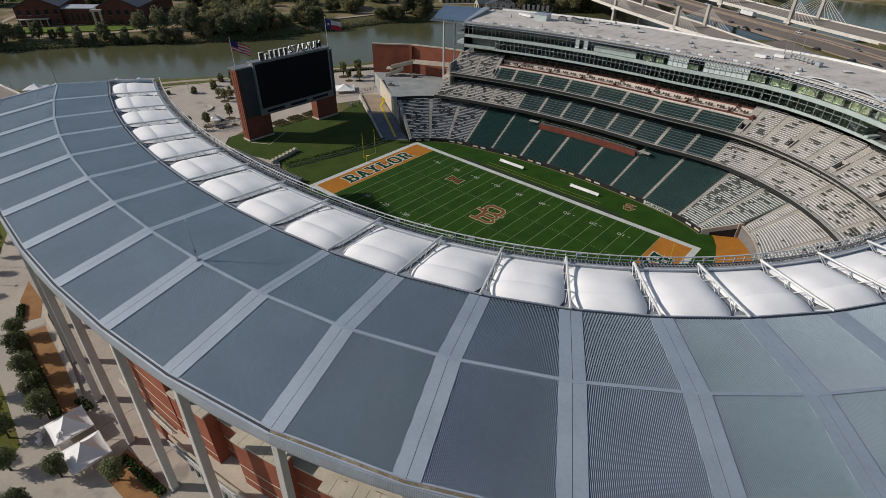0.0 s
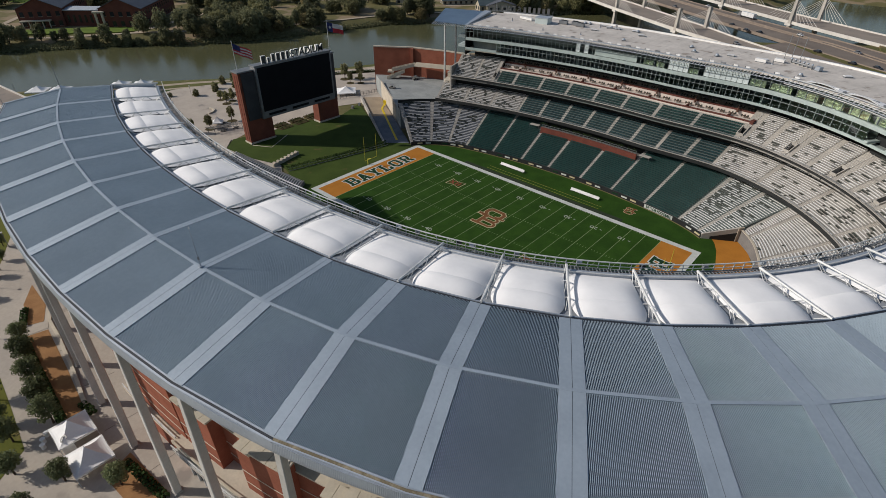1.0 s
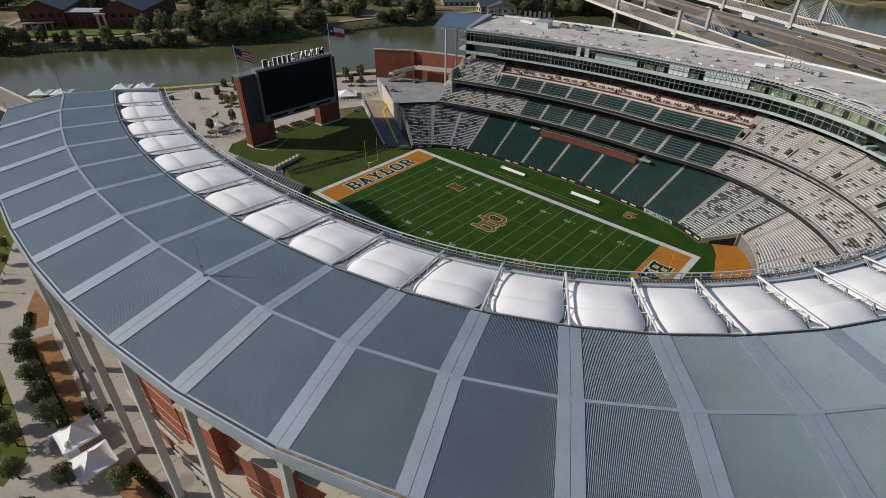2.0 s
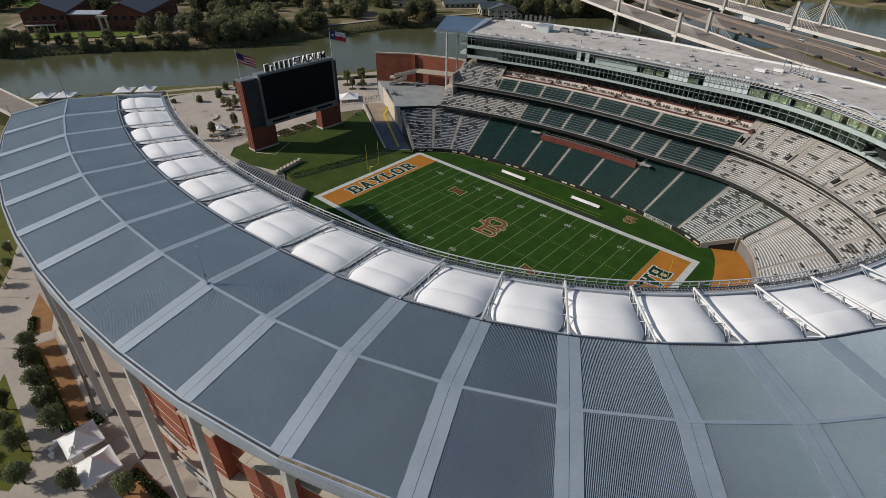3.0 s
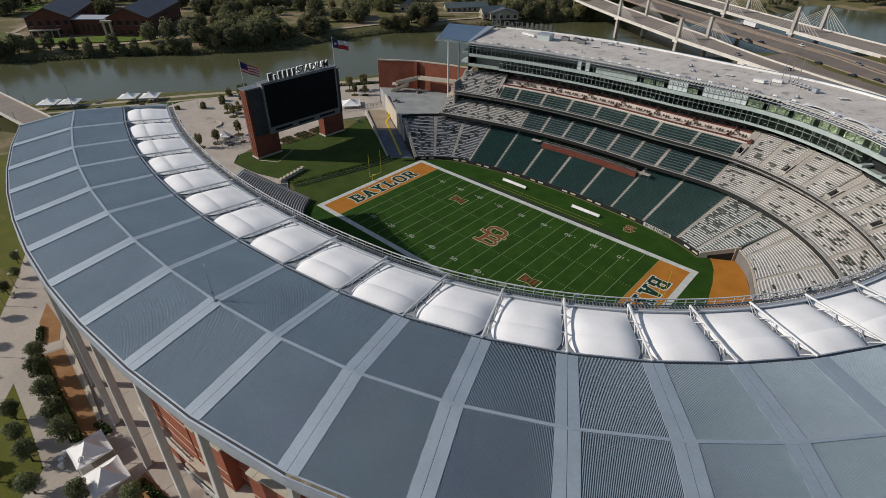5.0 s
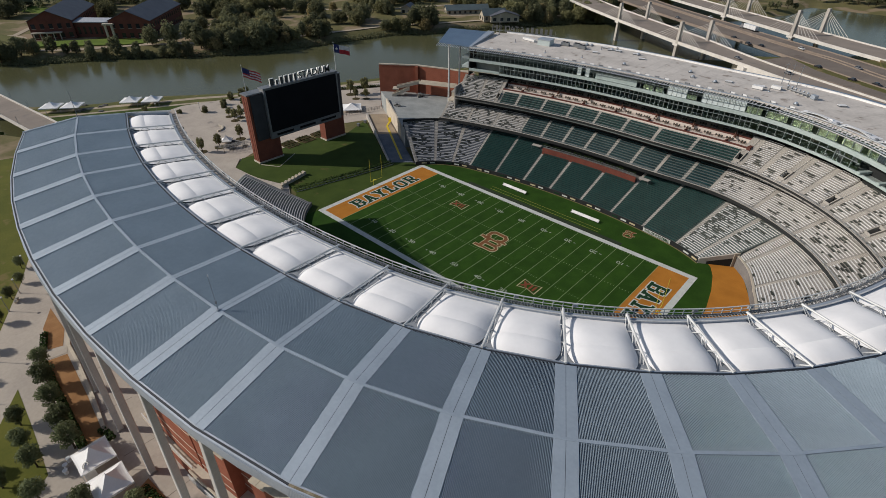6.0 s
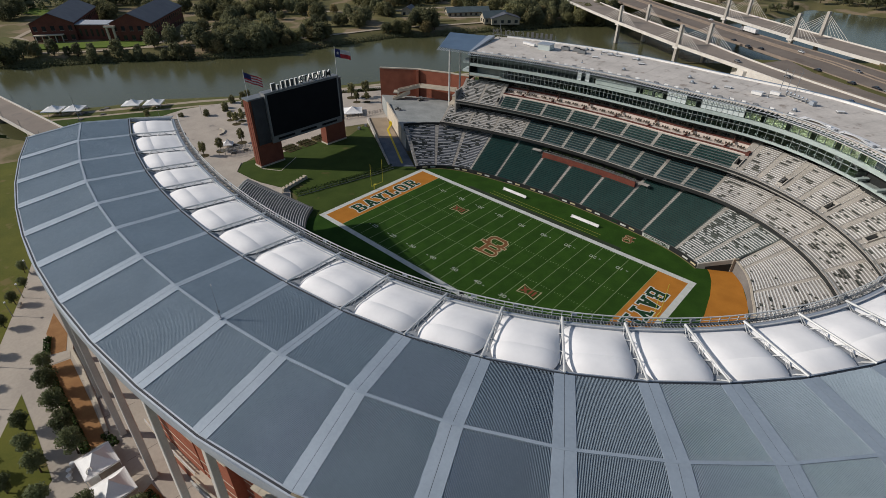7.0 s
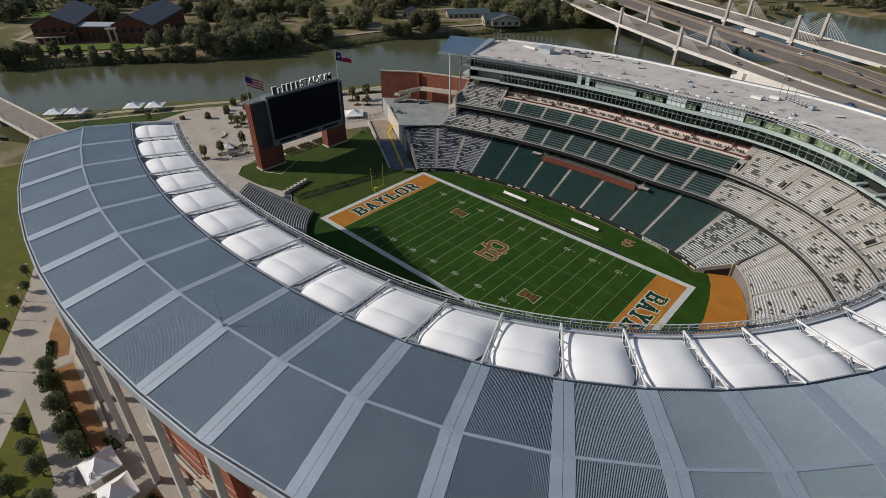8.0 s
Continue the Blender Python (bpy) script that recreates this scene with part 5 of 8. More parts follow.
emblem(0.3, 0.3, 1.0, 0)
emblem(31.2, 34.7, 0.42, 180)
DARK_RED = surface("dark_red_paint", (0.22, 0.065, 0.035), None, 2.0, 0.3, 0.85)
for sx in (-1, 1):
    cx, cy = sx * 22.9, sx * -11.0
    for grow, mt, z in ((0.0, CREAM_PAINT, 0.05), (0.28, TURF, 0.075)):
        w, h = 3.0 - grow, 2.2 - grow
        left = [(cx - w, cy - h, z), (cx, cy - 0.6 * h, z), (cx + w, cy - h, z)]
        right = [(cx - w, cy + h, z), (cx, cy + 0.6 * h, z), (cx + w, cy + h, z)]
        part("plate_emblem", Build().slab(left[::-1], right[::-1], z - 0.04, z), mt, fld, "pinched plate emblem with a cream edge")
    b = Build()
    for x0, x1, w, k in ((-2.2, -0.5, 0.42, 0), (-0.5, -2.2, 0.42, 1), (0.5, 0.5, 0.36, 2), (1.7, 1.7, 0.36, 3)):
        q = [(cx + x0 - w, cy - 1.15), (cx + x0 + w, cy - 1.15), (cx + x1 + w, cy + 1.15), (cx + x1 - w, cy + 1.15)]
        b.hexa([(*p, 0.04) for p in q], [(*p, 0.095 + 0.003 * k) for p in q])
    part("emblem_bars", b, DARK_RED, fld)
part("coaching_strip", plate(-32.0, Y6 + 1.83, 32.0, Y6 + 3.7, -0.1, 0.028), surface("dark_strip_paint", (0.035, 0.045, 0.03), (0.025, 0.035, 0.02), 3.0, 0.3, 0.9), fld, "dark strip beside the white border")
# restraining lines round the team areas
b = Build()
for y in (Y6 + 4.6, Y6 + 6.4):
    b.hexa([(-23, y - 0.06, 0.0), (23, y - 0.06, 0.0), (23, y + 0.06, 0.0), (-23, y + 0.06, 0.0)], [(-23, y - 0.06, 0.02), (23, y - 0.06, 0.02), (23, y + 0.06, 0.02), (-23, y + 0.06, 0.02)])
part("team_area_line", b, surface("yellow_line_paint", (0.32, 0.30, 0.06)), fld)
for s, x0, x1 in ((1, -20.6, -10.0), (1, 9.5, 20.2)):
    bn = thing("team_bench", "long white team bench on the sideline", "bench", ((x0 + x1) / 2, 34.6, 0), group="team benches")
    xm = (x0 + x1) / 2
    ym = 34.0
    part("seat", plate(x0, ym - 0.3, x1, ym + 0.3, 0.42, 0.55), BENCH, bn)
    part("back", plate(x0, ym + 0.35, x1, ym + 0.5, 0.5, 1.15), BENCH, bn)
    for k in range(4):
        xx = x0 + 0.4 + (x1 - x0 - 0.8) * k / 3
        part("leg", plate(xx - 0.05, ym - 0.28, xx + 0.05, ym + 0.45, 0.0, 0.44), STEEL_GREY, bn)
YELLOW = surface("yellow_steel", (0.62, 0.55, 0.06), None, 1.0, 0.2, 0.4)
for sx in (-1, 1):
    gp = thing("goal_post", "yellow forked goal post behind the end line", "goal post", (sx * (X6 + 3), 0, 0), group="goal posts")
    gx = sx * (X6 + 0.2)
    part("stem", Build().tube((sx * (X6 + 2.2), 0, 0), (sx * (X6 + 2.2), 0, 2.2), 0.15, 0.15, 8).tube((sx * (X6 + 2.2), 0, 2.2), (gx, 0, 3.05), 0.15, 0.15, 8), YELLOW, gp)
    part("crossbar", Build().tube((gx, -2.82, 3.05), (gx, 2.82, 3.05), 0.1, 0.1, 8), YELLOW, gp)
    for sy in (-2.82, 2.82):
        part("upright", Build().tube((gx, sy, 3.05), (gx, sy, 12.2), 0.07, 0.06, 8), YELLOW, gp)

# boards and yellow kerb along the far wall
for i in range(34):
    s0 = -66 + i * 3.42
    kinds = (CREAM_PAINT, PAINT_WHITE, FASCIA_DARK, GREEN_PAINT, PAINT_WHITE, CREAM_PAINT, FASCIA_DARK)
    if 27.5 < s0 < 41:
        continue
    bd = thing("wall_board", "painted board on the field wall", "board", (*bowl(s0, -21.1), 0), group="wall boards")
    q = [bowl(s0, -21.12), bowl(s0 + 2.9, -21.12), bowl(s0 + 2.9, -21.02), bowl(s0, -21.02)][::-1]
    part("panel", Build().hexa([(*p, 0.25) for p in q], [(*p, 1.25) for p in q]), FASCIA_DARK, bd)
    if kinds[i % 7] is not FASCIA_DARK:
        q = [bowl(s0 + 0.4, -21.16), bowl(s0 + 2.5, -21.16), bowl(s0 + 2.5, -21.12), bowl(s0 + 0.4, -21.12)][::-1]
        part("bar", Build().hexa([(*p, 0.5) for p in q], [(*p, 1.05) for p in q]), kinds[i % 7], bd)
banner = thing("wall_banner", "white banner with green lettering on the field wall", "banner", (*bowl(33, -21.1), 0))
q = [bowl(28.4, -21.12), bowl(38.6, -21.12), bowl(38.6, -21.0), bowl(28.4, -21.0)][::-1]
part("sheet", Build().hexa([(*p, 0.2) for p in q], [(*p, 1.42) for p in q]), PAINT_WHITE, banner)
bx, by = bowl(33.7, -21.2)
writing("banner_lettering", "BAYLOR FOOTBALL", 1.3, 0.02, GREEN_PAINT, banner, pose(bx, by - 0.1, 0.82, 90, 0, -math.degrees(33.7 / 192) - 1.0), 0.78, 0.02)
b = Build()
pts = spread(-68.1, 50.0)
b.slab([bowl(s, -21.5) for s in pts], [bowl(s, -21.2) for s in pts], -0.05, 0.12)
lay("kerb_field", b, surface("yellow_kerb", (0.17, 0.15, 0.06), None, 2.0, 0.3, 0.8), "pale yellow kerb at the turf edge", "kerb", kind="structure")


# ---- land, river, plazas ----
WATER_Z = -7.2
NEAR_BANK = [(-900, -900), (-480, -330), (-330, -125), (-288, -72), (-256, -31), (-246, -2), (-219, 30), (-186, 100), (-150, 190), (-100, 262), (-52, 303), (-14, 330), (30, 395), (48, 440), (75, 490), (100, 515), (140, 540), (250, 580), (400, 640), (1400, 900)]
FAR_BANK = [(-1100, -900), (-560, -260), (-420, -90), (-392, -52), (-372, -22), (-346, 26), (-307, 71), (-290, 118), (-269, 206), (-246, 243), (-195, 348), (-150, 402), (-85, 470), (-60, 530), (-38, 585), (-44, 622), (-10, 638), (35, 642), (120, 690), (1400, 1150)]


def side_of(poly, x, y):
    """Signed distance to an open line: positive to its right."""
    best, sign = 1e18, 1.0
    for (ax, ay), (bx, by) in zip(poly, poly[1:]):
        dx, dy = bx - ax, by - ay
        t = max(0.0, min(1.0, ((x - ax) * dx + (y - ay) * dy) / (dx * dx + dy * dy)))
        px, py = ax + t * dx - x, ay + t * dy - y
        q = px * px + py * py
        if q < best:
            best, sign = q, (1.0 if dx * (y - ay) - dy * (x - ax) < 0 else -1.0)
    return math.sqrt(best) * sign


def ground_z(x, y):
    near, far = side_of(NEAR_BANK, x, y), side_of(FAR_BANK, x, y)
    if near > 0:
        base = -3.1
        if x > -126 and y > -75 and x < 130 and y < 130:
            base = -0.35
        elif -150 < x <= -126 and -75 < y < 130:
            base = -0.35 - 2.75 * (-126 - x) / 24
        elif -95 < y <= -75 and -150 < x < 130:
            base = -0.35 - 2.75 * (-75 - y) / 20
        e = ((x + 258 - (y + 80) * 2.0) / 27) ** 2 + ((y + 80) / 9.5) ** 2
        if e < 1.6:
            base = -9.0 + (base + 9.0) * min(1.0, max(0.0, (e - 0.5) / 1.1))
        k = min(1.0, near / 16)
        return -8.6 + (base + 8.6) * k * (2 - k) if near < 16 else base
    if far < 0:
        k = min(1.0, -far / 18)
        n = noise.noise(Vector((x * 0.006, y * 0.006, 0.0)))
        base = -2.2 + 0.9 * n
        return -8.6 + (base + 8.6) * k * (2 - k)
    return -9.0


def axis(lo, hi, fine0, fine1, step, far):
    a = list(np.arange(fine0, fine1 + step, step))
    out, s = [], step
    x = fine0
    while x > lo:
        s *= 1.35
        x -= s
        out.append(x)
    a = out[::-1] + a
    x, s = a[-1], step
    while x < hi:
        s *= 1.35
        x += s
        a.append(x)
    return a


LAND = surface("dry_grass", (0.16, 0.138, 0.062), (0.105, 0.10, 0.04), 22.0, 1.2, 0.95, spots=((0.25, 0.19, 0.12), 26.0, 0.53))
OLIVE = surface("olive_grass", (0.125, 0.125, 0.042), (0.085, 0.09, 0.03), 7.0, 0.6, 0.95, spots=((0.19, 0.155, 0.085), 9.0, 0.62))
LAWN = surface("lawn", (0.125, 0.175, 0.028), (0.095, 0.14, 0.022), 9.0, 0.6, 0.95)
LAWN_DRY = surface("yellow_lawn", (0.125, 0.125, 0.025), (0.09, 0.10, 0.02), 8.0, 0.6, 0.95, spots=((0.16, 0.13, 0.05), 6.0, 0.62))
PAVING = surface("paving", (0.455, 0.402, 0.338), (0.37, 0.327, 0.278), 8.0, 0.7, 0.85, spots=((0.27, 0.24, 0.21), 9.0, 0.64))
PAVING_2 = surface("plaza_paving", (0.46, 0.40, 0.335), (0.38, 0.33, 0.28), 7.0, 0.7, 0.85, spots=((0.28, 0.25, 0.22), 7.0, 0.62))
MULCH = surface("mulch", (0.33, 0.18, 0.08), (0.26, 0.135, 0.06), 3.0, 0.3, 0.95)
xs, ys = axis(-4200, 4200, -440, 160, 7.0, 0), axis(-4200, 4200, -180, 480, 7.0, 0)
b = Build()
b.v = [(x, y, ground_z(x, y)) for y in ys for x in xs]
nx = len(xs)
b.f = [(j * nx + i, j * nx + i + 1, (j + 1) * nx + i + 1, (j + 1) * nx + i) for j in range(len(ys) - 1) for i in range(nx - 1)]
lay("ground", b, LAND, "dry grassy land round the stadium and beyond the river", "ground", kind="structure", smooth=True)


def river_water():
    m = bpy.data.materials.new("river_water")
    m.use_nodes = True
    n, l = m.node_tree.nodes, m.node_tree.links
    bs = n["Principled BSDF"]
    geo = n.new("ShaderNodeNewGeometry")
    big = n.new("ShaderNodeTexNoise")
    big.inputs["Scale"].default_value = 0.012
    l.new(geo.outputs["Position"], big.inputs["Vector"])
    mix = n.new("ShaderNodeMix")
    mix.data_type = "RGBA"
    mix.inputs["A"].default_value, mix.inputs["B"].default_value = (0.074, 0.078, 0.036, 1), (0.092, 0.090, 0.045, 1)
    l.new(big.outputs["Fac"], mix.inputs["Factor"])
    l.new(mix.outputs["Result"], bs.inputs["Base Color"])
    bs.inputs["Roughness"].default_value = 0.16
    bs.inputs["IOR"].default_value = 1.28
    rip = n.new("ShaderNodeTexNoise")
    rip.inputs["Scale"].default_value, rip.inputs["Detail"].default_value = 0.9, 4.0
    l.new(geo.outputs["Position"], rip.inputs["Vector"])
    bp_ = n.new("ShaderNodeBump")
    bp_.inputs["Strength"].default_value, bp_.inputs["Distance"].default_value = 0.25, 0.12
    l.new(rip.outputs["Fac"], bp_.inputs["Height"])
    l.new(bp_.outputs[0], bs.inputs["Normal"])
    return m


WATER = river_water()
b = Build()
def shifted(line, d_):
    out = []
    for i, p in enumerate(line):
        a, c = Vector(line[max(i - 1, 0)]), Vector(line[min(i + 1, len(line) - 1)])
        t_ = (c - a).normalized()
        out.append((p[0] - t_.y * d_, p[1] + t_.x * d_, WATER_Z))
    return out


left, right = shifted(FAR_BANK, 14), shifted(NEAR_BANK, -14)
b.strip(left, right)
lay("water", b, WATER, "calm green-brown river with soft ripples", "river", kind="structure")


def pad(name, poly, z0, z1, mat_, label, category, kind="structure"):
    area = sum(p[0] * q[1] - q[0] * p[1] for p, q in zip(poly, poly[1:] + poly[:1]))
    return lay(name, Build().prism(poly if area > 0 else poly[::-1], z0, z1), mat_, label, category, kind=kind)


pad("water_inlet", [(-300, -98), (-222, -98), (-222, -66), (-300, -66)], -7.6, -7.24, WATER, "narrow green-brown inlet beside the river", "river")
# near plaza under the canopy columns
outer = [canopy(u, OFF_OUT + 14) for u in np.arange(-9, 8.1, 0.5)]
innr = [canopy(u, 24) for u in np.arange(-9, 8.1, 0.5)]
b = Build().slab(innr[::-1], outer[::-1], -3.4, -3.0)
lay("pavement", b, PAVING, "pale concrete plaza round the stadium", "pavement", kind="structure")
pad("pavement_walk", [(-140, -88), (-98.8, -105.0), (-88.2, -109.2), (-64.7, -120.3), (-40, -134), (0, -150), (60, -150), (40, -112), (-20, -112), (-70, -104), (-108, -84)], -3.4, -2.99, PAVING, "broad pale concrete walk beside lawns", "pavement")
pad("lawn_west", [(-190, -70), (-140, -88), (-98.8, -105.0), (-88.2, -109.2), (-64.7, -120.3), (-40, -134), (-90, -200), (-220, -180)], -3.4, -2.97, LAWN_DRY, "yellowish mown lawn beside the walk", "lawn")
pad("lawn_triangle", [(-43.5, -120.2), (-31.6, -127.5), (-20, -134), (-10, -127), (-14.1, -122.0), (-27.8, -121.0)], -3.4, -2.95, LAWN_DRY, "pointed yellowish lawn patch", "lawn")
pad("bed_mulch", [(-70.3, -106.3), (-58.3, -106.4), (-51.7, -108.6), (-52.8, -111.6), (-62.4, -110.2)], -3.4, -2.94, MULCH, "orange-brown mulch bed", "flower bed")
pad("bed_mulch", [(-48.6, -112.9), (-47.7, -108.8), (-30.5, -109.9), (-15.9, -111.2), (-16.0, -114.8), (-40.7, -114.2)], -3.4, -2.94, MULCH, "orange-brown mulch bed", "flower bed")
pad("bed_mulch", [(1.0, -108.9), (14, -107.6), (17, -112.5), (3, -114)], -3.4, -2.94, MULCH, "orange-brown mulch bed", "flower bed")
# north plaza towards the river
pad("pavement_north", [(-200, -9), (-191, 20), (-172, 60), (-150, 105), (-118, 125), (-100, 100), (-113, 47), (-120, 30), (-113, -6), (-119, -14), (-111, -34), (-112, -62), (-160, -58), (-196, -30)], -3.6, -0.28, PAVING_2, "broad pale plaza with trees", "pavement")


# ---- north end: berm, scoreboard, ramp, brick wall ----
CART = (-99.8, 53.1, -101.8, 70.7)
BERM = surface("berm_grass", (0.054, 0.080, 0.016), (0.038, 0.060, 0.012), 6.0, 0.4, 0.95, spots=((0.10, 0.085, 0.03), 7.0, 0.66))
HEDGE = surface("hedge_leaves", (0.045, 0.075, 0.022), (0.028, 0.048, 0.014), 1.2, 0.15, 0.9, bump=0.1, island=0.5)
pad("berm_lawn", [(-56.75, 24.5), (-56.75, -30), (-66, -31), (-73, -24), (-80.2, -22.3), (-86.4, -24.3), (-94, -26.8), (-99.5, -27.6), (-109.6, -28.2), (-116, -22), (-113, -6), (-111, 24), (-106.5, 27), (-113, 43), (-67.5, 19.2), (-62, 24.5)], -0.4, 0.03, BERM, "smooth green grass slope below the scoreboard", "lawn")
pad("path_north", [(-134.8, -34), (-116.5, -22.6), (-109.6, -28.5), (-99.5, -27.9), (-94, -27.1), (-86.4, -24.6), (-80.2, -22.6), (-74.5, -26), (-72, -34), (-96, -38), (-130, -44)], -0.4, 0.05, PAVING, "pale footpath below the scoreboard", "pavement")
ramp = thing("field_ramp", "concrete ramp down to the field with a yellow guide line", "ramp", (-85, 36, 0), kind="structure")
b = Build().hexa([(-60.5, 25.2, -0.4), (-67.5, 18.5, -0.4), (-116, 48, -0.4), (-110, 54.5, -0.4)][::-1], [(-60.5, 25.2, 0.06), (-67.5, 18.5, 0.06), (-116, 48, 1.2), (-110, 54.5, 1.2)][::-1])
RAMP = surface("tan_ramp", (0.34, 0.27, 0.19), (0.27, 0.21, 0.15), 5.0, 0.5, 0.85, spots=((0.20, 0.16, 0.12), 5.0, 0.62))
part("slab", b, RAMP, ramp)
b = Build().hexa([(-60.5, 25.2, 0.0), (-67.5, 18.5, 0.0), (-93.5, 34.3, 0.0), (-87.5, 41.2, 0.0)][::-1], [(-60.5, 25.2, 0.09), (-67.5, 18.5, 0.09), (-93.5, 34.3, 0.70), (-87.5, 41.2, 0.70)][::-1])
part("lower_slab", b, STEP_BLUE, ramp, "darker blue-grey lower slab")
b = Build().hexa([(-66.0, 24.0, 0.0), (-66.5, 23.3, 0.0), (-98, 43.6, 0.6), (-97.6, 44.4, 0.6)][::-1], [(-66.0, 24.0, 0.21), (-66.5, 23.3, 0.21), (-98, 43.6, 0.98), (-97.6, 44.4, 0.98)][::-1])
YELLOW_PAINT = surface("yellow_paint", (0.62, 0.46, 0.02), (0.5, 0.37, 0.02), 2.0, 0.3, 0.6)
part("guide_line", b, YELLOW_PAINT, ramp, "yellow painted guide line")
b = Build().hexa([(-98, 43.6, 0.7), (-97.6, 44.4, 0.7), (-101, 49.6, 0.8), (-101.8, 49.0, 0.8)], [(-98, 43.6, 1.0), (-97.6, 44.4, 1.0), (-101, 49.6, 1.1), (-101.8, 49.0, 1.1)])
part("guide_line", b, YELLOW_PAINT, ramp, "yellow painted guide line")
part("barrier", Build().box(-101.5, 50.3, 0.8, 2.6, 1.6, 1.5, 20), YELLOW_PAINT, ramp, "yellow crash barrier")
b = Build()
e0, e1 = Vector((-83.0, 39.1, 0)), Vector((-110.5, 55.4, 0))
nrm = Vector((0.32, 0.54, 0))
b.hexa([e0 - Vector((0, 0, 0.4)), e1 - Vector((0, 0, 0.4)), e1 + nrm - Vector((0, 0, 0.4)), e0 + nrm - Vector((0, 0, 0.4))][::-1],
       [e0 + Vector((0, 0, 7.6)), e1 + Vector((0, 0, 8.9)), e1 + nrm + Vector((0, 0, 8.9)), e0 + nrm + Vector((0, 0, 7.6))][::-1])
part("side_wall", b, STONE, ramp, "pale retaining wall")
b = Build().hexa([(-67.6, 18.2, -0.4), (-68.0, 17.7, -0.4), (-116.2, 46.6, -0.4), (-116.2, 47.6, -0.4)][::-1], [(-67.6, 18.2, 0.7), (-68.0, 17.7, 0.7), (-116.2, 46.6, 1.9), (-116.2, 47.6, 1.9)][::-1])
part("kerb_wall", b, CONCRETE, ramp)
# raised concourse behind the corner stand
edge = [bowl(s, -0.9) for s in spread(-68.1, -47.4)]
poly = edge + [bowl(-56.5, -0.2, 1, False), bowl(-66.5, 4, 1, False), (-78, 74), (-90, 81), (-107, 75), (-123.5, 63.5), (-110.2, 56.0)]
DECK = surface("blue_grey_deck", (0.31, 0.325, 0.32), (0.22, 0.235, 0.23), 5.0, 0.5, 0.8)
pad("concourse_deck", poly, -0.4, 7.9, DECK, "grey concrete concourse deck behind the corner stand", "deck")
wallb = thing("brick_wall", "tall red brick screen wall with stone coping", "wall", (-107, 75, 0), kind="structure")
W = [(-123.5, 63.2), (-107.2, 75.0), (-90.0, 81.2), (-78.0, 84.0)]
for i, ((ax, ay), (bx, by)) in enumerate(zip(W, W[1:])):
    d_ = Vector((bx - ax, by - ay, 0)).normalized()
    n_ = Vector((-d_.y, d_.x, 0)) * 0.8
    a, c = Vector((ax, ay, -0.4)), Vector((bx, by, -0.4))
    up = Vector((0, 0, 21.9))
    part("panel", Build().hexa([a, c, c + n_, a + n_], [a + up, c + up, c + n_ + up, a + n_ + up]), BRICK, wallb)
    t0, t1 = Vector((0, 0, 21.9)), Vector((0, 0, 22.4))
    o = n_ * 0.15
    part("coping", Build().hexa([a - o + t0, c - o + t0, c + n_ + o + t0, a + n_ + o + t0], [a - o + t1, c - o + t1, c + n_ + o + t1, a + n_ + o + t1]), STONE, wallb)
part("buttress", Build().box(-107.2, 74.3, -0.4, 1.4, 1.6, 21.9, 30), BRICK, wallb)
# stair that climbs along the brick wall
st = thing("concourse_stair", "pale concrete stair with solid sides against the brick wall", "stair", (-100, 71, 8), kind="structure")
for (a, c, z0, z1) in (((-113.5, 62.5), (-107.0, 68.5), 7.9, 11.6), ((-113.0, 65.5), (-104.0, 73.0), 11.6, 14.4), ((-104.0, 73.0), (-84.5, 78.5), 14.4, 15.2)):
    A, C = Vector((*a, z0)), Vector((*c, z1))
    d_ = (C - A).normalized()
    n_ = Vector((-d_.y, d_.x, 0)).normalized()
    for s_ in (-1.1, 1.1):
        p, q = A + n_ * s_, C + n_ * s_
        w = n_ * 0.12
        part("side", Build().hexa([p - w - Vector((0, 0, 0.5)), q - w - Vector((0, 0, 0.5)), q + w - Vector((0, 0, 0.5)), p + w - Vector((0, 0, 0.5))], [p - w + Vector((0, 0, 1.0)), q - w + Vector((0, 0, 1.0)), q + w + Vector((0, 0, 1.0)), p + w + Vector((0, 0, 1.0))]), STONE, st)
    for k in range(10):
        f0, f1 = k / 10, (k + 1) / 10
        p, q = A.lerp(C, f0), A.lerp(C, f1)
        q.z = p.z
        part("step", Build().hexa([p - n_ - Vector((0, 0, 0.4)), q - n_ - Vector((0, 0, 0.4)), q + n_ - Vector((0, 0, 0.4)), p + n_ - Vector((0, 0, 0.4))], [p - n_ + Vector((0, 0, 0.1)), q - n_ + Vector((0, 0, 0.1)), q + n_ + Vector((0, 0, 0.1)), p + n_ + Vector((0, 0, 0.1))]), STONE, st)
part("landing", Build().box(-113.2, 65.0, 11.1, 3.0, 4.5, 0.5, 40), STONE, st)
part("pier", Build().box(-112.6, 65.4, 7.9, 1.0, 1.0, 3.2, 40), STONE, st)
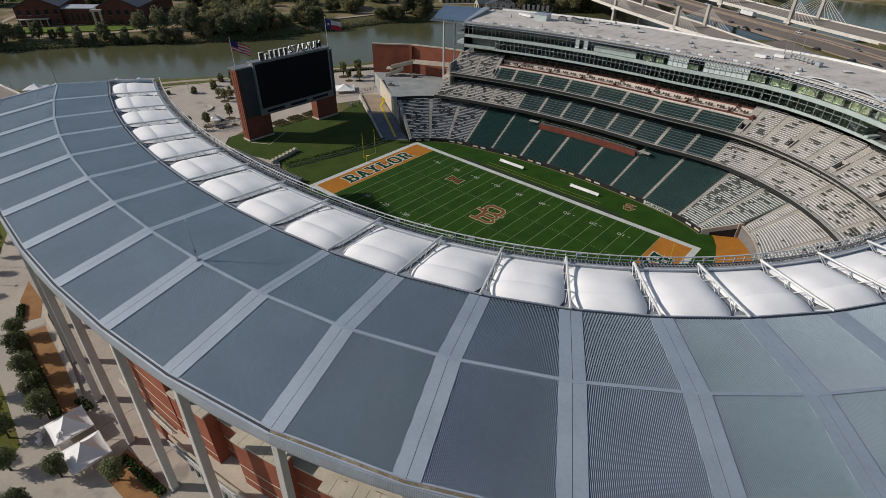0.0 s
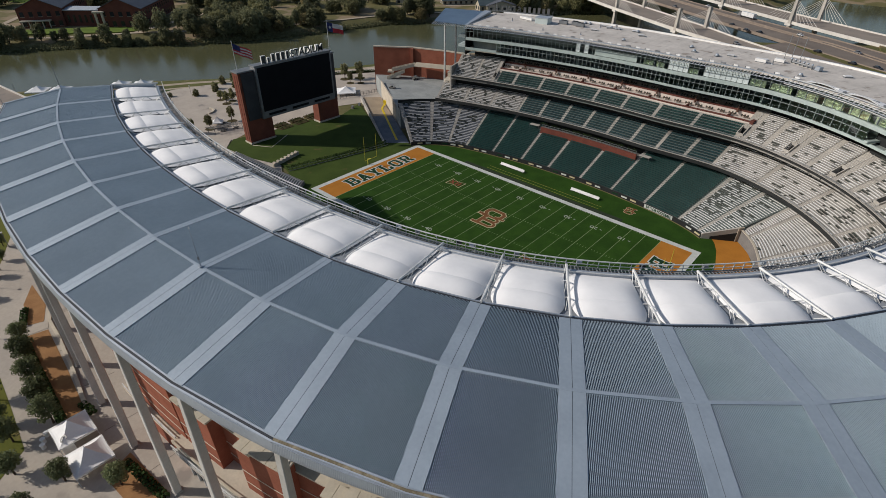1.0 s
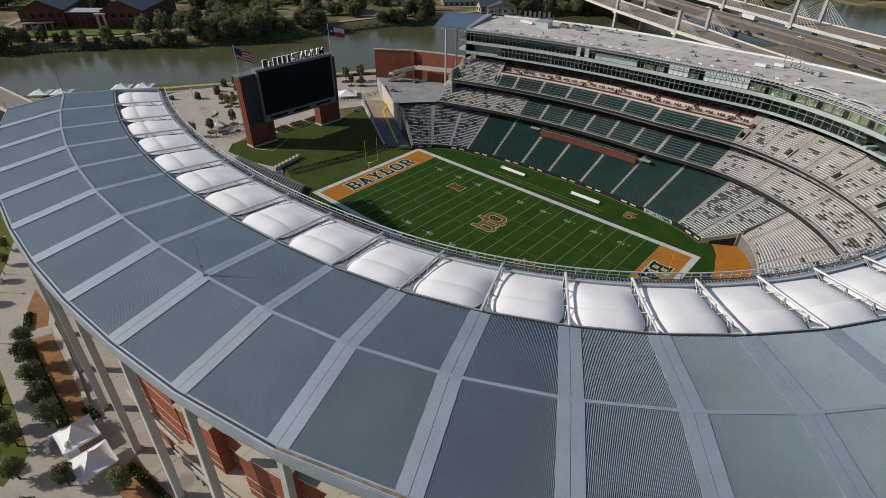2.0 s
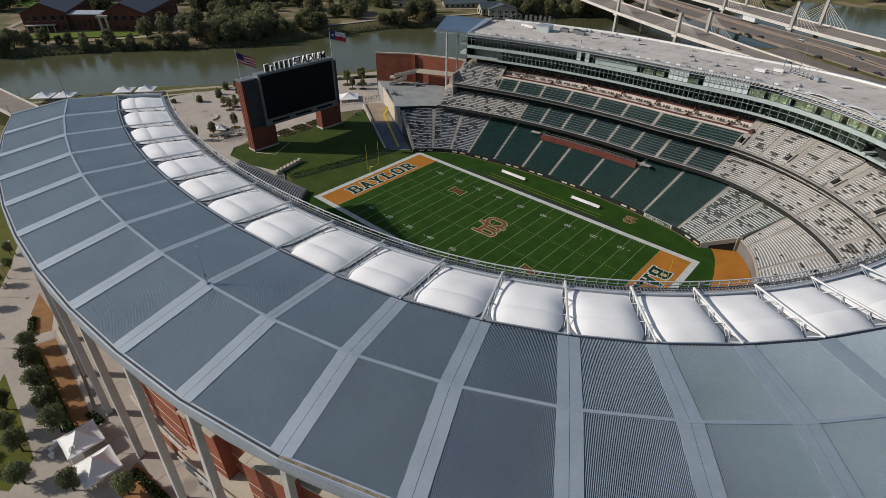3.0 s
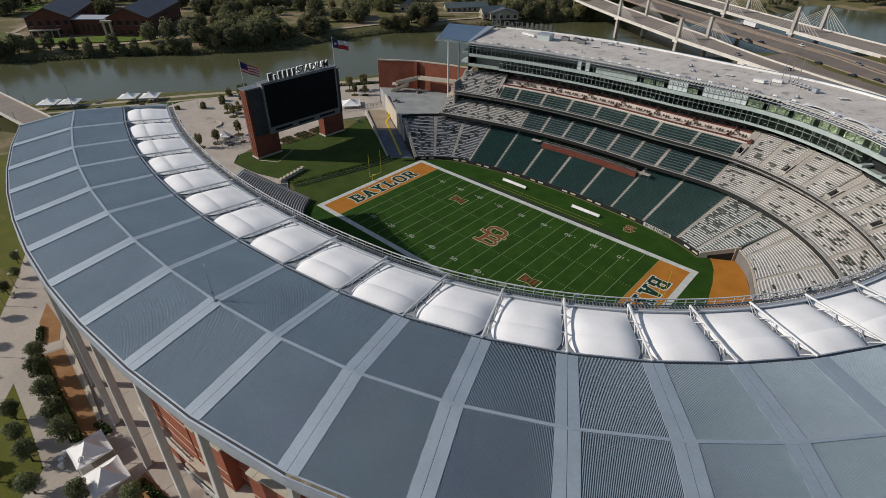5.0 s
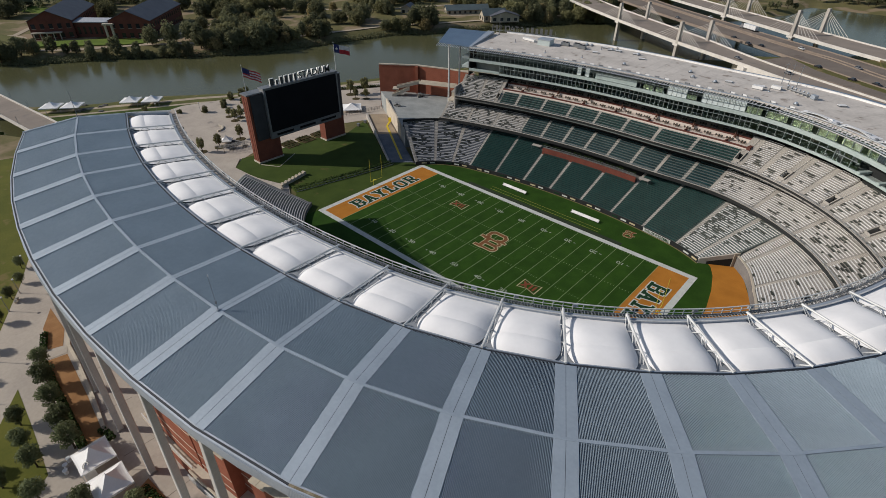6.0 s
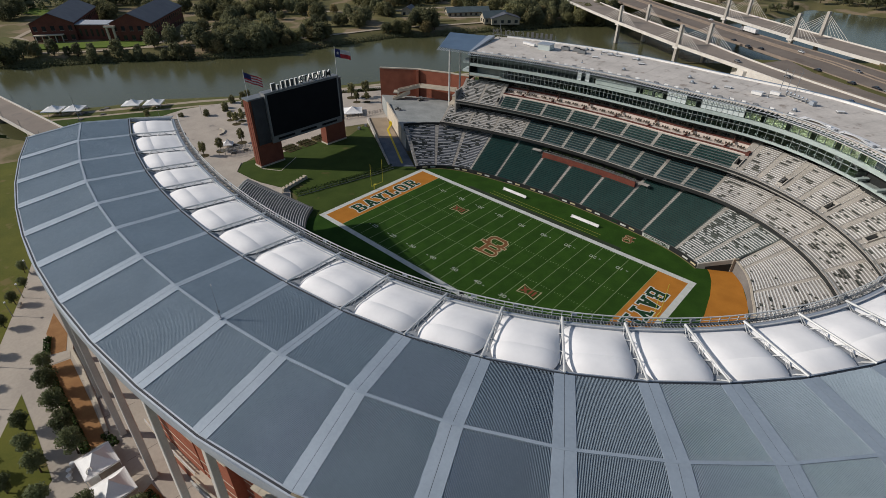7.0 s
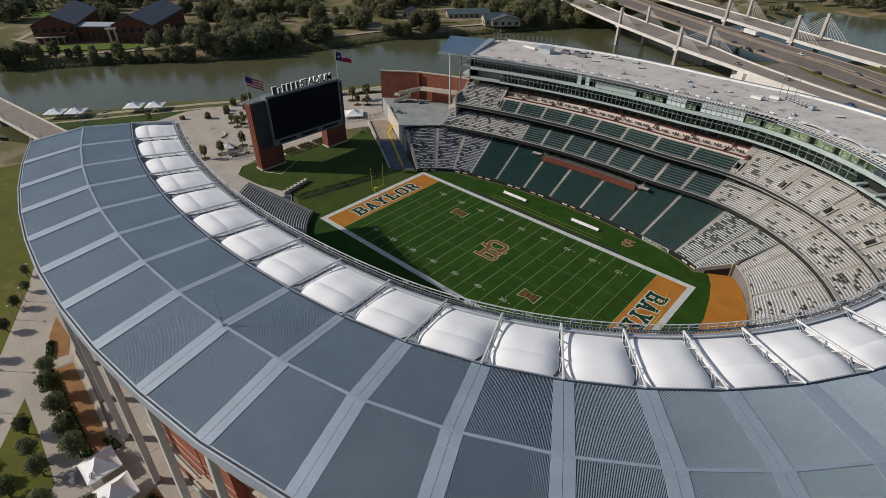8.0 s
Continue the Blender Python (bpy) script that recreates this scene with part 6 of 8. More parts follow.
# terrace block at the end of the upper tier
blk = thing("stair_tower", "pale concrete stair block at the end of the upper stand", "stair tower", (-78, 70, 8), kind="structure")
part("base", Build().prism([bowl(s, d, 1, False) for s, d in ((-66.4, 10.0), (-62.2, 10.0), (-62.2, 17.5), (-67.0, 17.5), (-67.0, 11))][::-1], 7.9, 17.4), STONE, blk)
part("side_wall", Build().prism([bowl(s, d, 1, False) for s, d in ((-62.7, 6.0), (-62.2, 6.0), (-62.2, 18), (-62.7, 18))][::-1], 11.0, 24.5), CONCRETE, blk)
for s_, d_, w, z in ((-66.0, 16.2, 1.8, 19.4), (-64.2, 15.2, 2.4, 20.4)):
    x, y = bowl(s_, d_, 1, False)
    part("block", Build().box(x, y, 17.4, w, 3.4, z - 17.4, 20), STONE, blk)
    part("parapet", Build().box(x, y, z, w + 0.3, 3.7, 0.2, 20), CONCRETE, blk)

# scoreboard
SCREEN = surface("dark_screen", (0.007, 0.008, 0.010), (0.010, 0.011, 0.013), 4.0, 0.3, 0.9)
CLAD = surface("dark_cladding", (0.045, 0.048, 0.055), (0.03, 0.033, 0.038), 4.0, 0.4, 0.6)
FRAME = surface("grey_frame", (0.20, 0.21, 0.22), (0.15, 0.16, 0.17), 4.0, 0.4, 0.5, 0.3)
sb = thing("scoreboard", "giant dark video screen between two red brick towers", "scoreboard", (-107, 3, 0))
for y0, y1 in ((-19.6, -8.6), (14.2, 24.8)):
    ym, w = (y0 + y1) / 2, y1 - y0
    # towers wear the brick that is darkened for their shaded fronts
    tw = part("tower", Build().box(-107.6, ym, -0.4, 4.2, w, 28.4), BRICK_SHADED, sb, "red brick tower")
    part("plinth", Build().box(-107.6, ym, -0.4, 4.7, w + 0.5, 1.1), STONE, tw)
    part("cap", Build().box(-107.6, ym, 28.0, 4.9, w + 0.7, 0.5), FRAME, tw)
    # raised strips of darker brick paint the shade of recesses
    for k in range(2):
        part("recess", Build().box(-108.3 + 1.7 * k, y0 - 0.02 if y0 < 0 else y1 + 0.02, 1.5, 0.5, 0.12, 25.5), BRICK_DARK, tw)
part("screen_box", Build().box(-105.6, 4.7, 9.3, 3.4, 35.6, 20.2), FRAME, sb, "grey metal cabinet")
part("screen", Build().box(-103.86, 4.7, 12.1, 0.12, 34.0, 16.9), SCREEN, sb, "switched-off black screen")
part("lower_board", Build().box(-103.86, 4.7, 9.6, 0.12, 34.4, 2.2), FRAME, sb)
for k in range(3):
    part("sign_bar", Build().box(-103.78, -6.5 + 11 * k, 10.2, 0.06, 8.0, 0.9), SCREEN, sb)
part("top_frame", Build().box(-105.6, 4.7, 29.5, 3.8, 36.2, 0.4), FRAME, sb)
for k in range(18):
    part("rib", Build().box(-107.5, -11.5 + 1.9 * k, 9.3, 0.5, 0.25, 20.2), STEEL_GREY, sb)
for y0, y1 in ((-18.6, -13.1), (22.5, 24.6)):
    part("cladding", Build().box(-105.2, (y0 + y1) / 2, 9.6, 0.5, y1 - y0, 18.2), CLAD, sb, "dark grey metal cladding on the tower")
LETTER = surface("white_sign_letters", (0.72, 0.72, 0.70), (0.6, 0.6, 0.58), 1.0, 0.2, 0.5)
# dark plates on the white letters paint the shade of their fronts
LETTER_SHADE = surface("shaded_letter_face", (0.06, 0.06, 0.06), (0.04, 0.04, 0.04), 1.0, 0.2, 0.5)
for i, w in enumerate((3.0, 1.6, 2.2, 2.4, 2.4, 2.0)):
    h = 2.8 if i != 1 else 1.9
    bar = part("name_bar", Build().box(-104.8, -8.4 + 2.15 * i, 30.0, 0.7, w * 0.62, h), LETTER, sb, "white raised sign bar")
    part("face", Build().box(-104.43, -8.4 + 2.15 * i, 30.12, 0.05, w * 0.62 - 0.25, h - 0.24), LETTER_SHADE, bar)
writing("sign_lettering", "STADIUM", 3.8, 0.38, LETTER, sb, pose(-104.85, 11.7, 31.4, 90, 0, 90), 0.98, 0.1)
writing("sign_lettering_face", "STADIUM", 3.8, 0.02, LETTER_SHADE, sb, pose(-104.43, 11.7, 31.4, 90, 0, 90), 0.98, 0.02)
for i in range(15):
    part("letter_strut", Build().tube((-105.4, -8.5 + 1.85 * i, 29.8), (-104.8, -8.5 + 1.85 * i, 31.5), 0.08, n=4), STEEL_GREY, sb)
CLOTH_W = surface("white_cloth", (0.6, 0.58, 0.58), None, 1.0, 0.2, 0.8)
CLOTH_R = surface("red_cloth", (0.42, 0.03, 0.04), None, 1.0, 0.2, 0.8)
CLOTH_B = surface("navy_cloth", (0.02, 0.03, 0.12), None, 1.0, 0.2, 0.8)


def wavy(x0, x1, z0, z1, dz, origin, dirv, n=8):
    """A strip of a flag from x0 to x1 along its fly, with folds and droop."""
    b = Build()
    top, low = [], []
    o, d_ = Vector(origin), Vector(dirv).normalized()
    side = Vector((-d_.y, d_.x, 0))
    for i in range(n + 1):
        x = x0 + (x1 - x0) * i / n
        w = side * (0.35 * math.sin(x * 1.7) * min(1.0, x / 2))
        sag = dz * x
        top.append(o + d_ * x + w + Vector((0, 0, z1 - sag)))
        low.append(o + d_ * x + w + Vector((0, 0, z0 - sag)))
    b.strip(top, low)
    t = side * 0.03
    b.strip([p + t for p in low], [p + t for p in top])
    return b


for y, top, kind in ((-18.0, 38.9, "striped"), (25.2, 40.3, "lone star")):
    fp = thing("flagpole", "tall white flagpole on a scoreboard tower", "flagpole", (-108, y, 28.5), group="flagpoles")
    part("pole", Build().tube((-108, y, 28.4), (-108, y, top), 0.14, 0.07, 8), STEEL_WHITE, fp)
    part("ball", Build().tube((-108, y, top), (-108, y, top + 0.3), 0.16, 0.1, 8), STEEL_WHITE, fp)
    o, dv = (-108, y, top), (0.55, 0.83, 0)
    if kind == "striped":
        fl = thing("flag", "red and white striped flag with a blue canton", "flag", (-108, y, top - 3), group="flags")
        for k in range(7):
            part("stripe", wavy(0.1 if k > 3 else 2.6, 6.4, -0.6 - 0.5 * k - 0.5, -0.6 - 0.5 * k, 0.42, o, dv), CLOTH_R if k % 2 == 0 else CLOTH_W, fl)
        part("canton", wavy(0.1, 2.6, -2.6, -0.6, 0.42, o, dv), CLOTH_B, fl)
    else:
        fl = thing("flag", "flag with a blue hoist and white and red bars", "flag", (-108, y, top - 3), group="flags")
        part("hoist", wavy(0.1, 2.3, -3.9, -0.4, 0.25, o, dv), CLOTH_B, fl)
        part("bar", wavy(2.3, 6.6, -2.15, -0.4, 0.25, o, dv), CLOTH_W, fl)
        part("bar", wavy(2.3, 6.6, -3.9, -2.15, 0.25, o, dv), CLOTH_R, fl)
        b = Build()
        pts = []
        for k in range(10):
            a, r = radians(90 + 36 * k), 0.75 if k % 2 == 0 else 0.3
            q = Vector(o) + Vector(dv).normalized() * (1.2 + r * math.cos(a)) + Vector((0.3 * 0.83, -0.3 * 0.55, -2.4 + r * math.sin(a)))
            pts.append(q)
        b.add(pts, [tuple(range(10))])
        part("star", b, CLOTH_W, fl)
# hedge and low railing along the end line
hg = thing("end_hedge", "clipped dark hedge along the field edge", "hedge", (-68, -2, 0))
rng = random.Random(11)


def leafy(b, p, q, width, height, n, size, rng_):
    """Small leaf quads that fill a long box from p to q."""
    p, q = Vector(p), Vector(q)
    d_ = (q - p)
    side = Vector((-d_.y, d_.x, 0)).normalized()
    for _ in range(n):
        c = p + d_ * rng_.random() + side * rng_.uniform(-width / 2, width / 2) + Vector((0, 0, height * rng_.random() ** 0.6))
        u = Vector((rng_.gauss(0, 1), rng_.gauss(0, 1), rng_.gauss(0, 1))).normalized() * size
        w = u.cross(Vector((rng_.gauss(0, 1), rng_.gauss(0, 1), rng_.gauss(0, 1)))).normalized() * size * 0.7
        b.quad(c - u, c - w, c + u, c + w)


HE = [(-66.6, 18.0), (-67.6, 10.0), (-69.0, 3.0), (-70.6, -4.4), (-72.4, -12.0), (-74.8, -23.5)]
b = Build()
for p, q in zip(HE, HE[1:]):
    leafy(b, (*p, 0.1), (*q, 0.1), 1.3, 1.5, 420, 0.22, rng)
tagged(part("leaves", b, HEDGE, hg), kind="stuff")
rl = thing("end_railing", "low pale railing between hedge and field", "railing", (-68, -2, 0))
b = Build()
for p, q in zip(HE, HE[1:]):
    o = Vector((1.2, 0, 0))
    b.tube(Vector((*p, 1.1)) + o, Vector((*q, 1.1)) + o, 0.06, n=4)
    b.tube(Vector((*p, 0.12)) + o, Vector((*q, 0.12)) + o, 0.12, n=4)
part("rail", b, STONE, rl)
for p, q in zip(HE, HE[1:]):
    for k in range(5):
        v = Vector((*p, 0)).lerp(Vector((*q, 0)), k / 5) + Vector((1.2, 0, 0))
        part("post", Build().tube(v, v + Vector((0, 0, 1.1)), 0.05, n=4), STEEL_GREY, rl)
# low stone walls on the slope
for p, q in (((-80.8, -25.5), (-84.0, -12.4)), ((-75.6, -29.5), (-80.6, -26.2))):
    w = thing("low_wall", "low pale stone wall with a railing", "wall", (*p, 0), group="low stone walls")
    d_ = Vector((q[0] - p[0], q[1] - p[1], 0)).normalized()
    n_ = Vector((-d_.y, d_.x, 0)) * 0.5
    A, C = Vector((*p, -0.4)), Vector((*q, -0.4))
    part("body", Build().hexa([A - n_, C - n_, C + n_, A + n_], [v + Vector((0, 0, 1.6)) for v in (A - n_, C - n_, C + n_, A + n_)]), STONE, w)
    for k in range(7):
        v = A.lerp(C, (k + 0.5) / 7) + Vector((0, 0, 1.6))
        part("block", Build().box(v.x, v.y, v.z, 0.8, 1.3, 0.45, math.degrees(math.atan2(d_.y, d_.x))), STONE, w)
# shrubs in long planters along the camera platform
for k in range(9):
    s0 = -22.6 + 4.1 * k
    pl = thing("platform_planter", "low planter with thin dark shrubs on the platform", "planter", (*bowl(s0 + 1.8, -3.6), 7.0), group="platform planters")
    q = [bowl(s0, -4.2), bowl(s0 + 3.7, -4.2), bowl(s0 + 3.7, -3.4), bowl(s0, -3.4)][::-1]
    part("trough", Build().hexa([(*p, 7.0) for p in q], [(*p, 9.0) for p in q]), CONCRETE_DARK, pl)
    b = Build()
    leafy(b, (*bowl(s0 + 0.2, -3.8), 9.0), (*bowl(s0 + 3.5, -3.8), 9.0), 0.7, 1.5, 110, 0.14, rng)
    tagged(part("shrub_cover", b, HEDGE, pl), kind="stuff")


def utility_cart(x, y, z, turn, label):
    """A small four-wheeled cart with a flat roof."""
    c = thing("utility_cart", label, "cart", (x, y, z), group="utility carts")
    m = pose(x, y, z, 0, 0, turn)
    P_ = lambda a, b_, h: tuple(m @ Vector((a, b_, h)))
    block = lambda x0, y0, z0, x1, y1, z1: Build().hexa([P_(x0, y0, z0), P_(x1, y0, z0), P_(x1, y1, z0), P_(x0, y1, z0)], [P_(x0, y0, z1), P_(x1, y0, z1), P_(x1, y1, z1), P_(x0, y1, z1)])
    part("body", block(-1.5, -0.65, 0.3, 1.5, 0.65, 0.75), CONCRETE_DARK, c)
    part("seat", block(-0.5, -0.6, 0.75, 0.1, 0.6, 1.15), SEAT_DARK, c)
    part("roof", block(-0.9, -0.7, 1.85, 0.9, 0.7, 1.93), STEEL_GREY, c)
    for a, b_ in ((-0.8, -0.6), (-0.8, 0.6), (0.8, -0.6), (0.8, 0.6)):
        part("roof_post", Build().tube(P_(a, b_, 0.7), P_(a, b_, 1.86), 0.04, n=4), STEEL_GREY, c)
    for a in (-1.0, 1.0):
        for b_ in (-0.72, 0.52):
            part("wheel", Build().tube(P_(a, b_, 0.28), P_(a, b_ + 0.2, 0.28), 0.28, 0.28, 10), FASCIA_DARK, c)


utility_cart(CART[0], CART[1], 7.9, 20, "dark utility cart parked on the concourse deck")
utility_cart(CART[2], CART[3], 7.9, 75, "dark utility cart parked beside the stair")
# planting beds behind the screen
SOIL = surface("planting_soil", (0.075, 0.05, 0.025), (0.05, 0.05, 0.02), 1.5, 0.2, 0.95)
for k in range(6):
    x, y = -112.0 - (k % 2) * 4.2, 0.5 + (k // 2) * 8.2
    bd = thing("planting_bed", "brown planting bed with low shrubs", "flower bed", (x, y, 0), group="planting beds")
    part("soil", Build().box(x, y, -0.4, 3.4, 6.6, 0.55, 2), SOIL, bd)
    b = Build()
    leafy(b, (x, y - 3, 0.15), (x, y + 3, 0.15), 3.0, 0.5, 120, 0.2, rng)
    tagged(part("shrub_cover", b, HEDGE, bd), kind="stuff")
b = Build().hexa([(-104.6, -19.5, 0.0), (-97.5, -15.5, 0.0), (-97.3, -15.8, 0.0), (-104.5, -20.0, 0.0)][::-1], [(-104.6, -19.5, 0.08), (-97.5, -15.5, 0.08), (-97.3, -15.8, 0.08), (-104.5, -20.0, 0.08)][::-1])
b.hexa([(-97.5, -15.5, 0.0), (-104.2, -4.0, 0.0), (-103.9, -3.9, 0.0), (-97.2, -15.6, 0.0)], [(-97.5, -15.5, 0.08), (-104.2, -4.0, 0.08), (-103.9, -3.9, 0.08), (-97.2, -15.6, 0.08)])
lay("kerb_line", b, STONE, "pale kerb line in the grass at the tower's foot", "kerb")


# ---- near side: brick facade under the canopy, plaza furniture ----
def cpoly(u0, u1, o0, o1, n=3):
    a = [canopy(u0 + (u1 - u0) * i / n, o0) for i in range(n + 1)]
    c = [canopy(u0 + (u1 - u0) * i / n, o1) for i in range(n + 1)]
    return a[::-1], c[::-1]


WINDOW = surface("dark_window", (0.02, 0.025, 0.03), None, 2.0, 0.4, 0.15)
STONE_PALE = surface("pale_stone_roof", (0.55, 0.49, 0.39), (0.45, 0.40, 0.32), 3.0, 0.4, 0.85)
fac = thing("near_facade", "red brick stadium facade with stone copings and entrance blocks", "facade", (30, -95, -3), kind="structure")
for i in range(U_FIRST, U_LAST):
    if i >= -3:
        u0, u1 = (i + 0.6 if i == -3 else i), i + 1.0
        part("brick_wall", Build().slab(*cpoly(u0, u1, 32.0, 34.2), -3.0, 16.8), BRICK, fac)
        part("wall_coping", Build().slab(*cpoly(u0, u1, 31.9, 34.35), 16.8, 17.1), STONE_PALE, fac)
        for z in (9.6, 12.6):
            part("stone_band", Build().slab(*cpoly(u0, u1, 34.2, 34.27), z, z + 0.16), STONE_PALE, fac)
    if i == -2:
        blk = part("brick_block", Build().slab(*cpoly(-2.35, -0.94, 34.2, 36.1, 6), -3.0, 25.5), BRICK, fac)
        for z in (9.6, 12.6, 17.0):
            part("stone_band", Build().slab(*cpoly(-2.35, -0.94, 36.1, 36.16, 6), z, z + 0.16), STONE_PALE, blk)
    if i >= -1:
        # projecting bay with a stepped parapet
        blk = part("brick_block", Build().slab(*cpoly(i + 0.10, i + 0.72, 34.2, 36.1), 7.6, 18.2), BRICK, fac)
        part("raised_parapet", Build().slab(*cpoly(i + 0.34, i + 0.72, 34.2, 36.1), 18.2, 18.85), BRICK, blk)
        for k in range(6):
            a = i + 0.095 + 0.105 * k
            z = 18.2 if k < 2 else 18.85
            part("coping", Build().slab(*cpoly(a, a + 0.101, 34.0, 36.3, 1), z, z + 0.35), STONE_PALE, blk)
        for z in (9.6, 12.6):
            part("stone_band", Build().slab(*cpoly(i + 0.10, i + 0.72, 36.1, 36.16), z, z + 0.16), STONE_PALE, blk)
    if i >= -1:
        # terrace over the glazed entrance storey
        v0 = i - 0.05 if i == -1 else i
        ter = part("terrace", Build().slab(*cpoly(v0, i + 1.0, 34.2, 37.9), 7.2, 7.7), STONE_PALE, fac, "pale terrace over the glazed entrance")
        part("kerb", Build().slab(*cpoly(v0, i + 1.0, 37.65, 37.9), 7.7, 8.0), STONE_PALE, ter)
        part("glazing", Build().slab(*cpoly(v0, i + 1.0, 36.6, 36.7), -3.0, 7.2), WINDOW, ter)
        for k in range(9):
            a = v0 + 0.005 + (i + 0.99 - v0) * k / 8
            part("mullion", Build().slab(*cpoly(a, a + 0.012, 36.7, 37.0, 1), -3.0, 7.2), STEEL_WHITE, ter)
        for z in (0.4, 3.8):
            part("transom", Build().slab(*cpoly(v0, i + 1.0, 36.7, 36.95), z, z + 0.25), STEEL_WHITE, ter)
        rl = part("railing", pipe([(*canopy(v0 + (i + 1.0 - v0) * j / 6, 38.2), 7.0) for j in range(7)], 0.09), STEEL_WHITE, ter)
        part("railing_bar", pipe([(*canopy(v0 + (i + 1.0 - v0) * j / 6, 38.2), 6.1) for j in range(7)], 0.06), STEEL_WHITE, ter)
        for j in range(12):
            p = canopy(v0 + (i + 1.0 - v0) * j / 12, 38.2)
            part("baluster", Build().tube((*p, 5.6), (*p, 7.0), 0.05, n=4), STEEL_WHITE, ter)
        part("sill_beam", Build().slab(*cpoly(v0, i + 1.0, 37.5, 38.3), 5.3, 5.6), CONCRETE, ter)
    if i < -3:
        part("inner_wall", Build().slab(*cpoly(i, i + 1.0, 20.0, 20.6), -3.0, 16.0), BRICK, fac)
    part("upper_floor", Build().slab(*cpoly(i, i + 1.0, 12.0, 31.9 if i >= -2 else 20.0), 16.3, 16.7), CONCRETE_DARK, fac)
# railed ledge that carries the terrace on towards the end of the brick
led = part("ledge", Build().slab(*cpoly(-2.35, -1.05, 36.1, 37.2, 6), 6.6, 7.1), STONE_PALE, fac, "narrow pale ledge with a white railing")
for h in (0.5, 1.0):
    part("railing_bar", pipe([(*canopy(-2.3 + 1.25 * j / 8, 37.1), 7.1 + h) for j in range(9)], 0.06), STEEL_WHITE, led)
for j in range(9):
    p = canopy(-2.3 + 1.25 * j / 8, 37.1)
    part("railing_post", Build().tube((*p, 7.1), (*p, 8.15), 0.06, n=4), STEEL_WHITE, led)

# long low steps and seat wall by the beds
sw = thing("seat_wall", "long pale stone seat wall beside the mulch beds", "wall", (-35, -108.5, -3))
for p, q in zip(((-57.6, -105.6), (-50.5, -107.6), (-42.0, -108.0), (-27.7, -109.3), (-16.0, -110.8)), ((-50.5, -107.6), (-42.0, -108.0), (-27.7, -109.3), (-16.0, -110.8))):
    d_ = Vector((q[0] - p[0], q[1] - p[1], 0)).normalized()
    n_ = Vector((-d_.y, d_.x, 0)) * 0.35
    A, C = Vector((*p, -3.2)), Vector((*q, -3.2))
    part("block", Build().hexa([A - n_, C - n_, C + n_, A + n_], [v + Vector((0, 0, 0.7)) for v in (A - n_, C - n_, C + n_, A + n_)]), STONE_PALE, sw)
pad("pavement_cross", [(-52.6, -112.2), (-51.2, -107.9), (-48.2, -108.6), (-48.9, -113.0)], -3.4, -2.93, PAVING, "pale cross path between the beds", "pavement")
# expansion joints in the plaza
JOINT = surface("paving_joint", (0.20, 0.18, 0.155), None, 2.0, 0.3, 0.9)
b = Build()
for k in range(-8, 4):
    p, q = canopy(k + 0.5, OFF_OUT - 4), canopy(k + 0.5, OFF_OUT + 3)
    d_ = (Vector(q) - Vector(p)).normalized()
    n_ = Vector((-d_.y, d_.x)) * 0.05
    b.hexa([(*(Vector(v) + s * n_), -3.02) for v, s in ((p, -1), (q, -1), (q, 1), (p, 1))], [(*(Vector(v) + s * n_), -2.985) for v, s in ((p, -1), (q, -1), (q, 1), (p, 1))])
tagged(lay("paving_joints", b, JOINT, "thin dark joints between plaza slabs", "paving joint"), kind="stuff")

# hedges beside the walk
rng = random.Random(3)
for p, q, w in (((-60.0, -110.4, -3), (-52.8, -112.6, -3), 1.5), ((-49.0, -113.6, -3), (-15.5, -115.2, -3), 1.5), ((-17.8, -111.2, -3), (-13.2, -110.2, -3), 1.6), ((2.5, -110.3, -3), (15.0, -108.3, -3), 1.8)):
    h = thing("hedge", "row of clipped dark green shrubs in a mulch bed", "hedge", p, group="plaza hedges")
    b = Build()
    ln = (Vector(q) - Vector(p)).length
    n = int(ln / 0.95)
    for k in range(n):
        c = Vector(p).lerp(Vector(q), (k + 0.5) / n)
        for row in (-0.4, 0.4):
            cc = c + Vector((rng.uniform(-0.1, 0.1), row + rng.uniform(-0.1, 0.1), 0.45))
            for _ in range(26):
                v = Vector((rng.gauss(0, 1), rng.gauss(0, 1), rng.gauss(0, 1))).normalized()
                c2 = cc + v * 0.5 * Vector((1, 1, 0.9)).length / 1.7
                u_ = v.cross(Vector((rng.gauss(0, 1), rng.gauss(0, 1), rng.gauss(0, 1)))).normalized() * 0.3
                w_ = u_.cross(v) * 0.8
                b.quad(c2 - u_, c2 - w_, c2 + u_, c2 + w_)
    part("shrubs", b, HEDGE, h)

# pavilion tents
TENT = surface("tent_cloth", (0.80, 0.79, 0.77), (0.70, 0.69, 0.67), 2.0, 0.4, 0.6, amount=0.3)


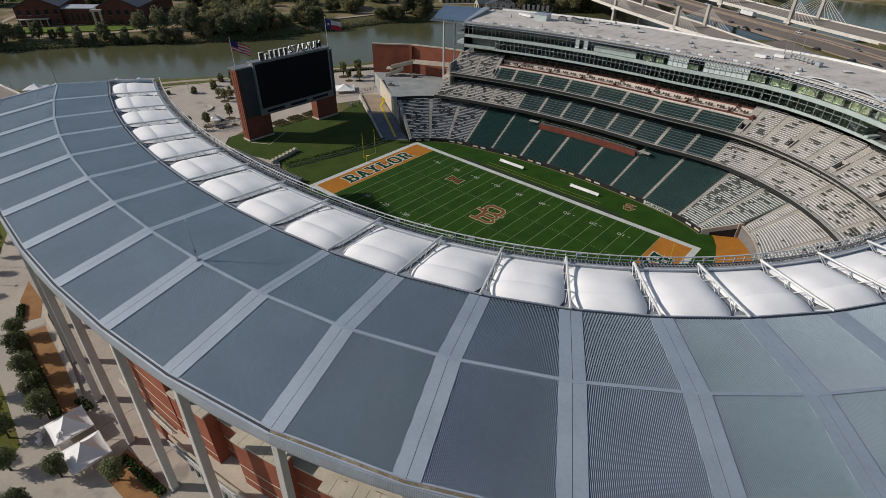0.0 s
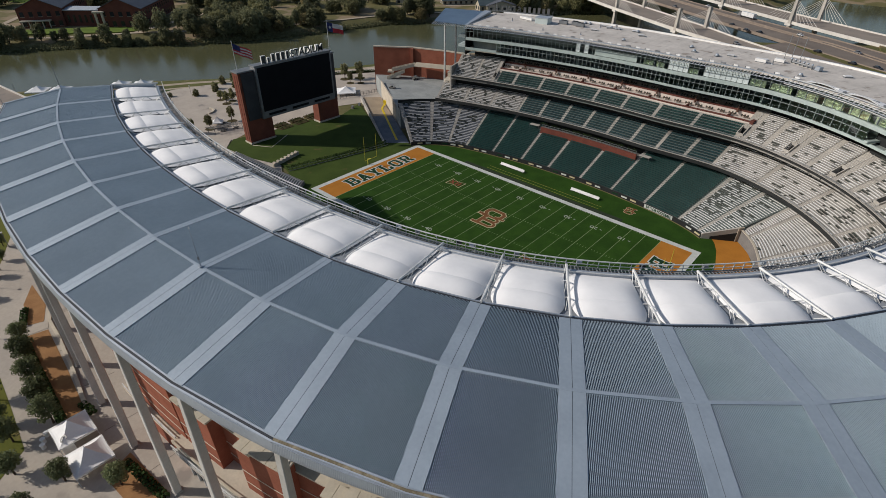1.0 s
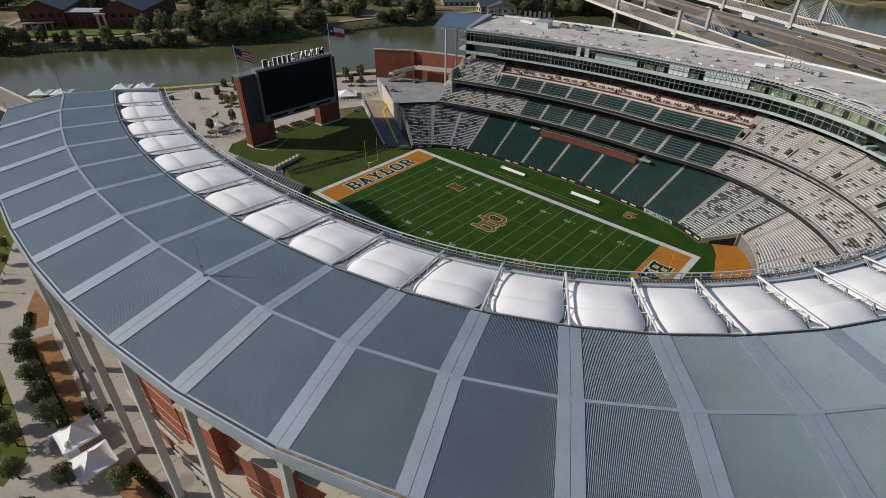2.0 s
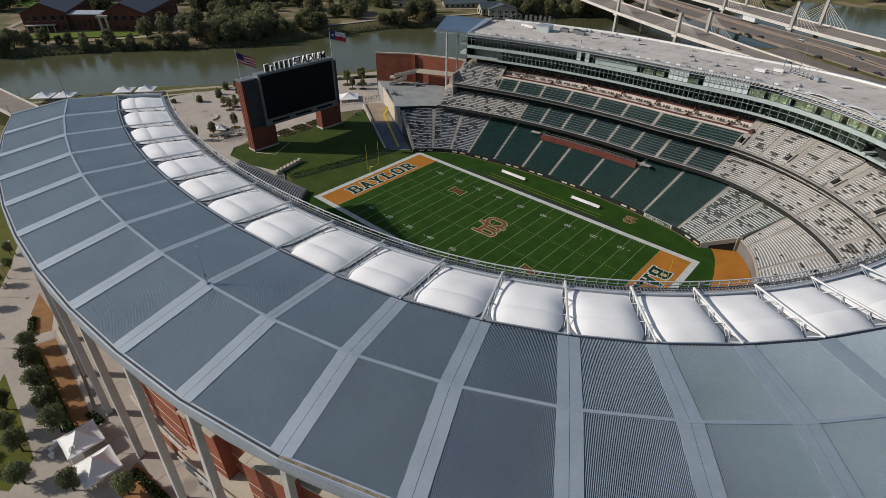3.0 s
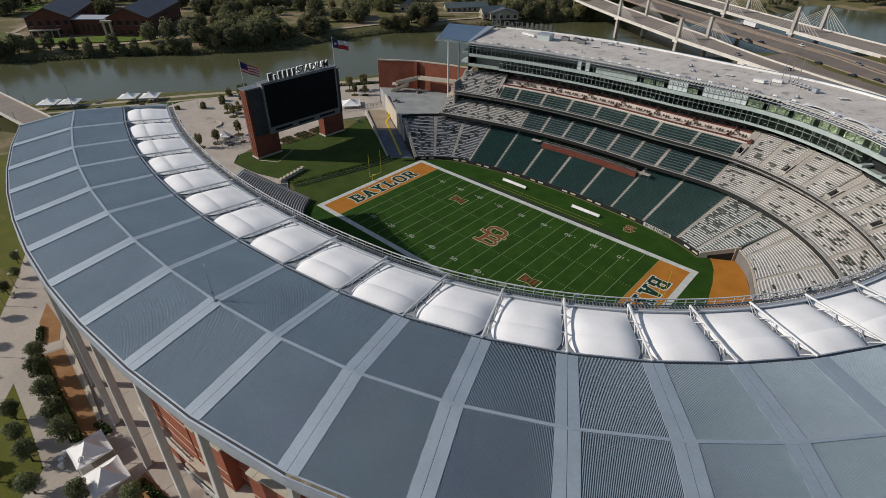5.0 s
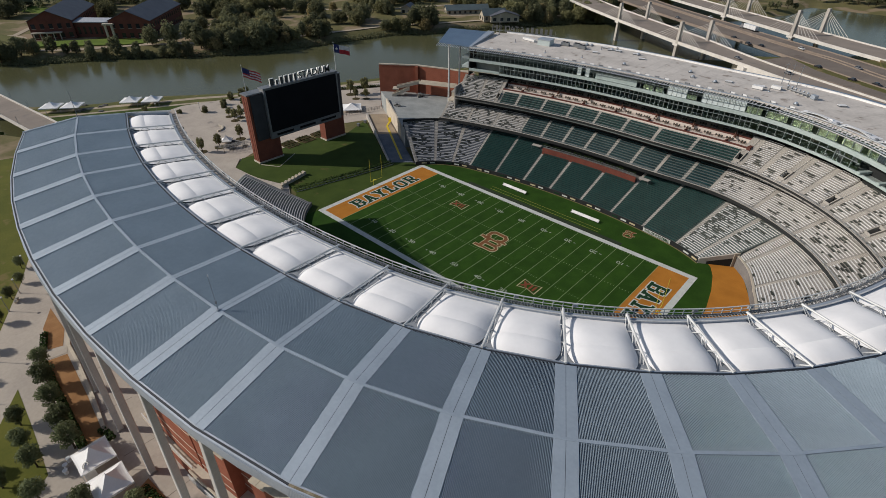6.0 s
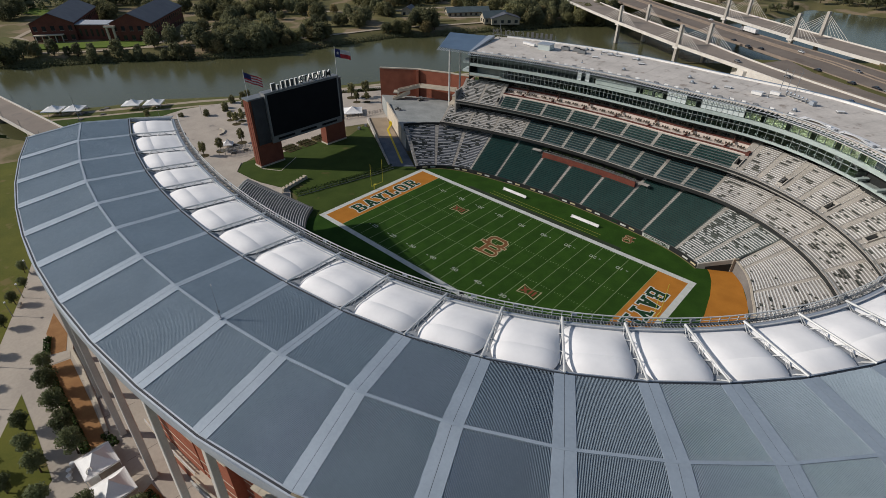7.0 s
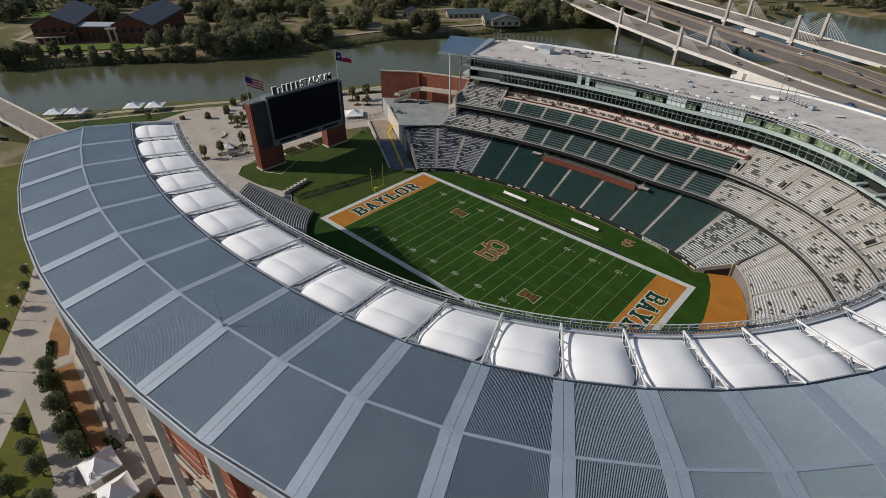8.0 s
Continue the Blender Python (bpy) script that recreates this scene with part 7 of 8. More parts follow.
def tent(x, y, z, w, turn, label="white peaked pavilion tent with open sides", peak=2.6, eave=2.5, group="plaza tents"):
    t = thing("pavilion_tent", label, "tent", (x, y, z), group=group)
    c, s = math.cos(radians(turn)), math.sin(radians(turn))
    R_ = lambda a, q, h: (x + c * a - s * q, y + s * a + c * q, z + h)
    h = w / 2
    b = Build()
    n = 8
    rows = []
    for k in range(n + 1):
        f = 1 - k / n
        hh = eave + peak * (1 - f) ** 1.7
        rows.append([R_(f * a * h, f * q * h, hh) for a, q in ((-1, -1), (0, -0.97), (1, -1), (0.97, 0), (1, 1), (0, 0.97), (-1, 1), (-0.97, 0))])
    b.sweep(rows)
    part("canopy", b, TENT, t)
    b = Build()
    for (a, q), (a2, q2) in zip(((-1, -1), (1, -1), (1, 1), (-1, 1)), ((1, -1), (1, 1), (-1, 1), (-1, -1))):
        b.hexa([R_(a * h, q * h, eave - 0.4), R_(a2 * h, q2 * h, eave - 0.4), R_(a2 * h * 1.005, q2 * h * 1.005, eave - 0.4), R_(a * h * 1.005, q * h * 1.005, eave - 0.4)],
               [R_(a * h, q * h, eave), R_(a2 * h, q2 * h, eave), R_(a2 * h * 1.005, q2 * h * 1.005, eave), R_(a * h * 1.005, q * h * 1.005, eave)])
    part("valance", b, TENT, t)
    for a, q in ((-1, -1), (1, -1), (1, 1), (-1, 1)):
        part("pole", Build().tube(R_(a * h * 0.97, q * h * 0.97, 0), R_(a * h * 0.97, q * h * 0.97, eave), 0.06), STEEL_WHITE, t)
    part("finial", Build().tube(R_(0, 0, eave + peak - 0.05), R_(0, 0, eave + peak + 0.4), 0.06, 0.03), STEEL_WHITE, t)
    return t


t1 = tent(-9.9, -114.4, -3, 6.4, 0)
tent(-1.4, -114.3, -3, 6.4, 0)
part("sign_board", Build().box(-6.3, -116.2, -2.2, 0.12, 1.9, 2.0), LETTER, t1, "white gate sign")
writing("sign_letter", "C", 1.9, 0.03, SEAT_DARK, t1, pose(-7.9, -116.3, 0.28, 28, 0, 0), 1.0, 0.03)
for x, y in ((-13.2, -119.0), (-11.8, -119.4), (-14.4, -118.1), (-5.5, -111.9), (-4.9, -113.0), (3.0, -112.0)):
    bq = thing("cable_drum", "small pale stand beside the tents", "stand", (x, y, -3), group="small stands")
    part("body", Build().tube((x, y, -3), (x, y, -2.0), 0.4, 0.35, 8), TENT, bq)
    part("top", Build().tube((x, y, -2.0), (x, y, -1.92), 0.5, 0.5, 8), TENT, bq)

# lamp posts along the walk
for x, y in ((-77.0, -114.4), (-84.1, -110.2), (-57.6, -121.8), (-45, -127), (-96, -105.5), (-186, -6), (-160, 22), (-200, -22)):
    z = -3.0 if y < -60 else -1.0
    l_ = thing("lamp_post", "slim dark lamp post beside the walk", "street lamp", (x, y, z), group="walk lamps")
    part("pole", Build().tube((x, y, z), (x, y, z + 4.8), 0.09, 0.06), STEEL_GREY, l_)
    part("head", Build().box(x, y, z + 4.8, 0.5, 0.5, 0.28), STEEL_WHITE, l_)
    part("base", Build().tube((x, y, z), (x, y, z + 0.5), 0.2, 0.15), CONCRETE, l_)
b_ = thing("bench", "pale stone bench at the lawn edge", "bench", (-80.5, -111.8, -3))
part("seat", Build().box(-80.5, -111.8, -2.6, 2.4, 0.7, 0.2, -25), STONE_PALE, b_)
for k in (-0.8, 0.8):
    part("leg", Build().box(-80.5 + k * 0.9, -111.8 - k * 0.42, -3.0, 0.3, 0.6, 0.4, -25), STONE_PALE, b_)

# north plaza: white tents and pergola
for x, y, w in ((-249, -56.5, 9.0), (-242.5, -48.5, 9.0), (-229.5, -24.0, 9.0), (-222.5, -15.5, 9.0), (-131.0, 49.4, 10.0), (-137.0, -17.5, 4.6), (-121.5, -12.0, 2.6)):
    z = -2.6 if x < -150 else (-1.3 if x < -125 else -0.28)
    tent(x, y, z, w, 52, "white peaked tent on the riverside plaza", 2.2, 2.4, "riverside tents")
rng = random.Random(61)
for i in range(14):
    x, y = -230.0 - 8.0 * (i % 2) - 9 * (i % 4 > 1), -50.0 + 2.6 * i
    if i > 6:
        x, y = rng.uniform(-138, -126), rng.uniform(-24, -10)
    z = ground_z(x, y) if x < -150 else -0.28
    tb = thing("picnic_table", "dark picnic table with benches near the tents", "table", (x, y, z), group="picnic tables")
    part("tabletop", Build().box(x, y, z + 0.7, 2.2, 1.0, 0.08, 50), CONCRETE_DARK, tb)
    part("trestle", Build().box(x, y, z, 1.4, 0.5, 0.7, 50), CONCRETE_DARK, tb)
    for k in (-1, 1):
        part("bench", Build().box(x + 0.75 * k, y - 0.65 * k, z, 2.2, 0.35, 0.45, 50), CONCRETE_DARK, tb)
pg = thing("pergola", "dark slatted pergola with benches on the plaza", "pergola", (-129, -19, -1))
for k in range(14):
    y = -25 + k * 0.9
    part("slat", Build().box(-129.5 + 0.25 * k, y, 2.0, 4.5, 0.25, 0.12, 15), CONCRETE_DARK, pg)
for x, y in ((-131, -25), (-127, -24), (-128.5, -13.5), (-124.5, -12.8)):
    part("post", Build().tube((x, y, -1.2), (x, y, 2.05), 0.12), CONCRETE_DARK, pg)
for k, (x, y) in enumerate(((-157, -14), (-166, 8), (-162, 2))):
    w = thing("stone_bench", "curved pale stone bench on the plaza", "bench", (x, y, -0.28), group="plaza seats")
    b = Build()
    pts = [(x + 5 * math.cos(radians(30 * j + 40 * k)), y + 5 * math.sin(radians(30 * j + 40 * k))) for j in range(5)]
    pts2 = [(x + 4.2 * math.cos(radians(30 * j + 40 * k)), y + 4.2 * math.sin(radians(30 * j + 40 * k))) for j in range(5)]
    b.slab(pts, pts2, -0.5, 0.3)
    part("seat", b, STONE_PALE, w)
fn = thing("plaza_fence", "dark railing fence between plaza and ramp", "fence", (-116, 40, 0))
for k in range(16):
    v = Vector((-126.3, 40.1, -0.28)).lerp(Vector((-119.2, 62.2, 0.0)), k / 15)
    part("post", Build().tube(v, v + Vector((0, 0, 1.9)), 0.1, n=4), CONCRETE_DARK, fn)
for h in (0.6, 1.2, 1.8):
    part("rail", Build().tube((-126.3, 40.1, -0.28 + h), (-119.2, 62.2, h), 0.06, n=4), CONCRETE_DARK, fn)
for x, y in ((-109.5, 36.0), (-110.4, 41.0)):
    bn = thing("litter_bin", "dark square litter bin", "litter bin", (x, y, 0), group="litter bins")
    part("body", Build().box(x, y, -0.3, 1.1, 1.1, 1.5, 20), CONCRETE_DARK, bn)
    part("lid", Build().box(x, y, 1.2, 1.2, 1.2, 0.15, 20), STEEL_GREY, bn)


# ---- road bridges over the river ----
ROAD = surface("road_concrete", (0.29, 0.245, 0.205), (0.23, 0.195, 0.165), 12.0, 0.8, 0.9, spots=((0.22, 0.19, 0.165), 9.0, 0.60))
HIGHWAY = surface("brown_road", (0.215, 0.178, 0.148), (0.165, 0.137, 0.115), 14.0, 0.9, 0.9, spots=((0.15, 0.12, 0.10), 12.0, 0.60))
PARAPET = surface("white_parapet", (0.62, 0.59, 0.54), (0.50, 0.47, 0.43), 5.0, 0.5, 0.8)
RAIL_BROWN = surface("brown_barrier", (0.26, 0.21, 0.17), (0.2, 0.16, 0.13), 5.0, 0.5, 0.85)
NB_NEAR = [(-330, 478), (-216, 396), (-161, 354.5), (-122, 326), (-54, 280), (-3.6, 251), (20.4, 235.5), (46, 220), (78, 201), (130, 172), (260, 100)]
NB_FAR = [(-312, 502), (-200, 420), (-146, 377), (-107, 349.5), (-39.6, 302), (-10.5, 277.5), (14.4, 259.5), (38.7, 244), (74.3, 223), (135, 188), (270, 114)]
HW_NEAR = [(-300, 520), (-188, 438), (-126, 392), (-55, 341), (12.2, 292), (69.9, 250), (140, 205), (280, 128)]
HW_MED = [(-290, 540), (-176, 456), (-118, 412), (-57, 366), (-2, 325), (38, 299), (69, 270), (150, 218), (290, 142)]
HW_FAR = [(-280, 556), (-170, 470), (-116, 426), (-55, 382), (-23, 359), (3.7, 341), (38, 319), (65, 298), (150, 238), (300, 156)]
FB_NEAR = [(-300, 590), (-140, 472), (-112, 451), (-66, 417), (-1.3, 367), (21.3, 350), (50, 330), (80, 310), (180, 250), (320, 180)]
FB_FAR = [(-284, 612), (-124, 494), (-55.9, 443.5), (12.9, 391.5), (57, 360), (90, 340), (195, 275), (340, 202)]


def along(line, n=40):
    """The line cut into n equal steps."""
    pts = [Vector(p) for p in line]
    cum = [0.0]
    for p, q in zip(pts, pts[1:]):
        cum.append(cum[-1] + (q - p).length)
    out = []
    for i in range(n + 1):
        d_ = cum[-1] * i / n
        k = max(j for j in range(len(cum)) if cum[j] <= d_ + 1e-9)
        if k >= len(pts) - 1:
            out.append(pts[-1])
        else:
            out.append(pts[k].lerp(pts[k + 1], (d_ - cum[k]) / (cum[k + 1] - cum[k])))
    return out


def strip_slab(l1, l2, z0, z1):
    return Build().slab([tuple(p) for p in l1][::-1], [tuple(p) for p in l2][::-1], z0, z1)


def edge_wall(line, w, z0, z1):
    a, c = [], []
    for i, p in enumerate(line):
        t_ = (line[min(i + 1, len(line) - 1)] - line[max(i - 1, 0)]).normalized()
        n_ = Vector((-t_.y, t_.x)) * w / 2
        a.append(tuple(p - n_))
        c.append(tuple(p + n_))
    return Build().slab(a[::-1], c[::-1], z0, z1)


def road_bridge(name, label, near, far, mat_, z=9.0, rail=None):
    t = thing(name, label, "bridge", (*near[len(near) // 2], z), kind="structure")
    a, c = along(near), along(far)
    part("deck", strip_slab(a, c, z - 0.9, z), mat_, t)
    for line in (a, c):
        part("parapet", edge_wall(line, 0.6, z - 1.2, z + (0.9 if rail is None else 0.6)), rail or PARAPET, t, "pale concrete parapet")
    for f in (0.25, 0.75):
        part("girder", strip_slab([p.lerp(q, f - 0.06) for p, q in zip(a, c)], [p.lerp(q, f + 0.06) for p, q in zip(a, c)], z - 2.6, z - 0.9), CONCRETE_DARK, t)
    return t, a, c


nb, nba, nbc = road_bridge("frontage_bridge", "pale concrete road bridge with short cable towers", NB_NEAR, NB_FAR, ROAD)
hb, hba, hbc = road_bridge("highway_bridge", "wide brown highway bridge with a median", HW_NEAR, HW_MED, HIGHWAY, 9.0, RAIL_BROWN)
hc, hca, hcc = road_bridge("highway_bridge", "wide brown highway bridge with a median", [tuple(Vector(p) + Vector((2.5, 4))) for p in HW_MED], HW_FAR, HIGHWAY, 9.0, RAIL_BROWN)
fb, fba, fbc = road_bridge("frontage_bridge", "pale concrete road bridge with short cable towers", FB_NEAR, FB_FAR, ROAD)


def cable_tower(bridge, x, y, tops, line_dir, z=9.0, w=3.0):
    d_ = Vector(line_dir).normalized()
    turn = math.degrees(math.atan2(d_.y, d_.x))
    tw = part("tower", Build().hexa([Vector((x, y, -8)) + Vector((d_.x * a - d_.y * b_, d_.y * a + d_.x * b_, 0)) for a, b_ in ((-w / 2, -1.2), (w / 2, -1.2), (w / 2, 1.2), (-w / 2, 1.2))],
                                    [Vector((x, y, tops)) + Vector((d_.x * a - d_.y * b_, d_.y * a + d_.x * b_, 0)) for a, b_ in ((-1.3, -1.0), (1.3, -1.0), (1.3, 1.0), (-1.3, 1.0))]), CONCRETE, bridge, "grey concrete cable tower")
    part("cross_head", Build().box(x, y, z - 2.2, w + 2.5, 4.2, 1.4, turn), PARAPET, tw)
    part("cap", Build().box(x, y, tops, 2.2, 1.8, 0.5, turn), CONCRETE, tw)
    for s in (-1, 1):
        for k in range(6):
            e = Vector((x, y, z + 0.9)) + Vector((d_.x, d_.y, 0)) * s * (6 + 3.9 * k)
            part("cable", Build().tube((x, y, tops - 1.0 - 0.9 * (5 - k)), e, 0.13, n=4), PARAPET, tw)


for x, y, tz in ((-122.0, 327.5, 21.5), (-108.0, 349.5, 21.5), (-53.8, 281.0, 22.0), (-40.5, 301.5, 22.0)):
    cable_tower(nb, x, y, tz, (68, -47))
for x, y, tz in ((-66.0, 416.5, 25.0), (-55.5, 443.0, 25.0), (-1.5, 367.0, 25.5), (12.5, 391.5, 25.5)):
    cable_tower(fb, x, y, tz, (66, -50))
# abutment of the frontage bridge
ab = thing("bridge_abutment", "white stepped concrete retaining wall under the road", "retaining wall", (20, 240, 0), kind="structure")
L = [Vector(p) for p in NB_NEAR[5:9]]
for k, (p, q) in enumerate(zip(L, L[1:])):
    n_ = Vector((-0.5, -0.85))
    part("panel", Build().hexa([(*(p + n_ * 1.5), -4), (*(q + n_ * 1.5), -4), (*q, -4), (*p, -4)], [(*(p + n_ * 0.6), 8.4), (*(q + n_ * 0.6), 8.4), (*q, 8.4), (*p, 8.4)]), PARAPET, ab)
part("end_face", Build().box(-4.4, 257.5, -6, 2.0, 27, 14.2, -62 + 90), PARAPET, ab)
# embankments that carry the roads on land
EMB = surface("embankment_grass", (0.12, 0.11, 0.04), (0.09, 0.09, 0.03), 8.0, 0.8, 0.95, spots=((0.20, 0.15, 0.08), 8.0, 0.58))
pad("embankment", [(-3, 253), (46, 219), (78, 200), (260, 99), (345, 203), (195, 276), (70, 352), (64, 346), (52, 322), (40, 318), (30, 300), (8, 290), (-6, 280)], -6, 7.9, EMB, "grassy embankment that carries the roads", "embankment")
pad("embankment", [(-192, 376), (-330, 477), (-280, 615), (-150, 516), (-142, 486), (-170, 440)], -6, 7.9, EMB, "grassy embankment that carries the roads", "embankment")
pad("road_apron", [(-3, 254), (20, 262), (78, 226), (262, 118), (300, 155), (150, 237), (66, 297), (38, 318), (14, 292)], 7.0, 8.99, HIGHWAY, "wide brown road surface where the carriageways run together", "road")
pad("road_verge", [(62, 305), (84, 290), (150, 246), (150, 256), (90, 303), (58, 330)], 7.0, 9.06, EMB, "strip of dry grass between carriageways", "verge")
pad("road_verge", [(14.5, 291.0), (34, 267.5), (54, 253.5), (73, 241), (110, 219), (110, 227), (71.5, 250), (52, 262), (32, 277.5)], 7.0, 9.07, EMB, "strip of dry grass between carriageways", "verge")

# vehicles on the highway
CAR_PAINT = [surface("car_paint_" + n, c, None, 1.0, 0.2, 0.25) for n, c in (("white", (0.7, 0.7, 0.7)), ("dark", (0.03, 0.03, 0.035)), ("grey", (0.2, 0.2, 0.21)), ("red", (0.35, 0.03, 0.03)), ("blue", (0.04, 0.09, 0.22)))]
TYRE = surface("tyre", (0.02, 0.02, 0.02), None, 1.0, 0.2, 0.9)
CAR_GLASS = surface("car_window", (0.02, 0.025, 0.03), None, 1.0, 0.2, 0.1)


def local_part(name, b, mat_, parent, label=""):
    ob = new(name, b.mesh(name, mat_))
    ob.parent = parent
    return tagged(ob, label)


def car(kind, colour, m):
    t = new("car" if kind != "truck" else "truck")
    paint = CAR_PAINT[colour]
    name = ("white", "dark", "grey", "red", "blue")[colour]
    if kind == "car":
        tagged(t, name + " car driving on the highway", "car", "highway cars")
        rows = [[(x, -0.9, 0.35), (x, 0.9, 0.35), (x, 0.9, h), (x, -0.9, h)] for x, h in ((-2.3, 0.85), (-2.1, 0.98), (-1.2, 1.0), (1.0, 0.98), (2.1, 0.82), (2.3, 0.7))]
        local_part("body", Build().sweep([r[::-1] for r in rows]), paint, t)
        local_part("cabin", Build().hexa([(-1.9, -0.8, 0.98), (1.1, -0.8, 0.98), (1.1, 0.8, 0.98), (-1.9, 0.8, 0.98)], [(-1.3, -0.65, 1.5), (0.4, -0.65, 1.5), (0.4, 0.65, 1.5), (-1.3, 0.65, 1.5)]), CAR_GLASS, t)
        local_part("roof_panel", Build().box(-0.45, 0, 1.5, 1.7, 1.3, 0.04), paint, t)
        wx = (-1.4, 1.4)
    else:
        tagged(t, "white box trailer behind a grey truck cab", "truck")
        local_part("trailer", Build().box(-3.0, 0, 1.1, 13.5, 2.6, 2.9), CAR_PAINT[0], t)
        local_part("cab", Build().hexa([(4.3, -1.2, 0.6), (8.2, -1.2, 0.6), (8.2, 1.2, 0.6), (4.3, 1.2, 0.6)], [(4.3, -1.15, 3.3), (6.4, -1.15, 3.3), (6.4, 1.15, 3.3), (4.3, 1.15, 3.3)]), CAR_PAINT[2], t)
        local_part("chassis", Build().box(-0.5, 0, 0.55, 16.0, 1.2, 0.5), CAR_PAINT[1], t)
        wx = (-8.5, -7.3, 3.2, 4.4, 7.2)
    for x in wx:
        for y in (-0.85, 0.85):
            local_part("wheel", Build().tube((x, y - 0.12, 0.35), (x, y + 0.12, 0.35), 0.36, 0.36, 10), TYRE, t)
    t.matrix_basis = m
    return t


car("truck", 0, pose(-31.9, 362.5, 9.05, 0, 0, 144))
for i, (x, y, c) in enumerate(((-29.6, 323.1, 1), (-15.8, 309.5, 1), (-7.4, 309.0, 1), (15.4, 319.0, 0), (34.0, 274.5, 1), (52.4, 288.0, 2), (54.3, 257.0, 1), (66.2, 255.0, 1), (72.0, 251.5, 2), (-181.6, 424.0, 2), (-90, 370, 2), (-70, 392, 0), (24.5, 246.0, 2), (-8.0, 262.0, 2), (60.0, 218.0, 4))):
    car("car", c, pose(x, y, 9.05, 0, 0, -36 if i % 2 else 144))

# pedestrian bridge at the upstream bank
fbx = thing("foot_bridge", "pale concrete road bridge with lamp posts over the river", "bridge", (-260, -70, -1), kind="structure")
A0, A1 = Vector((-196, -65.2, 0)), Vector((-420, -91.0, 0))
d_ = (A1 - A0).normalized()
n_ = Vector((-d_.y, d_.x, 0)) * 6.0
z0, z1 = Vector((0, 0, -1.9)), Vector((0, 0, -1.0))
part("deck", Build().hexa([A0 + n_ + z0, A1 + n_ + z0, A1 - n_ + z0, A0 - n_ + z0], [A0 + n_ + z1, A1 + n_ + z1, A1 - n_ + z1, A0 - n_ + z1]), ROAD, fbx)
for s in (-1, 1):
    o = n_ * s
    q = n_ * s * 1.06
    part("parapet", Build().hexa([A0 + o + z0, A1 + o + z0, A1 + q + z0, A0 + q + z0][::s], [v + Vector((0, 0, 1.9)) for v in (A0 + o + z0, A1 + o + z0, A1 + q + z0, A0 + q + z0)][::s]), PARAPET, fbx)
    for k in range(10):
        v = A0.lerp(A1, (k + 0.5) / 10) + q
        part("lamp", Build().tube(v + Vector((0, 0, 0)), v + Vector((0, 0, 4.0)), 0.1, n=4), STEEL_GREY, fbx)
for k in range(5):
    v = A0.lerp(A1, 0.15 + 0.18 * k)
    part("pier", Build().box(v.x, v.y, -9.5, 1.6, 10.5, 7.7, math.degrees(math.atan2(d_.y, d_.x))), CONCRETE, fbx)

# ---- beyond the river ----
ROOF_SLATE = surface("slate_roof", (0.105, 0.11, 0.125), (0.08, 0.085, 0.10), 6.0, 0.6, 0.6)
ROOF_TEAL = surface("teal_roof", (0.11, 0.14, 0.145), (0.085, 0.11, 0.115), 6.0, 0.6, 0.6)
ROOF_PALE = surface("pale_roof", (0.42, 0.44, 0.47), (0.34, 0.36, 0.39), 6.0, 0.6, 0.6)
BRICK_FAR = surface("brown_brick", (0.15, 0.058, 0.042), (0.11, 0.045, 0.034), 4.0, 0.5, 0.85)
SIDING = surface("cream_siding", (0.42, 0.37, 0.28), (0.34, 0.30, 0.23), 4.0, 0.5, 0.8)


def gable_house(name, label, p, q, depth, base, eave, ridge, wall_mat, roof_mat, category="building", windows=True, cols=6, floors=2, hip=0.0):
    """A house on the front line p to q; its ridge runs away from the front, over the given depth."""
    p, q = Vector((*p, 0)), Vector((*q, 0))
    a = (q - p).normalized()
    n_ = Vector((-a.y, a.x, 0))
    w = (q - p).length
    t = thing(name, label, category, (p + q) / 2 + Vector((0, 0, base)))
    P_ = lambda u, v, z: p + a * u + n_ * v + Vector((0, 0, z))
    b = Build()
    b.hexa([P_(0, 0, base), P_(w, 0, base), P_(w, depth, base), P_(0, depth, base)], [P_(0, 0, eave), P_(w, 0, eave), P_(w, depth, eave), P_(0, depth, eave)])
    for v in (0.0, depth):
        b.add([P_(0, v, eave), P_(w, v, eave), P_(w / 2, v, ridge)], [(0, 1, 2) if v == 0 else (2, 1, 0)])
    wall_ = part("wall", b, wall_mat, t)
    b = Build()
    o = 0.9
    for s in (0, 1):
        e = -o if s == 0 else w + o
        k = (ridge - eave) / (w / 2)
        v0, v1 = -o, depth + o
        top = [P_(w / 2, v0 + hip, ridge + 0.05), P_(w / 2, v1 - hip, ridge + 0.05), P_(e, v1, eave - k * o), P_(e, v0, eave - k * o)]
        b.hexa([v - Vector((0, 0, 0.0)) for v in (top if s == 0 else top[::-1])], [v + Vector((0, 0, 0.35)) for v in (top if s == 0 else top[::-1])])
    part("roof", b, roof_mat, t)
    if windows:
        for fl in range(floors):
            zz = base + 1.2 + fl * (eave - base) / floors
            for i in range(cols):
                u = w * (i + 0.5) / cols
                c = P_(u, -0.04, 0)
                wd = part("window", Build().box(c.x, c.y, zz, w / cols * 0.45, 0.12, (eave - base) / floors * 0.5, math.degrees(math.atan2(a.y, a.x))), WINDOW, t)
                part("sill", Build().box(c.x, c.y, zz - 0.2, w / cols * 0.5, 0.25, 0.15, math.degrees(math.atan2(a.y, a.x))), STONE, wd)
            m = max(3, int(depth / 5))
            for i in range(m):
                c = P_(w + 0.04, depth * (i + 0.5) / m, 0)
                wd = part("window", Build().box(c.x, c.y, zz, 0.12, depth / m * 0.4, (eave - base) / floors * 0.5, math.degrees(math.atan2(a.y, a.x))), WINDOW, t)
    return t


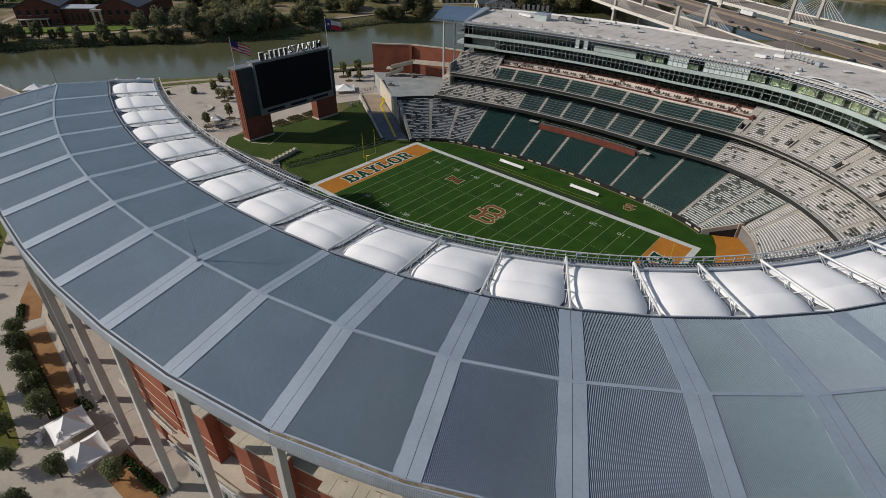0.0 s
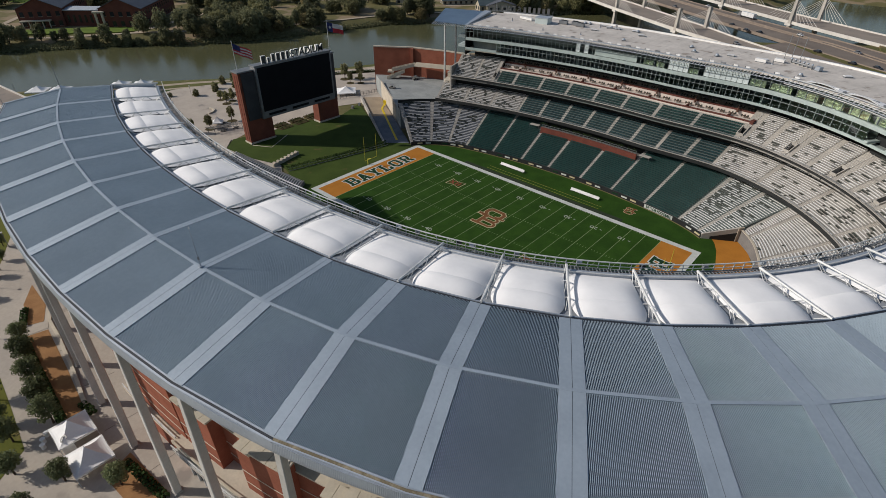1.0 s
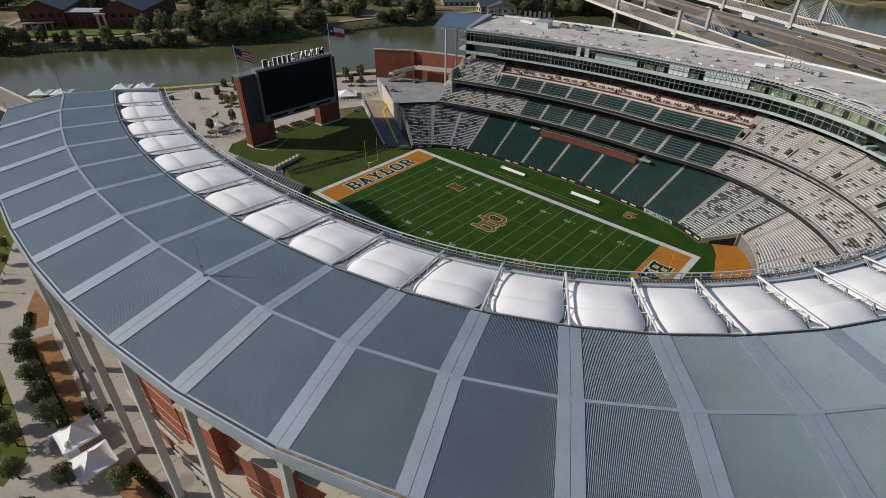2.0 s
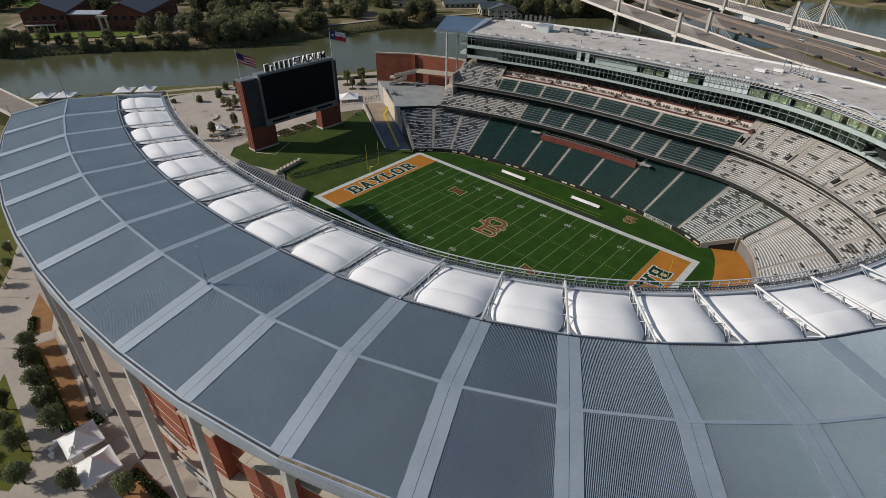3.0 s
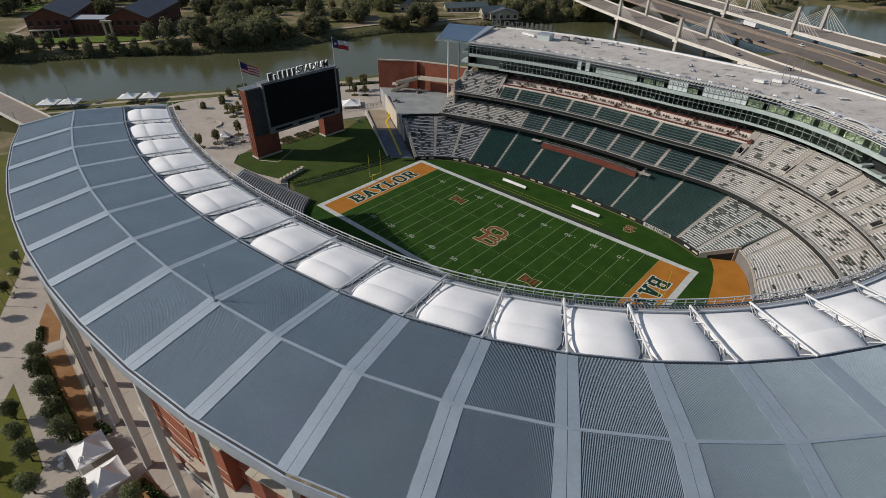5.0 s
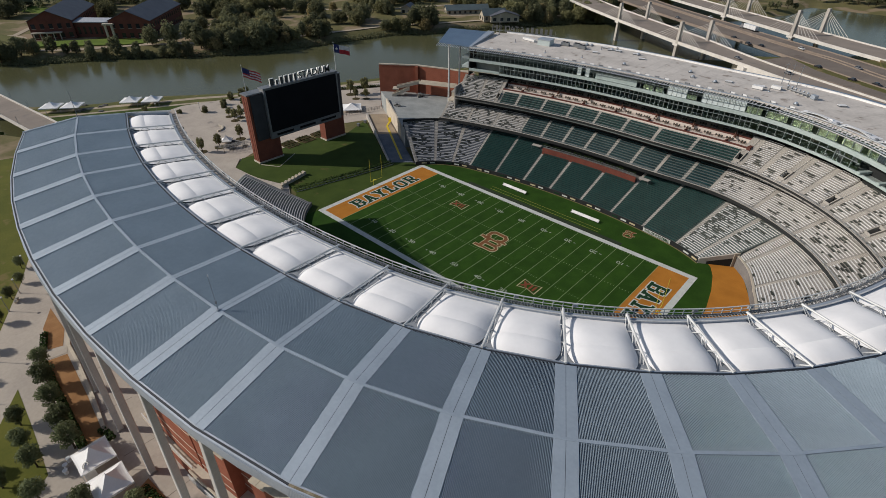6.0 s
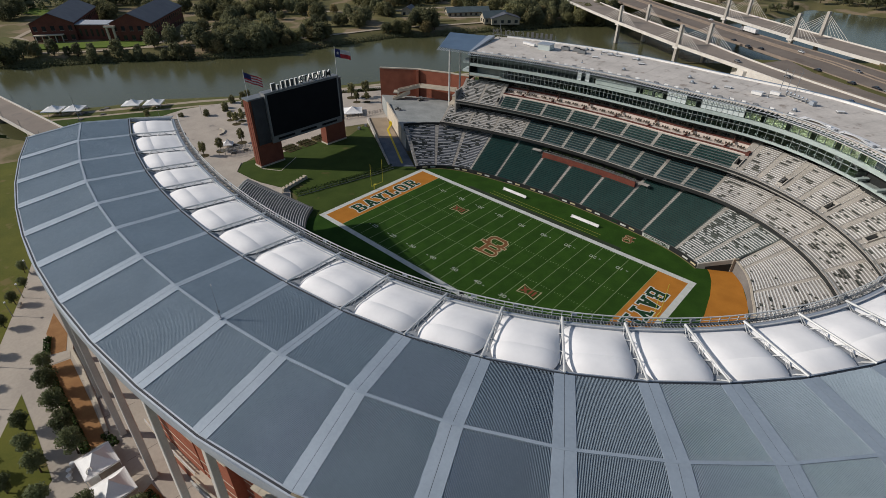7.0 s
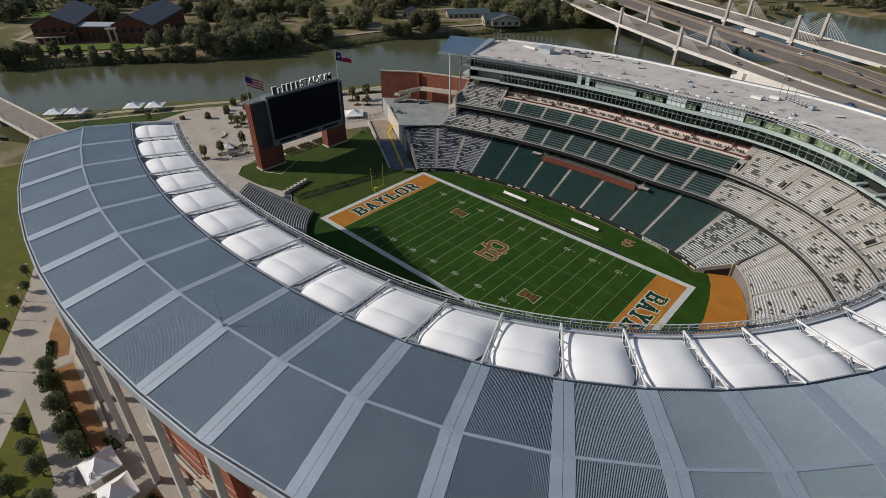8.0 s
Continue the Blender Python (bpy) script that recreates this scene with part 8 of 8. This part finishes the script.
gable_house("lecture_hall", "brown brick hall with a grey slate gable roof", (-440, -17), (-425, 9), 74, -2.5, 11.0, 18.0, BRICK_FAR, ROOF_SLATE, cols=5)
gable_house("lecture_hall", "brown brick hall with a grey slate gable roof", (-400, 27), (-380, 50), 78, -2.5, 11.0, 18.0, BRICK_FAR, ROOF_SLATE, cols=5)
lk = thing("link_building", "low brick link building with a pale flat roof", "building", (-415, 16, -2), kind="")
Pq = [(-430, 8), (-408, 29), (-418, 41), (-441, 20)]
part("wall", Build().prism(Pq, -2.5, 8.6), BRICK_FAR, lk)
part("roof", Build().prism([(-429.2, 6.8), (-406.6, 29), (-418, 42.2), (-442.4, 20)], 8.6, 9.2), ROOF_PALE, lk)
for i in range(7):
    v = Vector((-430, 8)).lerp(Vector((-408, 29)), (i + 0.5) / 7)
    part("window", Build().box(v.x + 0.1, v.y - 0.1, 0.0, 1.6, 0.3, 5.5, 43.7), WINDOW, lk)
part("portico", Build().box(-399.5, 24.0, -2.5, 1.4, 1.4, 11.0, 48).box(-396.0, 27.5, -2.5, 1.4, 1.4, 11.0, 48).box(-397.7, 25.7, 8.5, 8.0, 2.4, 1.2, 48), STONE, lk)
pc = thing("hall_porch", "white porch with columns before the brick hall", "porch", (-432, -12, -2))
d_ = Vector((15, 26, 0)).normalized()
for k in range(5):
    v = Vector((-437.5, -15.5, 0)) + d_ * (4.5 * k) + Vector((d_.y, -d_.x, 0)) * 2.5
    part("column", Build().tube((v.x, v.y, -2.5), (v.x, v.y, 2.6), 0.4, 0.34, 8), STONE, pc)
v = Vector((-437.5, -15.5, 0)) + d_ * 9 + Vector((d_.y, -d_.x, 0)) * 1.6
part("roof", Build().box(v.x, v.y, 2.6, 20.5, 3.6, 0.7, math.degrees(math.atan2(d_.y, d_.x))), STONE, pc)
gable_house("house", "low house with a blue-grey roof among trees", (-292, 297), (-282, 290), 42, -2.5, 2.0, 5.5, SIDING, ROOF_TEAL, "house", cols=3, floors=1)
gable_house("house", "cream house with a blue-grey roof among trees", (-246, 296), (-236, 290), 22, -2.5, 3.0, 7.5, SIDING, ROOF_TEAL, "house", cols=2, floors=1)
gable_house("house", "cream house with a brown roof near the river", (-229, 292), (-212, 312), 14, -2.5, 2.8, 6.5, SIDING, ROOF_SLATE, "house", cols=4, floors=1)
gable_house("house", "small house with a pale gable among trees", (-318, 262), (-308, 268), 16, -2.5, 2.8, 6.0, SIDING, ROOF_SLATE, "house", cols=2, floors=1)
gable_house("house", "low grey-roofed house far behind trees", (-560, 150), (-546, 170), 26, -2.5, 3.5, 8.5, SIDING, ROOF_PALE, "house", cols=3, floors=1)
gable_house("house", "low grey-roofed house far behind trees", (-470, 215), (-456, 232), 24, -2.5, 3.5, 8.0, SIDING, ROOF_SLATE, "house", cols=3, floors=1)
pad("lawn_hall", [(-417, -30), (-372, 26), (-366, 42), (-378, 46), (-402, 22), (-428, -18)], -4.5, -1.55, LAWN, "bright green mown lawn before the brick halls", "lawn")
pad("lawn_back", [(-590, 5), (-545, 25), (-560, 40), (-610, 25)], -4.5, -1.4, LAWN, "green lawn behind the brick hall", "lawn")
pad("lawn_left", [(-452, -50), (-428, -38), (-429, -26), (-446, -20), (-478, -30)], -4.5, -1.75, OLIVE, "green lawn with curved paths", "lawn")
GRAVEL = surface("pale_gravel", (0.42, 0.35, 0.26), (0.34, 0.28, 0.21), 8.0, 0.8, 0.95)
RING = [(-453 + 20 * math.cos(radians(30 * i)), -32 + 11 * math.sin(radians(30 * i))) for i in range(13)]
for line in (RING, [(-455, -40), (-470, -22), (-490, -8), (-515, 10)], [(-470, -75), (-420, -45), (-385, -8), (-362, 35), (-325, 85), (-306, 130), (-285, 212), (-262, 250), (-212, 350), (-165, 412)],
             [(-700, 60), (-560, 120), (-450, 190), (-360, 240), (-320, 330), (-260, 420)], [(-362, 35), (-400, 110), (-430, 190)], [(-325, 262), (-285, 280), (-240, 330), (-215, 350)]):
    b = Build()
    pts = along(line, 60)
    lo, hi = [], []
    for i, p in enumerate(pts):
        t_ = (pts[min(i + 1, 60)] - pts[max(i - 1, 0)]).normalized()
        k = Vector((-t_.y, t_.x)) * 2.4
        zz = max(ground_z(*(p - k)), ground_z(*(p + k)), ground_z(*p)) + 0.25
        lo.append((*(p - k), zz))
        hi.append((*(p + k), zz))
    b.strip(hi, lo)
    lay("road_far", b, GRAVEL, "pale park road beyond the river", "road", kind="structure")
pad("clearing", [(-330, 255), (-296, 246), (-276, 262), (-262, 280), (-300, 300), (-340, 290)], -5, -1.3, LAND, "dry brown yard by the houses", "yard")
# near bank lawn and riverside path
pts = along([(-262, -75), (-246, -46), (-230, -16), (-218, 8), (-201, 34), (-176, 84), (-144, 160)], 60)
def bank_strips(spans):
    b = Build()
    for o0, o1 in spans:
        b.strip([(p.x + o1 * 0.85, p.y - o1 * 0.5, ground_z(p.x + o1 * 0.85, p.y - o1 * 0.5) + 0.22) for p in pts], [(p.x + o0 * 0.85, p.y - o0 * 0.5, ground_z(p.x + o0 * 0.85, p.y - o0 * 0.5) + 0.22) for p in pts])
    return b


lay("lawn_river", bank_strips(((-4.0, 2.5), (6.0, 11.5))), OLIVE, "dull olive grass strips beside the riverside path", "lawn", kind="structure")
lay("lawn_lower", bank_strips(((13.8, 24.0),)), BERM, "darker green grass bank above the plaza edge", "lawn", kind="structure")
lay("path_lawn", bank_strips(((2.5, 6.0), (11.5, 13.8))), GRAVEL, "pale tan footpaths between the grass strips", "path", kind="structure")


# ---- trees ----
BARK = surface("bark", (0.075, 0.055, 0.04), (0.05, 0.038, 0.028), 0.6, 0.1, 0.95)


def foliage(name, a, b_):
    m = surface(name, a, b_, 2.5, 0.5, 0.75, each=0.35)
    bs = m.node_tree.nodes["Principled BSDF"]
    bs.inputs["Specular IOR Level"].default_value = 0.15
    n, l = m.node_tree.nodes, m.node_tree.links
    thin = n.new("ShaderNodeBsdfTranslucent")
    l.new(bs.inputs["Base Color"].links[0].from_socket, thin.inputs["Color"])
    both = n.new("ShaderNodeMixShader")
    both.inputs["Fac"].default_value = 0.4
    l.new(bs.outputs[0], both.inputs[1])
    l.new(thin.outputs[0], both.inputs[2])
    l.new(both.outputs[0], n["Material Output"].inputs["Surface"])
    return m


LEAF = [foliage("leaves_dark", (0.185, 0.185, 0.10), (0.13, 0.135, 0.07)), foliage("leaves_mid", (0.225, 0.215, 0.105), (0.165, 0.16, 0.075)), foliage("leaves_yellow", (0.30, 0.245, 0.115), (0.235, 0.19, 0.09))]
LEAF_GREY = foliage("leaves_grey", (0.16, 0.18, 0.09), (0.11, 0.13, 0.062))


def make_tree(height, radius, clumps, leaves, size, leaf, seed, label, group, base=0.25):
    """A tapered trunk, forking limbs and a crown of leaf quads gathered in clumps."""
    r = random.Random(seed)
    t = new("tree")
    tagged(t, label, "tree", group)
    b = Build()
    crown0 = height * base
    b.tube((0, 0, -0.3), (0.1 * r.uniform(-1, 1), 0.1, crown0), 0.035 * height, 0.022 * height, 7)
    centres = []
    for i in range(clumps):
        a = 2.4 * i + r.uniform(-0.4, 0.4)
        f = (i + 0.5) / clumps
        h = crown0 + (height - crown0) * (0.18 + 0.72 * f)
        rr = radius * (0.35 + 0.65 * math.sin(math.pi * min(1, 0.25 + 0.75 * f) * 0.95)) * r.uniform(0.35, 0.8)
        c = Vector((rr * math.cos(a), rr * math.sin(a), h))
        centres.append((c, radius * r.uniform(0.30, 0.48)))
        if i % 2 == 0:
            b.tube((0, 0, crown0 * r.uniform(0.8, 1.0)), c, 0.013 * height, 0.004 * height, 5)
    local_part("trunk", b, BARK, t)
    b = Build()
    for k in range(leaves):
        c, cr = centres[k % clumps]
        v = Vector((r.gauss(0, 1), r.gauss(0, 1), r.gauss(0, 1))).normalized()
        p = c + v * cr * r.random() ** 0.4 * Vector((1, 1, 0.8)).length / 1.62
        n_ = (v + Vector((r.gauss(0, 0.6), r.gauss(0, 0.6), r.gauss(0, 0.6) + 0.3))).normalized()
        u = n_.cross(Vector((r.gauss(0, 1), r.gauss(0, 1), r.gauss(0, 1)))).normalized()
        w = n_.cross(u)
        s = size * r.uniform(0.6, 1.3)
        b.quad(p - u * s, p - w * s * 0.6, p + u * s, p + w * s * 0.6)
    local_part("crown", b, leaf, t)
    return t


def plant(proto, places):
    """Sets the prototype at the first place and copies at the others: x, y, z, scale."""
    r = random.Random(len(places) * 13 + int(places[0][0]))
    for i, (x, y, z, s) in enumerate(places):
        m = pose(x, y, z, 0, 0, r.uniform(0, 360)) @ Matrix.Diagonal((s, s, s * r.uniform(0.9, 1.12), 1))
        if i == 0:
            proto.matrix_basis = m
        else:
            c = copy_thing(proto, pose(0, 0, 0))
            c.matrix_basis = m


near = make_tree(5.4, 2.0, 22, 2000, 0.19, LEAF_GREY, 1, "young dark green oak beside the plaza walk", "plaza trees")
plant(near, [(-47.7, -113.8, -3, 1.1), (-39.4, -114.9, -3, 1.3), (-31.6, -115.7, -3, 1.3), (-23.9, -116.0, -3, 1.3), (-16.9, -116.4, -3, 1.3), (-31.5, -122.4, -3, 1.0), (-24.0, -123.1, -3, 1.05), (-17.6, -122.9, -3, 1.1),
             (-17.3, -128.7, -3, 1.0), (-82.2, -112.5, -3, 0.8), (-73.0, -117.0, -3, 0.9), (-89.0, -108.5, -3, 0.75), (-97.5, -106.5, -3, 0.8), (-9.5, -124.5, -3, 1.1), (-1.5, -118.9, -3, 1.1), (6.5, -112.5, -3, 1.1), (-8, -131, -3, 1.1), (-63.5, -122.5, -3, 0.9), (-54, -127.5, -3, 0.9), (-46, -131, -3, 0.9), (-25, -131.5, -3, 1.0), (-33, -134, -3, 1.0), (1.0, -125, -3, 1.0)])
mid = make_tree(6.4, 2.0, 16, 1000, 0.30, LEAF[1], 2, "small round tree in a plaza bed", "north plaza trees")
rng_beds = random.Random(91)
MID_TREES = [(-181.7, -5.2, -2.9, 0.9), (-181.4, 4.9, -2.9, 0.85), (-181.0, 15.5, -2.9, 0.9), (-167.0, -0.1, -0.3, 0.8), (-168.0, 6.2, -0.3, 0.6), (-134.3, -22.4, -0.3, 0.95), (-136.3, -11.2, -0.3, 0.95), (-135, -30, -0.3, 0.9), (-150, 45, -0.3, 0.9), (-143, 62, -0.3, 0.9), (-139, 66, -0.3, 0.8), (-133, 84, -0.3, 0.9), (-160, 30, -0.3, 0.8), (-196, 26, -2.9, 0.9), (-205, -26, -2.9, 0.8), (-172, 60, -2.9, 0.9), (-150, 108, -1.5, 1.0), (-146, 100, -1.2, 0.9), (-190, -15, -2.9, 0.8)]
MID_TREES += [(-150.9, 64.8, -0.3, 1.25), (-146.7, 71.7, -0.3, 1.3), (-159.8, -0.9, -0.3, 0.9), (-161.3, 3.0, -0.3, 0.8), (-186, 7, -2.9, 1.0), (-191, 13.8, -2.9, 1.0), (-193, 21.3, -2.9, 1.0), (-175, 30, -1.5, 0.9), (-168, 40, -1.2, 0.9)]
plant(mid, MID_TREES)
for x, y, z, s_ in MID_TREES:
    r_ = 2.0 * s_ + 0.4
    pit = thing("tree_pit", "round brown mulch bed under a plaza tree", "flower bed", (x, y, z), group="tree pits")
    part("mulch", Build().tube((x, y, z - 0.6), (x, y, z + 0.12), r_, r_ * 0.96, 12), SOIL, pit)
for x, y, w_, a_ in ((-158.0, 74.0, 22.0, 58), (-152.0, 84.0, 22.0, 58), (-170.0, 8.0, 14.0, 60), (-176.0, 22.0, 16.0, 60), (-163.0, 52.0, 12.0, 58), (-150.0, 20.0, 9.0, 60)):
    bed = thing("plaza_bed", "long low planting bed with dark shrubs on the plaza", "flower bed", (x, y, -0.3), group="plaza beds")
    part("soil", Build().box(x, y, -0.6, w_, 2.6, 0.5, a_), SOIL, bed)
    b = Build()
    v = Vector((math.cos(radians(a_)), math.sin(radians(a_)), 0)) * (w_ / 2 - 0.4)
    leafy(b, Vector((x, y, -0.1)) - v, Vector((x, y, -0.1)) + v, 2.2, 1.0, int(w_ * 40), 0.22, rng_beds)
    tagged(part("shrub_cover", b, HEDGE, bed), kind="stuff")
rng = random.Random(21)


def blocked(x, y):
    for cx, cy, r in ((-413, -1, 26), (-385, 8, 38), (-365, 20, 30), (-360, 45, 18), (-300, 175, 22), (-330, 150, 18), (-295, 235, 20), (-262, 275, 24), (-340, 110, 12), (-455, 25, 46), (-425, 72, 48), (-405, 5, 32), (-385, 35, 20), (-270, 300, 26), (-225, 302, 22), (-300, 268, 26), (-372, 150, 16), (-340, 200, 14)):
        if (x - cx) ** 2 + (y - cy) ** 2 < r * r:
            return True
    return -330 < x < 330 and y > 335 and x > -230 + (480 - y) * 0.9


def scatter(n, reach, seed):
    r = random.Random(seed)
    out = []
    bank = along(FAR_BANK[3:12], 200)
    tries = 0
    while len(out) < n and tries < 20000:
        tries += 1
        i = r.randrange(1, 199)
        p = bank[i]
        t_ = (bank[i + 1] - bank[i - 1]).normalized()
        d_ = r.uniform(*reach)
        x, y = p.x - t_.y * d_ + r.uniform(-3, 3), p.y + t_.x * d_ + r.uniform(-3, 3)
        if side_of(FAR_BANK, x, y) > -2.5 or blocked(x, y):
            continue
        if noise.noise(Vector((x * 0.02, y * 0.02, 3.3))) < (-0.02 if d_ > 22 else -0.15):
            continue
        if any((x - a) ** 2 + (y - c) ** 2 < 16 for a, c, *_ in out):
            continue
        out.append((x, y, ground_z(x, y) - 0.2, r.uniform(0.85, 1.55)))
    return out


protos = [make_tree(10.0, 6.2, 30, 1900, 0.6, LEAF[0], 5, "broad dark green tree on the far river bank", "far bank trees", 0.10),
          make_tree(8.5, 5.2, 26, 1600, 0.55, LEAF[1], 6, "green tree on the far river bank", "far bank trees", 0.10),
          make_tree(7.0, 4.2, 20, 1300, 0.5, LEAF[2], 7, "yellow-green tree on the far river bank", "far bank trees", 0.08),
          make_tree(11.0, 4.8, 26, 1600, 0.6, LEAF[0], 8, "tall dark green tree on the far river bank", "far bank trees", 0.12)]
spots = scatter(105, (2, 36), 4) + scatter(240, (36, 240), 9)
rng.shuffle(spots)
lots = [spots[0:110], spots[110:210], spots[210:270], spots[270:]]
for proto, lot in zip(protos, lots):
    plant(proto, [p for p in lot if side_of(FAR_BANK, p[0], p[1]) > -130])
# the trees farther back, as one mass
deep, wood = Build(), Build()
for proto, lot in zip(protos, lots):
    shapes = [(np.array([v.co[:] for v in c.data.vertices]), [tuple(f.vertices) for f in c.data.polygons], c.name.startswith("crown")) for c in proto.children]
    for i, (x, y, z, s) in enumerate(p for p in lot if side_of(FAR_BANK, p[0], p[1]) <= -130):
        a = i * 2.1
        turn = np.array([[math.cos(a), math.sin(a), 0], [-math.sin(a), math.cos(a), 0], [0, 0, 1]]) * s
        for co, faces, leafy_ in shapes:
            (deep if leafy_ else wood).add((co @ turn + np.array((x, y, z))).tolist(), faces)
lay("far_trees", deep, LEAF[1], "green park trees well behind the river", "trees", kind="stuff")
lay("far_trunks", wood, BARK, "trunks of the park trees behind the river", "tree trunks", kind="stuff")
# trees by the road bridges and at the upstream bank
road_tree = make_tree(11.0, 5.6, 18, 1500, 0.6, LEAF[0], 12, "big dark tree near the road bridges", "bridge trees")
extra = [(-226, 372, 1.2), (-236, 360, 1.1), (-218, 384, 1.2), (-205, 377, 0.8), (49, 447, 1.7), (60, 462, 1.4), (-242, 348, 1.0), (-250, 372, 1.2), (-175, 372, 0.6)]
extra += [(-10 + 9 * i + rng.uniform(-4, 4), 652 + 2.2 * i + rng.uniform(-3, 26), rng.uniform(0.8, 1.3)) for i in range(18)]
extra += [(-40 + 4.5 * i + rng.uniform(-3, 3), 660 + 1.0 * i + rng.uniform(-4, 45), rng.uniform(0.6, 1.2)) for i in range(42)]
extra += [(-68 + 5 * i + rng.uniform(-4, 4), 540 + 12 * i + rng.uniform(-6, 12), rng.uniform(0.5, 0.9)) for i in range(6)]
extra += [(-120 + 8 * i + rng.uniform(-6, 6), 560 + 16 * i + rng.uniform(-20, 20), rng.uniform(0.7, 1.2)) for i in range(9)]
extra = [e for e in extra if side_of(FAR_BANK, e[0], e[1]) < -3 or side_of(NEAR_BANK, e[0], e[1]) > 2]
plant(road_tree, [(x, y, max(ground_z(x, y), -6.5) - 0.2, s) for x, y, s in extra])
bank_tree = make_tree(9.0, 3.4, 22, 1400, 0.42, LEAF[0], 15, "dark pointed tree on the lawn above the river", "lawn trees", 0.06)
plant(bank_tree, [(x, y, ground_z(x, y) - 0.2, s_ * (1.7 if i % 3 == 0 else 1.25)) for i, (x, y, s_) in enumerate(((-395, -36, 0.9), (-386, -19, 1.1), (-375, -7, 0.9), (-364, -1, 0.7), (-362, 8, 0.6), (-352, 18, 0.75), (-404, -30, 0.6), (-342, 30, 0.7), (-370, 1, 0.8), (-358, 14, 0.9), (-347, 24, 0.9), (-336, 38, 0.9), (-330, 45, 1.0), (-325, 52, 1.0), (-379, -12, 0.7), (-352, 26, 0.6), (-391, -28, 1.0)))])
park_tree = make_tree(11.0, 6.4, 30, 1700, 0.62, LEAF[0], 16, "large dark park tree near the brick halls", "park trees", 0.1)
plant(park_tree, [(x, y, ground_z(x, y) - 0.2, s_) for x, y, s_ in ((-563, -12, 1.5), (-552, -8, 1.3), (-566, 1, 1.5), (-615, 1, 1.6), (-609, 17, 1.5), (-357, 40, 1.1), (-353, 53, 1.2), (-350, 67, 1.2), (-382, 92, 1.0), (-577, 87, 1.5), (-600, 83, 1.5), (-574, 100, 1.5), (-552, 103, 1.4), (-590, 60, 1.4), (-500, 95, 1.2), (-480, 120, 1.2), (-585, -30, 1.4), (-545, -40, 1.2))])
# reeds and shrubs at the water's edge
b = Build()
for i, p in enumerate(along(FAR_BANK[2:12], 700)):
    for _ in range(13):
        c = Vector((p.x - rng.uniform(0, 6), p.y + rng.uniform(-2, 3), 0))
        c.z = max(ground_z(c.x, c.y), WATER_Z) + rng.uniform(0.2, 2.2)
        u = Vector((rng.gauss(0, 1), rng.gauss(0, 1), rng.gauss(0, 1))).normalized() * 0.55
        w = u.cross(Vector((rng.gauss(0, 1), rng.gauss(0, 1), rng.gauss(0, 1)))).normalized() * 0.5
        b.quad(c - u, c - w, c + u, c + w)
lay("bank_shrubs", b, LEAF[0], "low green shrubs along the water's edge", "shrubs", kind="stuff")
# woods that close the horizon
b = Build()
r_ = random.Random(77)
for i in range(5200):
    a = r_.uniform(radians(88), radians(208))
    d_ = r_.uniform(520, 1500)
    cx, cy = -60 + d_ * math.cos(a), 40 + d_ * math.sin(a)
    if side_of(FAR_BANK, cx, cy) > -120:
        continue
    gz = ground_z(cx, cy)
    h, rr = r_.uniform(7, 12), r_.uniform(3.5, 6)
    for _ in range(14):
        v = Vector((r_.gauss(0, 1), r_.gauss(0, 1), r_.gauss(0, 1))).normalized()
        c = Vector((cx, cy, gz + h * 0.6)) + Vector((v.x * rr, v.y * rr, v.z * h * 0.4))
        u = v.cross(Vector((0.3, 0.2, 1))).normalized() * rr * 0.55
        w = v.cross(u) * 0.8
        b.quad(c - u, c - w, c + u, c + w)
lay("far_woods", b, LEAF[0], "dark woods reaching to the horizon", "woods", kind="stuff")
